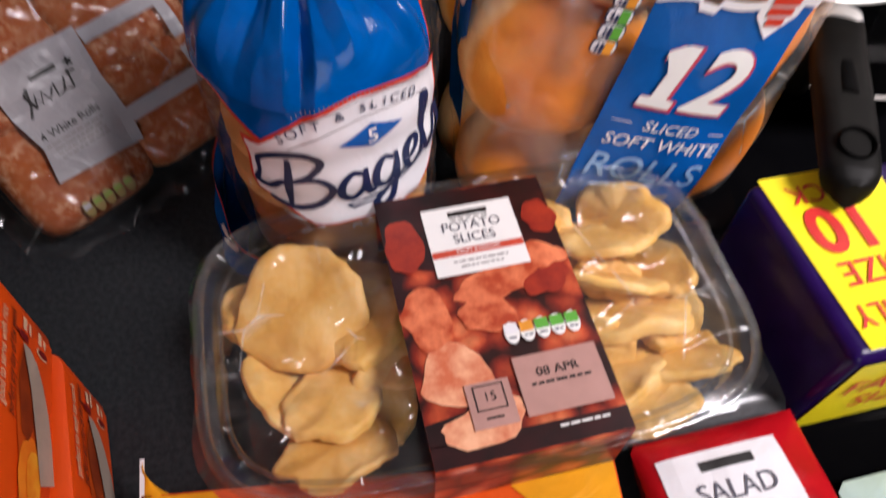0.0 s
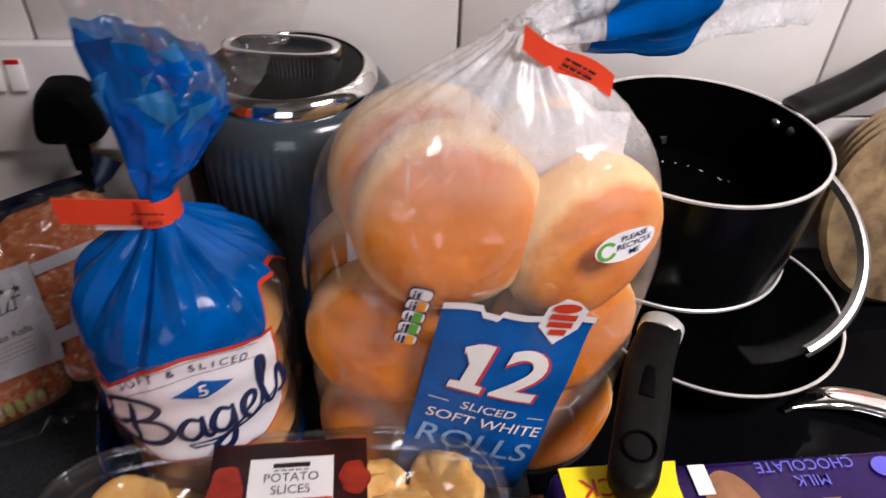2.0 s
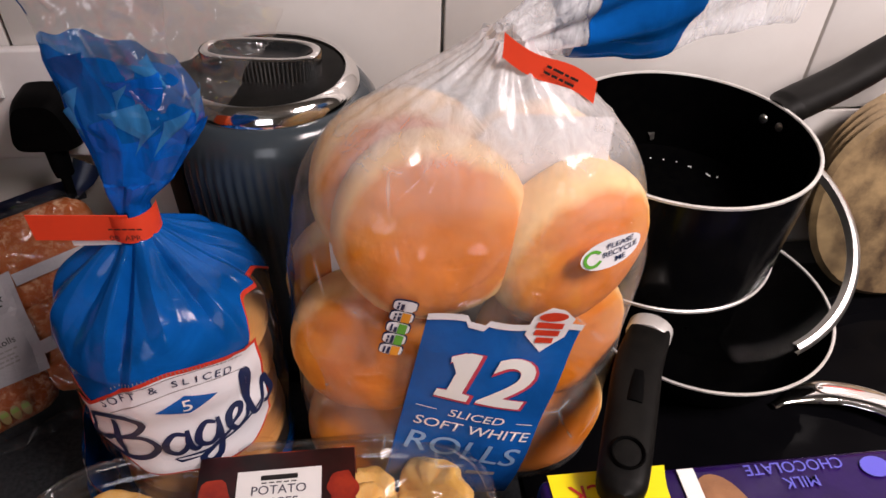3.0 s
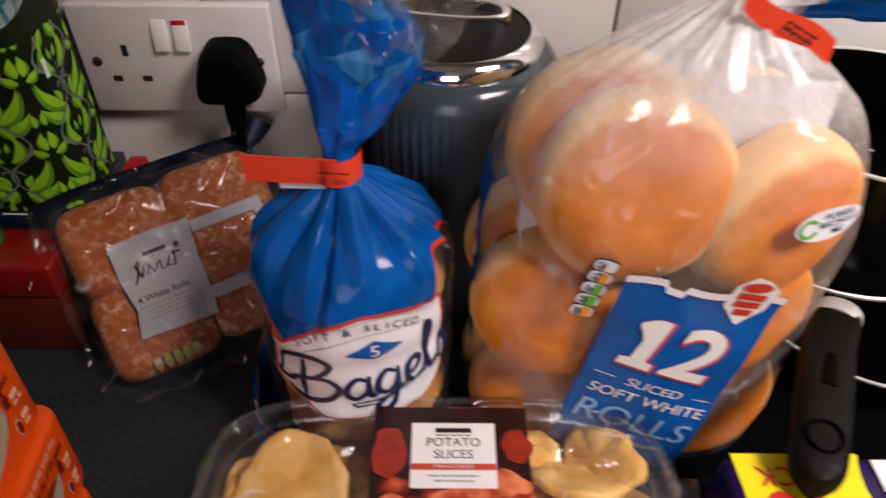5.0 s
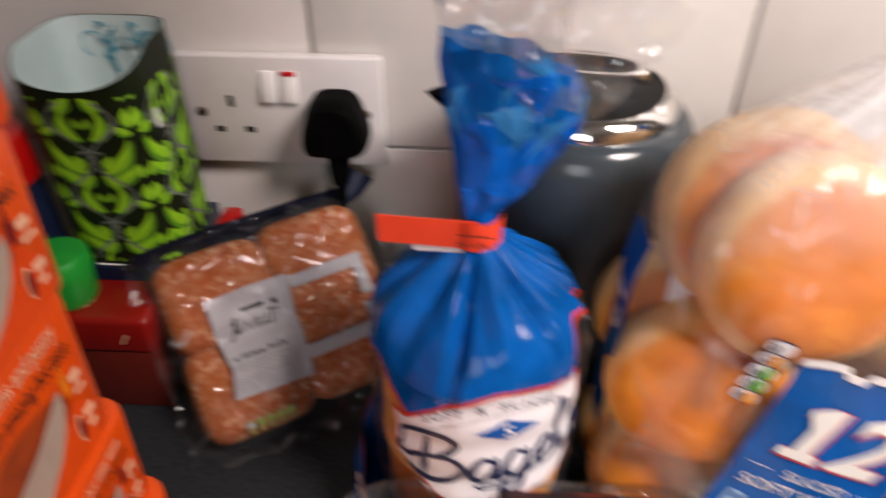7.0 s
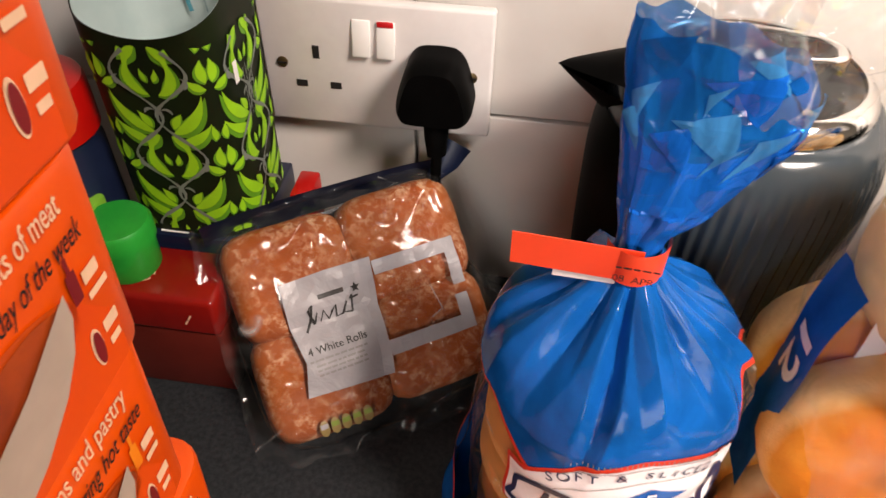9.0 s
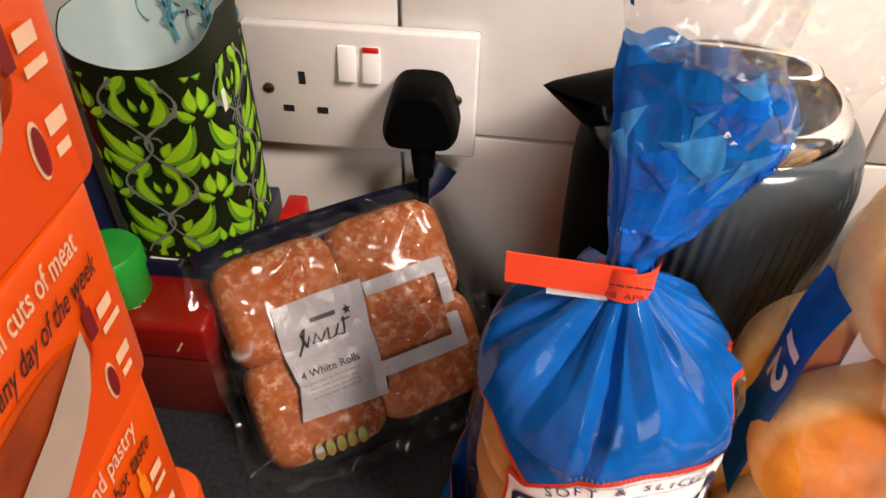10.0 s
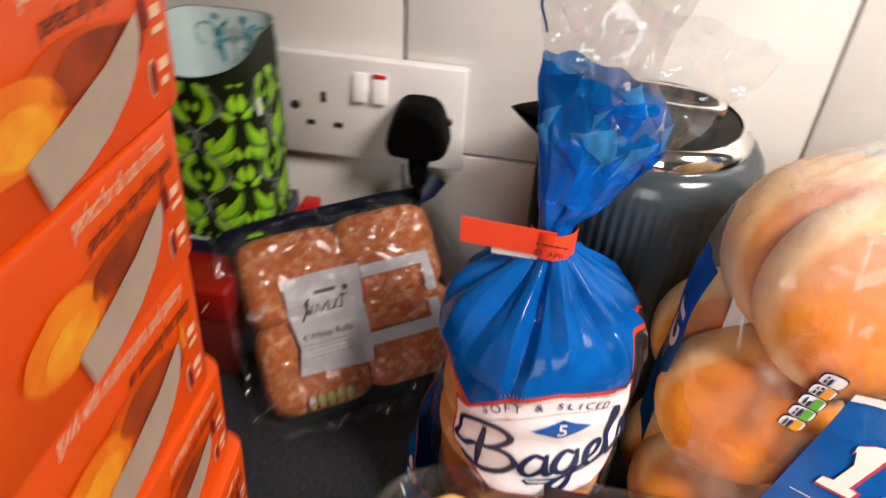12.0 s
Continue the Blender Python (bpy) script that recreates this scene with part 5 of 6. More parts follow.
lid = thing("pan_lid", "glass pan lid with a chrome rim lying tilted under the saucepan", "lid", turn=lid_m)
bm = lathe([(LIDR - 0.004, 0.0), (LIDR * 0.9, -0.0032), (LIDR * 0.8, -0.006), (LIDR * 0.65, -0.0078), (LIDR * 0.5, -0.009), (0.002, -0.010)], 72, cap=False)
# nothing of the lid reaches into the saucepan that stands on it
bmesh.ops.delete(bm, geom=[v for v in bm.verts if (lid_m @ v.co).z > 1.026 and math.hypot((lid_m @ v.co).x - 0.540, (lid_m @ v.co).y + 0.115) < 0.088], context="VERTS")
lg = part("glass_disc", bm, M_GLASS, None)
band_rows = [(LIDR - 0.0085, -0.001), (LIDR - 0.0055, 0.0035), (LIDR - 0.002, 0.0030), (LIDR, 0.001), (LIDR, -0.004), (LIDR - 0.0025, -0.0055)]
lr = part("lid_rim", sheet(lambda u, v: Vector((lerp_rows(band_rows, v)[0] * math.cos(-0.95 + 3.15 * u), lerp_rows(band_rows, v)[0] * math.sin(-0.95 + 3.15 * u), lerp_rows(band_rows, v)[1])), 90, 15), M_STEEL, None, "chrome rim band")
lv = part("steam_vent", lathe([(0.0055, 0.0), (0.0055, 0.003), (0.003, 0.0045), (0.001, 0.0045)], 20), M_STEEL, None)
lv.matrix_basis = Matrix.Translation((0.055, LIDR * 0.35, -0.004))
for o in (lg, lr, lv):
    o.parent = lid
spoon = thing("steel_spoon", "shiny steel spoon lying on the glass hob", "spoon", (0.68, -0.20, WORK + 0.005))
SP = smooth_path([(0.628, -0.196, 0.9080), (0.646, -0.191, 0.9095), (0.670, -0.190, 0.9120), (0.694, -0.199, 0.9140), (0.716, -0.214, 0.9140), (0.78, -0.268, 0.9120), (0.83, -0.32, 0.9090)], 6)
part("spoon_handle", tube(SP, [0.0030 + 0.0085 * min(1, max(0, (k - 3) / 8)) for k in range(len(SP))], 14, 0.35), M_CHROME, spoon)
part("oval_recess", move(lathe([(0.0105, 0.0), (0.0100, 0.0010), (0.0092, 0.0004), (0.006, -0.0006), (0.0005, -0.0008)], 28, cap=False), pose(0.672, -0.1905, 0.9155, 0, 0, -14) @ Matrix.Diagonal((1, 0.55, 1, 1))), M_STEEL, spoon, "oval recess pressed into the metal")


# ---- pack of four floured rolls, leaning back ----
e1 = Vector((0.8428, 0.5366, 0.0418)).normalized()
e2 = Vector((-0.411, 0.592, 0.693))
e2 = (e2 - e1 * e2.dot(e1)).normalized()
e3 = e1.cross(e2)
PACK = Matrix.Translation((0.0870, -0.1165, 0.9735)) @ Matrix((e1, e2, e3)).transposed().to_4x4()
pack4 = thing("roll_pack", "clear film pack of four floured rolls leaning back", "bread pack", turn=PACK)


def local(ob):
    """Parts made in the pack's own axes."""
    ob.matrix_parent_inverse = Matrix.Identity(4)
    return ob


def square_bun(w, h, dome, base, seed):
    def fn(u, v):
        a = 2 * math.pi * u
        c, s = math.cos(a), math.sin(a)
        n = 5.0
        sq = (abs(c) ** n + abs(s) ** n) ** (-1 / n)
        p = v * math.pi
        k = abs(math.sin(p)) ** 0.30
        cz = math.cos(p)
        z = dome * max(0, cz) ** 0.75 if cz > 0 else -base * abs(cz) ** 0.5
        z += 0.004 * noise.noise(Vector((c * k * 2.2, s * k * 2.2, seed * 1.7)))
        return Vector((w * sq * c * k, h * sq * s * k, z))
    bm = sheet(fn, 40, 22, wrap=True)
    bmesh.ops.remove_doubles(bm, verts=bm.verts, dist=1e-4)
    return bm


for i, (x, y) in enumerate(((-0.0365, 0.0310), (0.0375, 0.0330), (-0.0370, -0.0320), (0.0370, -0.0300))):
    b = local(part("bread_roll", square_bun(0.0400, 0.0360, 0.0220, 0.020, i), M_ROLL, pack4))
    b.location = (x, y, -0.0245)


def pack_front(x, y, off=0.0):
    """The film over the rolls."""
    hx = abs(x) % 0.073
    dip = 0.0030 * math.exp(-(x / 0.007) ** 2) + 0.0030 * math.exp(-(y / 0.007) ** 2)
    ed = min(0.020, max(0.0, (abs(x) - 0.062) / 0.018) ** 2 * 0.012) + min(0.020, max(0.0, (abs(y) - 0.056) / 0.016) ** 2 * 0.012)
    w = 0.0022 * noise.noise(Vector((x * 55, y * 55, 2.0))) + (0.004 * noise.noise(Vector((x * 80, y * 80, 6.0))) if ed > 0.012 else 0.0)
    return Vector((x, y, 0.0008 - dip - ed + w + off))


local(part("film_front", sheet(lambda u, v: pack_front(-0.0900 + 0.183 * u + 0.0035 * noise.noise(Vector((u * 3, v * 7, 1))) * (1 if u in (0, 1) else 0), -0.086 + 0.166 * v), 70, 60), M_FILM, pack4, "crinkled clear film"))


def pack_side(u, v):
    a = 2 * math.pi * u
    c, s = math.cos(a), math.sin(a)
    n = 5
    sq = (abs(c) ** n + abs(s) ** n) ** (-1 / n)
    w = 1 + 0.02 * noise.noise(Vector((c * 4, s * 4, v * 3)))
    return Vector((0.080 * sq * c * w, 0.0755 * sq * s * w, -0.014 - 0.030 * v))


local(part("film_side", sheet(pack_side, 80, 6, wrap=True), M_FILM, pack4))
bm = sheet(lambda u, v: Vector((-0.081 + 0.162 * u, 0.066 + 0.0105 * v + 0.004 * math.sin(3 * u), -0.014 - 0.030 * (1 - v) + 0.003 * math.sin(9 * u))), 24, 4)
local(part("dark_back", bm, M_NAVYCARD, pack4, "dark navy back of the pack"))
local(part("back_panel", box(-0.074, 0.074, -0.064, 0.068, -0.0465, -0.0450), M_NAVYCARD, pack4, smooth=False))
bm = tube([(0.068, 0.066, -0.016), (0.081, 0.074, -0.012), (0.090, 0.083, -0.008)], [0.004, 0.0085, 0.011], 10, 0.45)
local(part("film_ear", bm, M_NAVYCARD, pack4, "dark twisted corner of the film"))


def on_pack(off):
    return lambda x, y: pack_front(x, y, off)


bm = flat_poly([(-0.048, 0.0290), (-0.020, 0.030), (0.0095, 0.0295), (0.0065, 0.0), (0.0055, -0.028), (0.003, -0.0435), (-0.051, -0.0400), (-0.046, -0.02), (-0.049, 0.002)])
lab4 = local(printed("label_panel", bm, on_pack(0.0010), M_SILVERLAB, pack4, "silver-grey label panel", 0.005))
bm = flat_rect(0.0095, 0.064, 0.0175, 0.0265)
flat_rect(0.056, 0.064, -0.004, 0.0175, bm)
flat_rect(0.0050, 0.062, -0.033, -0.0235, bm)
flat_rect(0.054, 0.062, -0.0235, -0.010, bm)
local(printed("label_band", bm, on_pack(0.0012), M_SILVERLAB, pack4, "silver-grey band", 0.005))
bm = flat_rect(-0.028, -0.012, 0.0140, 0.0168)
flat_stroke([(-0.040, -0.003), (-0.036, 0.003), (-0.033, 0.012), (-0.036, 0.009), (-0.034, 0.0005)], 0.0015, bm)
flat_stroke([(-0.034, 0.0005), (-0.031, 0.007), (-0.030, 0.001), (-0.027, 0.007), (-0.025, 0.001), (-0.022, 0.005), (-0.019, 0.008), (-0.020, 0.001), (-0.016, 0.0015), (-0.012, 0.008), (-0.015, 0.002), (-0.010, 0.001)], 0.0013, bm)
flat_stroke([(-0.010, 0.001), (-0.008, 0.011), (-0.010, 0.009), (-0.004, 0.0095)], 0.0012, bm)
flat_poly([(-0.0045 + (0.0034 if k % 2 == 0 else 0.0014) * math.sin(k * math.pi / 5), 0.0145 + (0.0034 if k % 2 == 0 else 0.0014) * math.cos(k * math.pi / 5)) for k in range(10)], bm)
local(printed("maker_mark", bm, on_pack(0.0018), M_BLACKINK, lab4, "dark maker's mark and star", 0.005))
local(printed("name_lettering", move(letters("4 White Rolls", 0.0066, 0.006), pose(-0.025, -0.0148, 0)), on_pack(0.0018), M_BLACKINK, lab4, longest=0.005))
bm = scribble(-0.044, -0.008, -0.0205, 0.0012, 1)
for i in range(3):
    scribble(-0.041, -0.010, -0.0237 - 0.0029 * i, 0.0012, 2 + i, bm)
local(printed("fine_lettering", bm, on_pack(0.0018), M_GREYINK, lab4, longest=0.005))
for i in range(5):
    cx = -0.0475 + 0.0068 * i
    lz = local(printed("nutrition_lozenge", flat_ellipse(cx, -0.0605, 0.0030, 0.0052, 18), on_pack(0.0012), M_GREYGREEN, pack4, longest=0.005))
    local(printed("lozenge_colour", flat_rect(cx - 0.0023, cx + 0.0023, -0.0605, -0.0575), on_pack(0.0017), M_OLIVE if i else M_SILVERLAB, lz, longest=0.005))


# ---- potato trays ----
TX, TY = 0.268, -0.3165


def round_rect(u, hx, hy, n=4.2):
    a = 2 * math.pi * u
    c, s = math.cos(a), math.sin(a)
    sq = (abs(c) ** n + abs(s) ** n) ** (-1 / n)
    return hx * sq * c, hy * sq * s


def tray_shell(prof):
    """prof: rows of (shrink, z)."""
    bm = bmesh.new()
    rows = []
    for k, z in prof:
        rows.append([bm.verts.new((*round_rect(i / 72, 0.127 - k, 0.0765 - k), z)) for i in range(72)])
    for a, c in zip(rows, rows[1:]):
        for i in range(72):
            bm.faces.new((a[i], a[(i + 1) % 72], c[(i + 1) % 72], c[i]))
    return bm, rows


def potato_slice(rx, ry, t, seed):
    def fn(u, v):
        a = 2 * math.pi * u
        k = 1.05 + 0.24 * noise.noise(Vector((math.cos(a) * 1.5, math.sin(a) * 1.5, seed * 1.9))) + 0.07 * noise.noise(Vector((math.cos(a) * 4, math.sin(a) * 4, seed)))
        p = v * math.pi
        r = abs(math.sin(p)) ** 0.24
        z = t * (1 if math.cos(p) > 0 else -1) * abs(math.cos(p)) ** 0.6
        z += 0.0042 * noise.noise(Vector((r * math.cos(a) * 1.6, r * math.sin(a) * 1.6, seed + 9))) + 0.0010 * noise.noise(Vector((r * math.cos(a) * 5, r * math.sin(a) * 5, seed + 3)))
        return Vector((rx * k * r * math.cos(a), ry * k * r * math.sin(a), z))
    bm = sheet(fn, 44, 22, wrap=True)
    bmesh.ops.remove_doubles(bm, verts=bm.verts, dist=1e-4)
    return bm


tray = thing("potato_tray", "clear plastic tray of potato slices in a printed card sleeve", "food tray", (TX, TY, 0.9385))
Z0 = 0.9385
bm, rows = tray_shell([(0.0155, Z0 + 0.0015), (0.0125, Z0 + 0.0), (0.0105, Z0 + 0.006), (0.0080, Z0 + 0.030), (0.0065, Z0 + 0.0355), (0.0010, Z0 + 0.0375), (0.0, Z0 + 0.036)])
bm.faces.new(rows[0])
rim_pts = [(TX + round_rect(i / 72, 0.1265, 0.076)[0], TY + round_rect(i / 72, 0.1265, 0.076)[1], Z0 + 0.0370) for i in range(73)]
part("tray_rim", tube(rim_pts, 0.0026, 8, 0.7, cap=False), M_TRAYRIM, tray, "glossy rounded plastic rim")
rim_in = [(TX + round_rect(i / 72, 0.1175, 0.067)[0], TY + round_rect(i / 72, 0.1175, 0.067)[1], Z0 + 0.0330) for i in range(73)]
part("tray_step", tube(rim_in, 0.0013, 6, 0.8, cap=False), M_TRAYRIM, tray)
def tray_skirt(u, v):
    """The trimmed edge of the lidding film, outside the rim."""
    a = 2 * math.pi * u
    g = (0.0045 + 0.004 * noise.noise(Vector((3 * math.cos(a), 3 * math.sin(a), 2.0)))) * v
    x, y = round_rect(u, 0.1265 + g, 0.076 + g)
    return Vector((TX + x, TY + y, Z0 + 0.0378 - 0.0030 * v + 0.002 * v * noise.noise(Vector((x * 60, y * 60, 4)))))


part("film_edge", sheet(tray_skirt, 192, 3, wrap=True), M_TRAYRIM, tray, "ragged trimmed edge of the film")
part("tray_shell", move(bm, Matrix.Translation((TX, TY, 0))), M_TRAY, tray, "clear moulded plastic tray with a rounded rim")


def tray_film(u, v):
    x, y = -0.1255 + 0.251 * u, -0.075 + 0.150 * v
    n = 4.2
    q = (abs(x / 0.1255) ** n + abs(y / 0.075) ** n) ** (1 / n)
    if q > 1:
        x, y = x / q, y / q
    return Vector((TX + x, TY + y, Z0 + 0.0385 + 0.0018 * noise.noise(Vector((x * 40, y * 40, 1))) - 0.002 * (1 - min(1, q))))


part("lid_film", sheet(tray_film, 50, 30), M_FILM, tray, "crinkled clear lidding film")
SLICES = [  # x, y, z, long, short, tilt x, tilt y, turn
    (-0.078, 0.026, 0.026, 0.0325, 0.029, 12, -10, 20), (-0.050, 0.015, 0.020, 0.026, 0.022, -20, 14, 70), (-0.094, -0.008, 0.014, 0.028, 0.018, 30, 8, 100), (-0.070, -0.020, 0.018, 0.027, 0.020, -10, 18, 40),
    (-0.048, -0.018, 0.015, 0.028, 0.017, 15, -22, 75), (-0.074, -0.045, 0.012, 0.026, 0.018, -14, 5, 10), (-0.100, 0.034, 0.010, 0.022, 0.018, 4, 6, 0), (-0.054, 0.046, 0.015, 0.026, 0.016, 20, 0, 160),
    (0.074, 0.036, 0.024, 0.032, 0.018, 14, 16, 150), (0.093, 0.045, 0.026, 0.025, 0.019, -16, 22, 130), (0.068, 0.012, 0.024, 0.034, 0.017, 22, 10, 152), (0.104, 0.015, 0.020, 0.026, 0.015, -10, 30, 105),
    (0.078, -0.010, 0.021, 0.033, 0.018, 16, 14, 160), (0.092, -0.034, 0.018, 0.030, 0.017, 12, 16, 165), (0.066, -0.038, 0.016, 0.028, 0.017, -14, 8, 20), (0.074, -0.055, 0.013, 0.024, 0.014, 10, -12, 5),
    (0.052, 0.048, 0.014, 0.024, 0.018, 4, -8, 40), (0.100, -0.010, 0.011, 0.024, 0.018, 0, 10, 60), (-0.030, 0.000, 0.010, 0.026, 0.022, 0, 0, 0), (0.030, 0.000, 0.010, 0.026, 0.022, 0, 0, 30)]
srnd = random.Random(12)
for k in range(5):
    SLICES.append(((srnd.uniform(0.052, 0.104) if k < 6 else srnd.uniform(-0.104, -0.050)), srnd.uniform(-0.054, 0.048) if k < 6 else srnd.uniform(-0.056, 0.0), srnd.uniform(0.016, 0.0245), srnd.uniform(0.016, 0.024), srnd.uniform(0.011, 0.016), srnd.uniform(-22, 22), srnd.uniform(-22, 22), srnd.uniform(0, 180)))
for i, (x, y, z, rx, ry, ax, ay, az) in enumerate(SLICES):
    b = part("potato_slice", potato_slice(rx, ry, 0.0042 + 0.0012 * math.sin(i * 2.3), i), M_POTATO, tray)
    steep = 2.1 if x > 0.04 else 1.2
    b.matrix_world = pose(TX + x, TY + y, Z0 + z - (0.004 if i in (0, 8, 9, 10) else 0.0065) * (z > 0.012), ax * steep, ay, az)
# card sleeve
CX0, CX1, CY0, CY1, CZ = 0.2325, 0.3185, -0.3895, -0.2505, 0.9815
bm = box(CX0, CX1, CY0, CY1, CZ - 0.0008, CZ, 0.0)
sleeve = part("card_sleeve", bm, M_PHOTO, tray, "card sleeve with a photograph of potatoes in red and brown", False)
for y0, y1 in ((CY0 - 0.0008, CY0), (CY1, CY1 + 0.0008)):
    part("sleeve_side", box(CX0, CX1, y0, y1, CZ - 0.043, CZ - 0.0002), M_PHOTO, tray, smooth=False)
CARDX, CARDY = (CX0 + CX1) / 2, (CY0 + CY1) / 2


def on_card(lift):
    return lambda x, y: Vector((CARDX + x, CARDY + y, CZ + lift))


W2, H2 = (CX1 - CX0) / 2, (CY1 - CY0) / 2
bm = flat_poly([(-W2, H2), (W2, H2), (W2, 0.022), (0.020, 0.026), (-0.004, 0.018), (-W2, 0.030)])
printed("photo_shade", bm, on_card(0.0004), M_PHOTODARK, sleeve)
bm = flat_rect(-W2, W2, -H2, -H2 + 0.010)
flat_poly([(-W2, -0.050), (-0.02, -0.047), (-0.005, -0.060), (-W2, -0.060)], bm)
printed("dark_band", bm, on_card(0.0004), M_PHOTODARK, sleeve)
for k, (x, y, rx, ry, tn, mt) in enumerate(((-0.024, -0.030, 0.0165, 0.0135, 0.5, M_PHOTOPALE), (-0.018, -0.054, 0.020, 0.009, 0.2, M_PHOTOPALE), (-0.031, 0.000, 0.012, 0.015, 0.1, M_PHOTORED), (0.004, 0.010, 0.020, 0.009, 0.2, M_PHOTORED),
                                            (0.030, 0.008, 0.012, 0.008, 0.4, M_PHOTODEEP), (0.030, 0.022, 0.012, 0.008, -0.3, M_PHOTORED), (-0.004, -0.004, 0.014, 0.009, -0.2, M_PHOTORED), (-0.034, 0.040, 0.010, 0.014, 0.0, M_PHOTODEEP), (0.036, 0.044, 0.008, 0.010, 0, M_PHOTODEEP))):
    printed("photo_potato", flat_ellipse(x, y, rx, ry, 26, tn, 0.35, k), on_card(0.0006 + 0.00005 * k), mt, sleeve)
plab = printed("name_panel", flat_rect(-0.0215, 0.0245, 0.0185, 0.0585), on_card(0.0013), M_WHITE, sleeve, "white name panel")
printed("red_band", flat_rect(-0.0212, 0.0242, 0.0290, 0.0328), on_card(0.0016), M_REDBAND, plab)
printed("name_lettering", move(letters("POTATO\nSLICES", 0.0075, 0.0), pose(0.0015, 0.0420, 0)), on_card(0.0017), M_GREYNAVY, plab)
bm = flat_rect(-0.0085, 0.0115, 0.0520, 0.0550)
for k in range(5):
    flat_rect(-0.0080 + 0.004 * k, -0.0052 + 0.004 * k, 0.0500, 0.0507, bm)
printed("maker_mark", bm, on_card(0.0017), M_BLACKINK, plab)
printed("band_lettering", move(letters("CRISPY & GOLDEN", 0.0026, 0.0), pose(0.0015, 0.0309, 0)), on_card(0.0019), M_WHITE, plab)
bm = scribble(-0.012, 0.015, 0.0255, 0.0009, 21)
scribble(-0.009, 0.012, 0.0225, 0.0009, 22, bm)
printed("fine_lettering", bm, on_card(0.0017), M_GREYINK, plab)
for i in range(5):
    cx = 0.0085 + 0.0072 * i - 0.004
    lz = printed("nutrition_lozenge", flat_ellipse(cx, -0.0165, 0.0035, 0.0055, 18), on_card(0.0013), M_WHITE, sleeve)
    printed("lozenge_colour", flat_rect(cx - 0.0031, cx + 0.0031, -0.0170, -0.0120), on_card(0.0016), (M_WHITEF, M_AMBER, M_GREEN_INK, M_GREEN_INK, M_GREEN_INK)[i], lz)
    printed("lozenge_figures", scribble(cx - 0.002, cx + 0.002, -0.0190, 0.0008, i), on_card(0.0017), M_NAVY, lz)
dp = printed("date_panel", flat_rect(0.0005, 0.0390, -0.0560, -0.0285), on_card(0.0014), M_DATE, sleeve, "pinkish date panel")
printed("date_lettering", move(letters("08 APR", 0.0058, 0.004, 0, 1.1), pose(0.019, -0.0375, 0)), on_card(0.0018), M_BLACKINK, dp)
printed("code_lettering", scribble(0.006, 0.033, -0.0425, 0.0013, 31), on_card(0.0018), M_BLACKINK, dp)
printed("note_lettering", scribble(0.012, 0.034, -0.0625, 0.0011, 33), on_card(0.0018), M_WHITE, sleeve)
sq = printed("square_panel", flat_rect(-0.0230, -0.0035, -0.0570, -0.0365), on_card(0.0015), M_DATE, sleeve)
bm = flat_rect(-0.0200, -0.0065, -0.0495, -0.0489)
flat_rect(-0.0200, -0.0065, -0.0386, -0.0380, bm)
flat_rect(-0.0200, -0.0194, -0.0495, -0.0380, bm)
flat_rect(-0.0071, -0.0065, -0.0495, -0.0380, bm)
flat_rect(-0.0170, -0.0095, -0.0535, -0.0525, bm)
printed("square_frame", bm, on_card(0.0018), M_BLACKINK, sq)
printed("square_lettering", move(letters("15", 0.006), pose(-0.0132, -0.0437, 0)), on_card(0.0018), M_BLACKINK, sq)

# ---- purple chocolate box ----
PX0, PX1, PY0, PY1, PZ = 0.4170, 0.662, -0.3880, -0.2870, 0.9935
choc = thing("chocolate_box", "purple chocolate multipack with a yellow family size band", "sweet box", (0.545, -0.339, WORK + 0.0047))
part("wrapper", box(PX0, PX1, PY0, PY1, WORK + 0.005, PZ, 0.006, 3), M_PURPLE, choc, "purple printed wrapper")
bm = sheet(lambda u, v: Vector((PX0 + 0.005 + (0.068 - 0.014 * (1 - v) * 0 + 0.006 * math.sin(v * 6)) * u + (0.004 * (1 - v)), PY0 + 0.004 + (PY1 - PY0 - 0.004) * v, PZ + 0.0008)), 10, 14)
band = part("yellow_band", bm, M_YELLOW, choc, "yellow band with red lettering")
bm = sheet(lambda u, v: Vector((PX0 + 0.005 + 0.085 * u, PY0 - 0.0008, WORK + 0.012 + (PZ - WORK - 0.016) * v)), 10, 6)
band_f = part("yellow_front", bm, M_YELLOW, choc, "yellow band with red lettering")
flip = lambda ox, oy, lift: (lambda x, y: Vector((ox - x, oy - y, PZ + lift)))
printed("pack_lettering", move(letters("PACK", 0.0155, 0.004, 0, 0.95), pose(0, 0, 0)), flip(0.4500, -0.3000, 0.0016), M_REDINK, band)
printed("number_lettering", letters("10", 0.0360, 0.03, 0, 1.0), flip(0.4490, -0.3210, 0.0016), M_REDINK, band, "large red number")
printed("size_lettering", letters("SIZE", 0.0185, 0.004, 0, 0.95), flip(0.4500, -0.3465, 0.0016), M_REDINK, band)
printed("family_lettering", letters("FAMILY", 0.0160, 0.004, 0, 0.85), flip(0.4500, -0.3680, 0.0016), M_REDINK, band)
bm = letters("FAMILY\nSIZE", 0.022, 0.002, 0, 0.95)
printed("front_lettering", bm, lambda x, y: Vector((0.462 + x, PY0 - 0.0016, 0.950 + y)), M_REDINK, band_f)
printed("chocolate_picture", flat_ellipse(0.512, -0.322, 0.016, 0.027, 30, 0.1), lambda x, y: Vector((x, y, PZ + 0.0012)), M_CHOC, choc, "printed brown chocolate piece")
printed("milk_lettering", letters("MILK\nCHOCOLATE", 0.0095, 0.003, 0, 1.0), flip(0.5600, -0.2995, 0.0012), M_LILAC, choc, "pale blue lettering")
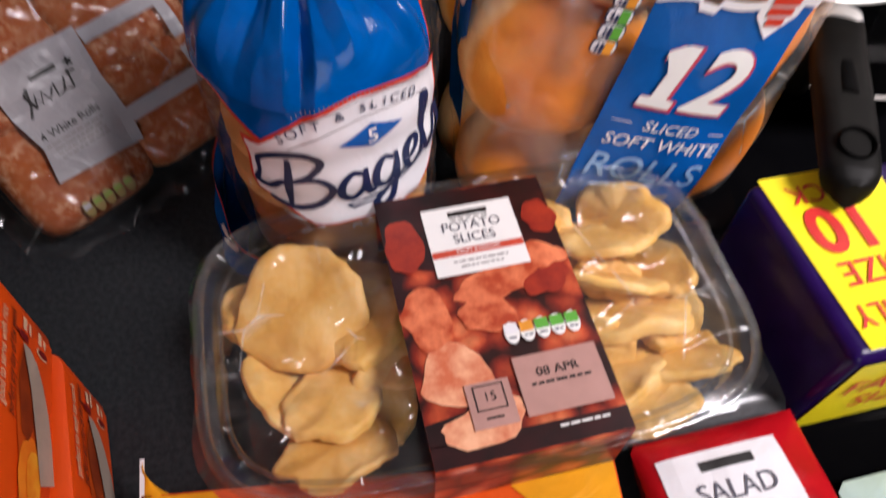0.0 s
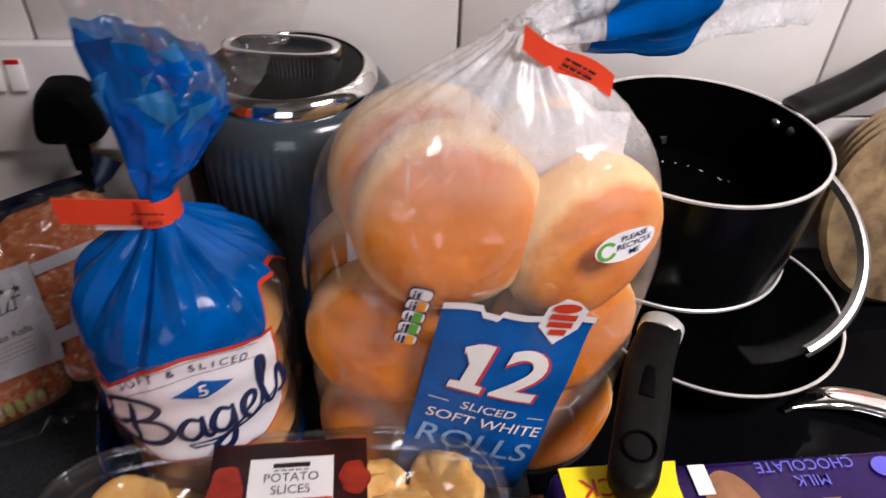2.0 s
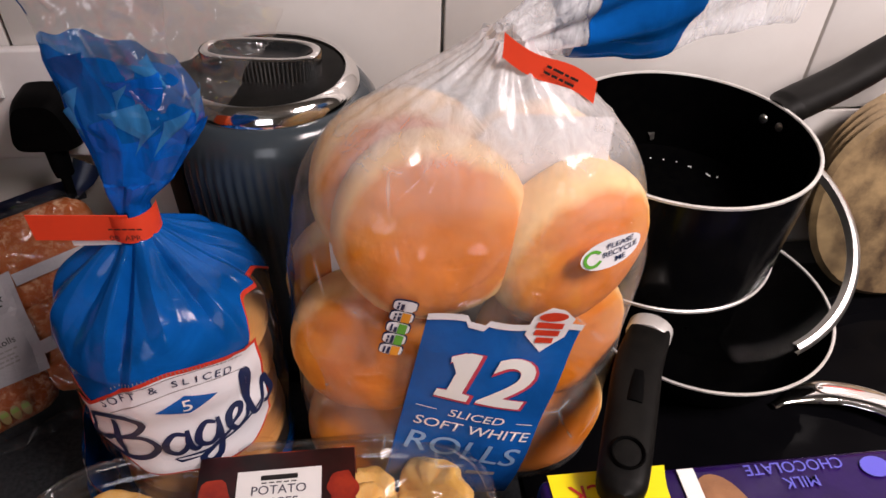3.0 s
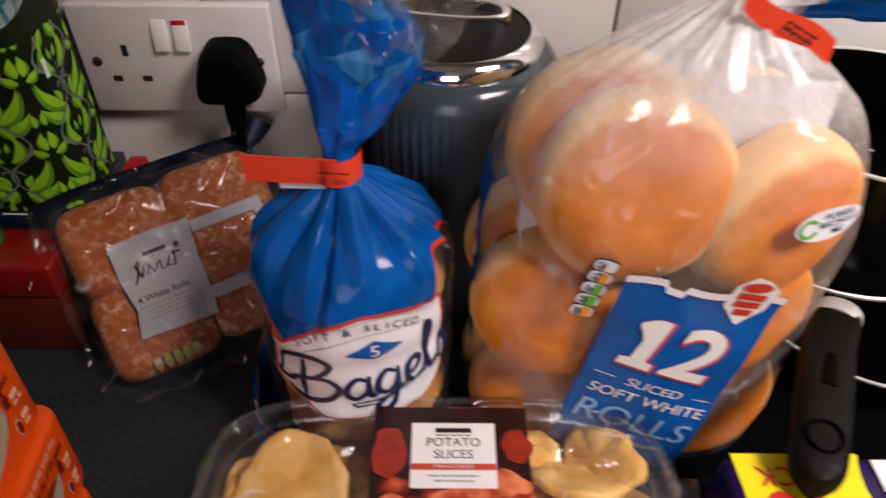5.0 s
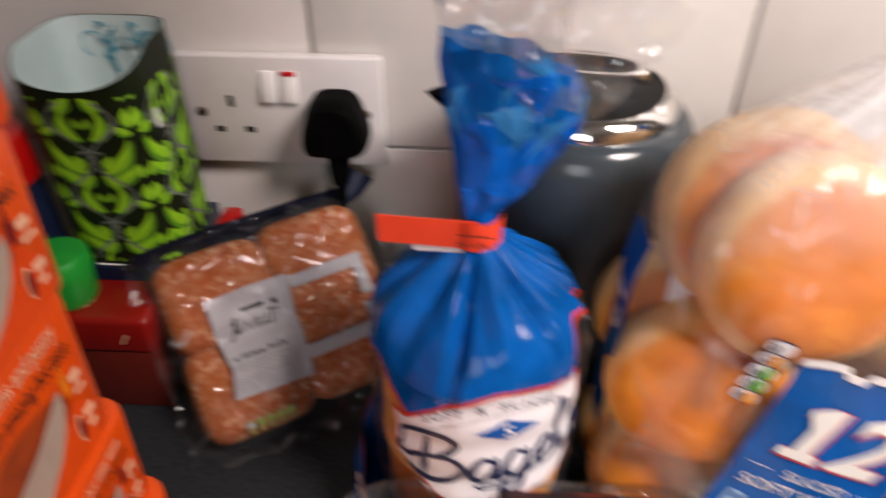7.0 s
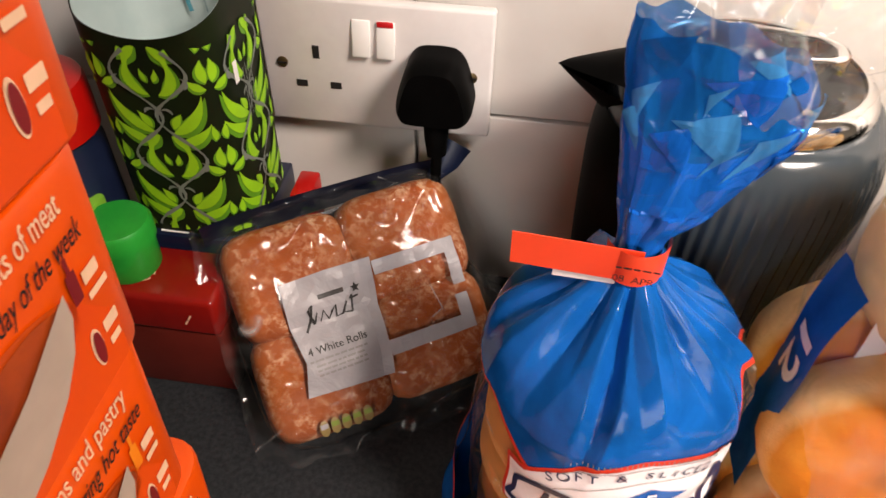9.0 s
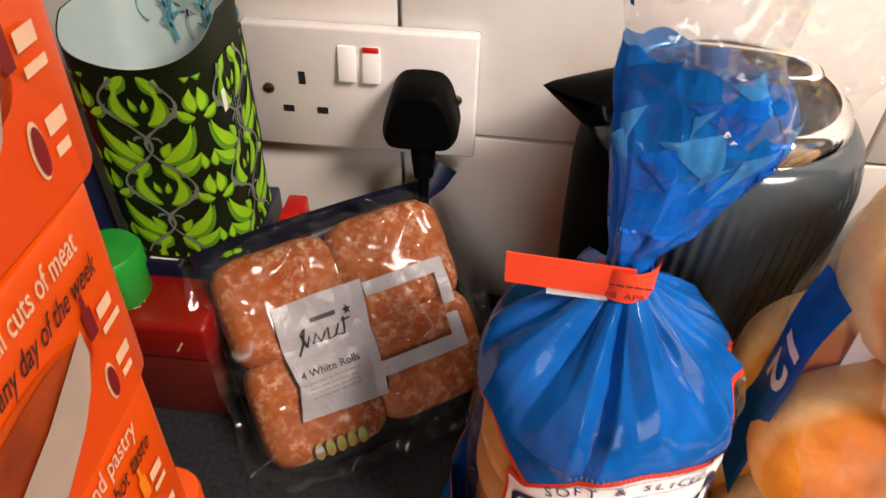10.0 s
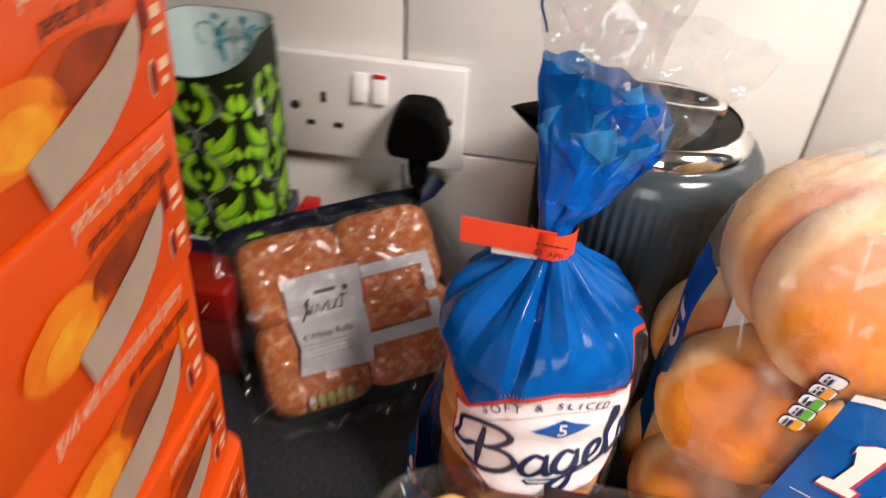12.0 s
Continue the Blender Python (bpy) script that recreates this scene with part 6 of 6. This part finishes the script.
printed("corner_mark", flat_ellipse(0.606, -0.2995, 0.0085, 0.0065, 20), lambda x, y: Vector((x, y, PZ + 0.0012)), M_LILAC, choc)
bm = flat_stroke(arc_pts(0.575, -0.339, 0.014, 10, 200, 14), 0.006)
flat_stroke(arc_pts(0.607, -0.339, 0.012, 20, 190, 14), 0.006, bm)
printed("maker_mark", bm, lambda x, y: Vector((x, y, PZ + 0.0012)), M_WHITE, choc)
bm = scribble(-0.014, 0.014, 0, 0.004, 44)
printed("small_lettering", bm, flip(0.556, -0.3175, 0.0012), M_GOLDINK, choc)
part("price_tag", box(0.4935, 0.503, -0.309, -0.291, PZ + 0.001, PZ + 0.0018), M_WHITE, choc, "small white paper flap", False)

# ---- salad bag and snack bag in front ----


def pillow(x0, x1, y0, y1, z0, z1, seed, power=0.4, wob=0.003, seam=0.78):
    def side(sgn):
        def fn(u, v):
            e = (max(0.0, 1 - abs(2 * u - 1) ** 2.6) * max(0.0, 1 - abs(2 * v - 1) ** 2.6)) ** power
            zm = z0 + seam * (z1 - z0)
            z = zm + e * ((z1 - zm) if sgn > 0 else (z0 - zm))
            z += wob * e * noise.noise(Vector((u * 5, v * 5, seed)))
            return Vector((x0 + (x1 - x0) * u, y0 + (y1 - y0) * v, z))
        return fn
    return side


salad = thing("salad_bag", "red film bag of salad with a white name panel", "salad bag", (0.372, -0.45, WORK))
f = pillow(0.327, 0.412, -0.510, -0.3860, WORK + 0.0006, 0.950, 3)
bm = sheet(f(1), 30, 34)
sheet(f(-1), 30, 34, bm=bm)
bmesh.ops.remove_doubles(bm, verts=bm.verts, dist=1e-5)
part("bag_film", bm, M_SALAD, salad, "glossy red film")


def on_pillow(fn, x0, x1, y0, y1, lift):
    return lambda x, y: fn((x - x0) / (x1 - x0), (y - y0) / (y1 - y0)) + Vector((0, 0, lift))


sp = on_pillow(f(1), 0.327, 0.412, -0.510, -0.3860, 0.0008)
sp2 = on_pillow(f(1), 0.327, 0.412, -0.510, -0.3860, 0.0014)
sl = printed("name_panel", flat_rect(0.334, 0.393, -0.460, -0.3975), sp, M_WHITEF, salad, "white name panel", 0.006)
printed("maker_mark", flat_rect(0.352, 0.378, -0.4070, -0.4025), sp2, M_BLACKINK, sl, longest=0.006)
printed("name_lettering", move(letters("SALAD", 0.0125, 0.0), pose(0.3650, -0.4170, 0)), sp2, M_GREYNAVY, sl, longest=0.006)

snack = thing("snack_bag", "yellow and orange film snack bag lying on the worktop", "snack bag", (0.2, -0.45, WORK))
g = pillow(0.104, 0.322, -0.510, -0.376, WORK + 0.0006, 0.9380, 7, 0.3, 0.001, 0.95)
bm = sheet(g(1), 44, 34)
sheet(g(-1), 44, 34, bm=bm)
bmesh.ops.remove_doubles(bm, verts=bm.verts, dist=1e-5)
part("bag_film", bm, M_OBAG, snack, "orange printed film")
gp = lambda lift: on_pillow(g(1), 0.104, 0.322, -0.510, -0.376, lift)
printed("yellow_flash", flat_poly([(0.105, -0.377), (0.136, -0.377), (0.150, -0.390), (0.128, -0.41), (0.105, -0.42)]), gp(0.0007), M_YBAG, snack, "yellow corner", 0.006)
printed("yellow_flash", flat_poly([(0.262, -0.377), (0.321, -0.377), (0.321, -0.44), (0.300, -0.45), (0.285, -0.40)]), gp(0.0007), M_YBAG, snack, "yellow corner", 0.006)
printed("name_panel", flat_poly([(0.122, -0.400), (0.175, -0.402), (0.180, -0.44), (0.114, -0.44)]), gp(0.0012), M_WHITEF, snack, "white panel", 0.006)
ear = part("bag_corner", sheet(lambda u, v: Vector((0.1045 + 0.036 * u * (1 - v), -0.3765 + 0.036 * v * (1 - 0.25 * u), 0.9352 + 0.002 * math.sin(4 * u) * v)), 10, 10), M_YBAG, snack, "yellow sealed corner")
part("white_seam", sheet(lambda u, v: Vector((0.1030 + 0.0022 * u, -0.3765 + 0.037 * v, 0.9358)), 1, 8), M_WHITEF, ear)
pl = printed("corner_panel", flat_rect(0.205, 0.240, -0.43, -0.3925), gp(0.0010), M_FILM_RED, snack, longest=0.006)
printed("perfect_lettering", move(letters("PERFECT", 0.0062, 0.002), pose(0.2225, -0.4010, 0)), gp(0.0016), M_CREAM, pl, longest=0.006)
# the bag lies slightly turned
turn_bag = pose(0.104, -0.3570, 0, 0, 0, -8) @ pose(-0.104, 0.376, 0)
for o in list(snack.children_recursive):
    if o.parent == snack and o != ear:
        o.matrix_world = turn_bag @ o.matrix_world

pale = thing("pale_packet", "pale mint film packet lying on the front of the hob", "food packet", (0.49, -0.47, WORK + 0.005))
pk = pillow(0.4300, 0.560, -0.530, -0.4200, WORK + 0.0052, 0.9185, 21, 0.3, 0.002, 0.6)
bm = sheet(pk(1), 26, 26)
sheet(pk(-1), 26, 26, bm=bm)
bmesh.ops.remove_doubles(bm, verts=bm.verts, dist=1e-5)
part("packet_film", bm, M_MINT, pale, "crinkled pale mint film")

# a silvery pillow stands in for the film corner of a second tray
silver = thing("silver_packet", "grey silvery film corner of another tray under the potato tray", "food packet", (0.36, -0.33, WORK))
sv = pillow(0.325, 0.428, -0.3835, -0.262, WORK + 0.0006, 0.9378, 11, 0.3, 0.001, 0.7)
bm = sheet(sv(1), 26, 26)
sheet(sv(-1), 26, 26, bm=bm)
bmesh.ops.remove_doubles(bm, verts=bm.verts, dist=1e-5)
part("packet_film", bm, M_SILVER, silver, "crinkled silvery film")

# ---- stack of orange ready-meal cartons ----
LEVELS = [(0.9003, 0.960, 0.074, -0.285, 7.0), (0.9603, 1.0180, 0.0715, -0.274, 4.0), (1.0183, 1.0760, 0.0690, -0.276, 1.0), (1.0763, 1.1480, 0.0710, -0.284, -1.0), (1.1483, 1.2110, 0.0750, -0.282, 1.2), (1.2113, 1.274, 0.0795, -0.278, -0.8)]
TXT = ["perfect so easy to cook", "good to serve with rice", "a strong but tasty taste", "good with mushrooms and pastry", "perfect for all cuts of meat", "perfect for all cuts of meat"]
for i, (z0, z1, xr, yb, tw) in enumerate(LEVELS):
    ct = thing("meal_carton", "orange printed card ready-meal carton in a tall stack", "food carton", (xr - 0.07, yb - 0.09, z0), group="stack of orange cartons")
    h = z1 - z0
    b = box(-0.070, 0.070, -0.095, 0.095, 0, h, 0.0)
    vert = [e for e in b.edges if abs(e.verts[0].co.z - e.verts[1].co.z) > 0.01]
    bmesh.ops.bevel(b, geom=vert, offset=0.012, segments=5, affect="EDGES", profile=0.5)
    edge = [e for e in b.edges if len(e.link_faces) == 2 and e.calc_face_angle() > 1.0]
    bmesh.ops.bevel(b, geom=edge, offset=0.0025, segments=2, affect="EDGES", profile=0.5)
    for v in b.verts:
        v.co.x += 0.003 * (v.co.z / h - 0.5) * (1 if v.co.x > 0 else -1)
    spin = pose(xr, yb, 0, 0, 0, tw) @ pose(-0.070, -0.095, z0)
    part("carton", move(b, spin), M_ORANGE, ct, "orange card")

    def face(lift, h=h, spin=spin):
        # x runs away from the camera along the side, y upwards
        return lambda x, y: spin @ Vector((0.070 + 0.003 * (y / h - 0.5) + lift, -0.0895 + x, y))
    p0, p1 = face(0.0006), face(0.0010)
    p2, p3 = face(0.0014), face(0.0018)
    printed("lower_band", flat_poly([(0.105, h * 0.04), (0.171, h * 0.04), (0.171, h * 0.30), (0.158, h * 0.55), (0.150, h * 0.36), (0.125, h * 0.12)]), p0, M_ORANGERED, ct, "orange-red lower corner")
    printed("roast_glow", flat_ellipse(0.130, h * 0.48, 0.030, h * 0.19, 34, 0.0, 0.12, i), p0, M_ROASTOUT, ct)
    printed("roast_picture", flat_ellipse(0.136, h * 0.50, 0.021, h * 0.14, 34, 0.0, 0.22, i), p1, M_MEAT, ct, "printed brown roast")
    printed("glow_picture", flat_ellipse(0.098, h * 0.44, 0.020, h * 0.19, 28, 0.0, 0.2, i + 9), p1, M_FLAME, ct)
    printed("glow_core", flat_ellipse(0.100, h * 0.40, 0.012, h * 0.12, 24, 0.0, 0.25, i + 19), p2, M_GLOWIN, ct)
    tip = [(0.100, h * 0.30), (0.118, h * 0.37), (0.138, h * 0.47), (0.1565, h * 0.62), (0.1565, h * 0.50), (0.153, h * 0.38), (0.146, h * 0.27), (0.134, h * 0.16), (0.120, h * 0.09), (0.104, h * 0.05)]
    printed("blade_picture", flat_poly(tip), p3, M_KNIFE, ct, "printed grey blade")
    printed("title_lettering", letters(TXT[i], h * 0.145, 0.008, wide=0.55, align="RIGHT"), (lambda x, y, q=p1, hh=h: q(0.166 + x, hh * 0.90 + y)), M_CREAM, ct)
    printed("script_lettering", letters("perfect any day of the week" if i != 3 else "an amazing hot taste", h * 0.135, 0.004, 0.35, wide=0.55, align="RIGHT"), (lambda x, y, q=p1, hh=h: q(0.169 + x, hh * 0.75 + y)), M_BLACKINK, ct)
    bm = flat_rect(0.1595, 0.1630, h * 0.50, h * 0.64)
    flat_rect(0.1606, 0.1619, h * 0.64, h * 0.71, bm)
    printed("bottle_icon", bm, p1, M_DKRED if i != 3 else M_FLAME, ct, "small bottle icon")
    printed("drop_outline", flat_ellipse(0.1610, h * 0.25, 0.0022, h * 0.10, 22), p1, M_CREAM, ct)
    printed("drop_icon", flat_ellipse(0.1610, h * 0.25, 0.0017, h * 0.085, 22), p2, M_DKRED, ct, "dark red drop icon")
    bm = scribble(0.1645, 0.1705, h * 0.56, h * 0.06, 60 + i)
    scribble(0.1645, 0.1720, h * 0.47, h * 0.035, 70 + i, bm)
    scribble(0.1650, 0.1710, h * 0.29, h * 0.06, 80 + i, bm)
    scribble(0.1655, 0.1700, h * 0.20, h * 0.04, 90 + i, bm)
    printed("icon_lettering", bm, p1, M_CREAM, ct)

# ---- things at the back behind the cartons ----
navy = thing("navy_tea_box", "dark navy tea box under the green carton", "tea box", (-0.04, -0.06, WORK))
part("carton", box(-0.076, 0.008, -0.0955, -0.008, WORK + 0.0004, 0.9945, 0.0015), M_NAVYCARD, navy)
part("lettering_bar", box(-0.052, -0.034, -0.0925, -0.0895, 0.9946, 0.9951), M_WHITE, navy, smooth=False)

tea = thing("tea_carton", "dark green tea carton with lime leaf print, open at the top", "tea carton", (-0.03, -0.055, 0.9948))
def tea_at(u):
    """The rounded outline, from the front's far corner along the front and round the side."""
    a = 2 * math.pi * u - 0.75 * math.pi
    c, s = math.cos(a), math.sin(a)
    sq = (abs(c) ** 4.2 + abs(s) ** 4.2) ** (-1 / 4.2)
    return Vector((-0.0315 + 0.0400 * sq * c, -0.0515 + 0.0400 * sq * s, 0))


def tea_top(u):
    """The curved cut of the front."""
    if u < 0.25:
        t = 8 * u - 1
        return 1.1350 - 0.0085 * (1 - t * t)
    return 1.135 + 0.011 * min(1.0, (u - 0.25) / 0.10, (1 - u) / 0.06)


part("carton_wall", sheet(lambda u, v: tea_at(u) + Vector((0, 0, 0.9948 + (tea_top(u) - 0.9948) * v)), 110, 8, wrap=True), M_TEA, tea)
mid = Vector((-0.0315, -0.0515, 0))
part("carton_lining", sheet(lambda u, v: mid + (tea_at(u) - mid) * 0.985 + Vector((0, 0, 1.02 + (tea_top(u) - 1.0203) * v)), 110, 6, wrap=True), M_TEAIN, tea, "pale blue lining with teal flowers")


TEA_LINE = [tea_at(k / 200) for k in range(130)]


def tea_front(x, z, lift=0.0006):
    """x: metres along the front and round onto the side."""
    d = x
    for va, vb in zip(TEA_LINE, TEA_LINE[1:]):
        ln = (vb - va).length
        if d <= ln or vb is TEA_LINE[-1]:
            p = va.lerp(vb, d / ln)
            nrm = Vector(((vb - va).y, -(vb - va).x, 0)).normalized()
            return p + nrm * lift + Vector((0, 0, z))
        d -= ln


def leaf(bm, x, y, ln, w, turn, bend):
    n = 10
    pts, ws = [], []
    for k in range(n + 1):
        t = k / n
        a = turn + bend * t
        if k == 0:
            px, py = x, y
        else:
            px, py = px + ln / n * math.cos(a), py + ln / n * math.sin(a)
        pts.append((px, py))
        ws.append(w * math.sin(math.pi * min(0.99, t ** 0.8 * 0.96 + 0.03)) ** 1.25 + 0.0002)
    flat_stroke(pts, ws, bm)


# two-toned leaves in mirrored pairs between grey vines
lime, green, vine = bmesh.new(), bmesh.new(), bmesh.new()
PW, PH = 0.0620, 0.0540
AX = 0.0375
for row in range(-1, 3):
    for col in range(-1, 3):
        cx, cz = AX + PW * col, 1.1060 - PH * row
        for s in (-1, 1):
            def L(b, dx, dy, ln, w, tn, bd):
                leaf(b, cx + s * dx, cz + dy, ln, w, tn if s > 0 else math.pi - tn, bd * s)

            def both(*q):
                q = (*q[:3], q[3] * 1.3, *q[4:])
                L(green, *q)
                L(lime, q[0] + 0.0004, q[1] + 0.0011, q[2] * 0.97, q[3] * 0.62, q[4] + 0.05, q[5])
            # a lyre of two leaves, with a pair that droops above it
            both(0.0025, -0.0120, 0.0270, 0.0072, 0.10, 2.1)
            both(0.0030, 0.0160, 0.0150, 0.0062, -0.55, -0.7)
            both(0.0015, -0.0040, 0.0080, 0.0034, 0.9, 0.6)
            # a wide pair of horns with a second pair under it and sprigs inside
            both(0.0045, -0.0365, 0.0350, 0.0080, 0.25, 1.05)
            both(0.0060, -0.0430, 0.0270, 0.0070, 0.0, 0.95)
            both(0.0060, -0.0330, 0.0120, 0.0056, 1.15, -0.3)
            both(0.0105, -0.0325, 0.0085, 0.0042, 0.55, 0.5)
            # upright sprigs half way to the next axis
            both(0.0290, -0.0040, 0.0140, 0.0060, 1.95, -0.7)
            both(0.0285, -0.0080, 0.0120, 0.0052, 3.0, -0.9)
            both(0.0275, 0.0140, 0.0100, 0.0040, 1.3, 0.5)
            # grey vines that cross on the axis, with curling tips
            pts = [(cx + s * (0.0095 + 0.0112 * math.cos(2 * math.pi * (k / 18) + 0.25)), cz - PH * k / 18) for k in range(19)]
            flat_stroke(pts, [0.0018 + 0.0007 * math.sin(k * 1.1) for k in range(19)], vine)
            L(vine, 0.0180, -0.0060, 0.0085, 0.0016, 0.3, 2.6)
            L(vine, 0.0080, -0.0225, 0.0080, 0.0016, 1.6, 2.2)
            for k in range(3):
                flat_ellipse(cx + s * (0.0125 + 0.0016 * (k % 2)), cz - 0.0020 - 0.0018 * k, 0.0006, 0.0006, 8, bm=lime)
for b, mt, nm in ((vine, M_VINE, "vine_print"), (green, M_LEAF2, "leaf_print"), (lime, M_LEAF, "lime_leaf_print")):
    lift = {"vine_print": 0.0013, "leaf_print": 0.0005, "lime_leaf_print": 0.0009}[nm]
    for v in list(b.verts):
        if v.co.y > 1.1235 or v.co.y < 0.998 or v.co.x < 0.0010 or v.co.x > 0.131:
            b.verts.remove(v)
    for v in b.verts:
        v.co = tea_front(v.co.x, v.co.y, lift)
    part(nm, b, mt, tea, smooth=False)
bm = scribble(-0.010, 0.004, 0, 0.0042, 12)
bm = move(bm, pose(0, 0, 0, 0, 0, 90))
printed("maker_mark", bm, lambda x, y: tea_front(0.087 + x, 1.104 + y, 0.0015), M_WHITE, tea, longest=0.006)
bm = bmesh.new()
for k in range(4):
    scribble(-0.020, 0.012, -0.0035 * k, 0.0008, 50 + k, bm)
printed("fine_lettering", move(bm, pose(0, 0, 0, 0, 0, 90)), lambda x, y: tea_front(0.095 + x, 1.088 + y, 0.0015), M_VINE, tea, longest=0.006)
teal, pale = bmesh.new(), bmesh.new()
for cx, sg in ((0.016, 1), (0.060, -1)):
    flat_stroke(arc_pts(cx, 0.0, 0.009, -60, 250, 18), [0.0012] * 19, teal)
    flat_stroke([(cx + sg * 0.012, -0.02), (cx + sg * 0.010, -0.008), (cx + sg * 0.013, 0.006), (cx + sg * 0.018, 0.014)], [0.003, 0.0026, 0.002, 0.001], teal)
    for k in range(5):
        leaf(teal, cx + sg * 0.011, -0.012 + 0.006 * k, 0.008, 0.0028, 0.9 if k % 2 else 2.3, 0.6 * (-1) ** k)
flat_poly([(0.038 + (0.0085 if k % 2 == 0 else 0.0034) * math.sin(k * math.pi / 6), 0.002 + (0.0085 if k % 2 == 0 else 0.0034) * math.cos(k * math.pi / 6)) for k in range(12)], pale)
flat_stroke([(0.038, -0.02), (0.037, -0.01), (0.038, 0)], 0.0012, pale)
inner = lambda lift: (lambda x, y: Vector((-0.0660 + x, -0.0135 - lift, 1.126 + y)))
for b in (teal, pale):
    for v in list(b.verts):
        if v.co.y > 0.0195:
            b.verts.remove(v)
printed("flower_print", pale, inner(0.0005), M_TEALPALE, tea)
printed("flower_print", teal, inner(0.0009), M_TEAL, tea, "teal scrolling flowers")

redbox = thing("red_food_box", "dark red film-wrapped box standing on the worktop", "food box", (-0.04, -0.12, WORK))
part("carton", box(-0.0755, -0.0010, -0.1405, -0.0975, WORK + 0.0004, 0.957, 0.002), M_REDCARD2, redbox, "dull brownish red card")
bm = box(-0.0760, -0.0005, -0.1420, -0.0975, 0.957, 0.9875, 0.004, 3)
part("wrapped_top", bm, M_REDCARD, redbox, "glossy red film over the top")
bm = flat_stroke(arc_pts(-0.050, -0.124, 0.006, 0, 330, 16), 0.0008)
printed("ring_mark", bm, lambda x, y: Vector((x, y, 0.9879)), M_CREAM, redbox)
bm = scribble(-0.006, 0.004, 0.0, 0.0012, 5)
printed("fine_lettering", move(bm, pose(0, 0, 0, 0, 0, 60)), lambda x, y: Vector((-0.018 + x, -0.1425, 0.972 + y)), M_CREAM, redbox)

solid("lime_carton", box(-0.125, -0.0765, -0.1420, -0.0985, WORK + 0.0004, 1.0270, 0.002), M_LIMECARD, "lime green carton standing behind the orange stack", "food carton")
solid("green_tub", lathe([(0.017, 0.9879), (0.0185, 0.990), (0.0190, 1.010), (0.0205, 1.0112), (0.0205, 1.0215), (0.0185, 1.0245), (0.002, 1.0250)], 36, (-0.0610, -0.1185)), M_GREENP, "bright green plastic lidded tub on top of the red box", "tub")
red_jar = thing("red_lidded_jar", "jar with a red screw lid behind the cartons", "jar", (-0.108, -0.088, WORK))
part("jar_body", lathe([(0.030, WORK + 0.0004), (0.034, WORK + 0.008), (0.034, 1.05), (0.030, 1.058), (0.03, 1.062)], 40, (-0.112, -0.088)), M_NAVYCARD, red_jar)
part("screw_lid", lathe([(0.0325, 1.060), (0.0350, 1.0615), (0.0350, 1.089), (0.0335, 1.0925), (0.030, 1.0935), (0.002, 1.0935)], 44, (-0.112, -0.088)), M_REDCAP, red_jar, "red plastic screw lid")
solid("red_packet", box(0.019, 0.033, -0.050, -0.022, WORK + 0.0004, 1.0, 0.002), M_REDCAP, "small red packet tucked beside the green carton", "packet")

# ---- pack at the far side of the hob ----
bp = thing("flatbread_pack", "clear pack of flatbreads with a red label beyond the pans", "bread pack", (0.78, -0.055, WORK))
M_FLAT = speckled("baked_flatbread", rgb("3a2a18"), rgb("8c7450"), 28, 0.6, 0.4)
for k in range(4):
    b = part("flatbread", lathe([(0.002, -0.004), (0.082, -0.0045), (0.086, 0), (0.082, 0.0045), (0.002, 0.005)], 40), M_FLAT, bp)
    b.matrix_world = pose(0.778 + 0.004 * k, -0.070 + 0.0095 * k, 0.9045 + 0.090, 74, 0, 0)
lb = part("red_label", box(-0.02, 0.05, -0.03, 0.012, 0, 0.001), M_FILM_RED, bp, "red label", False)
lb.matrix_world = pose(0.775, -0.0640, 1.055, 74, 0, 0)
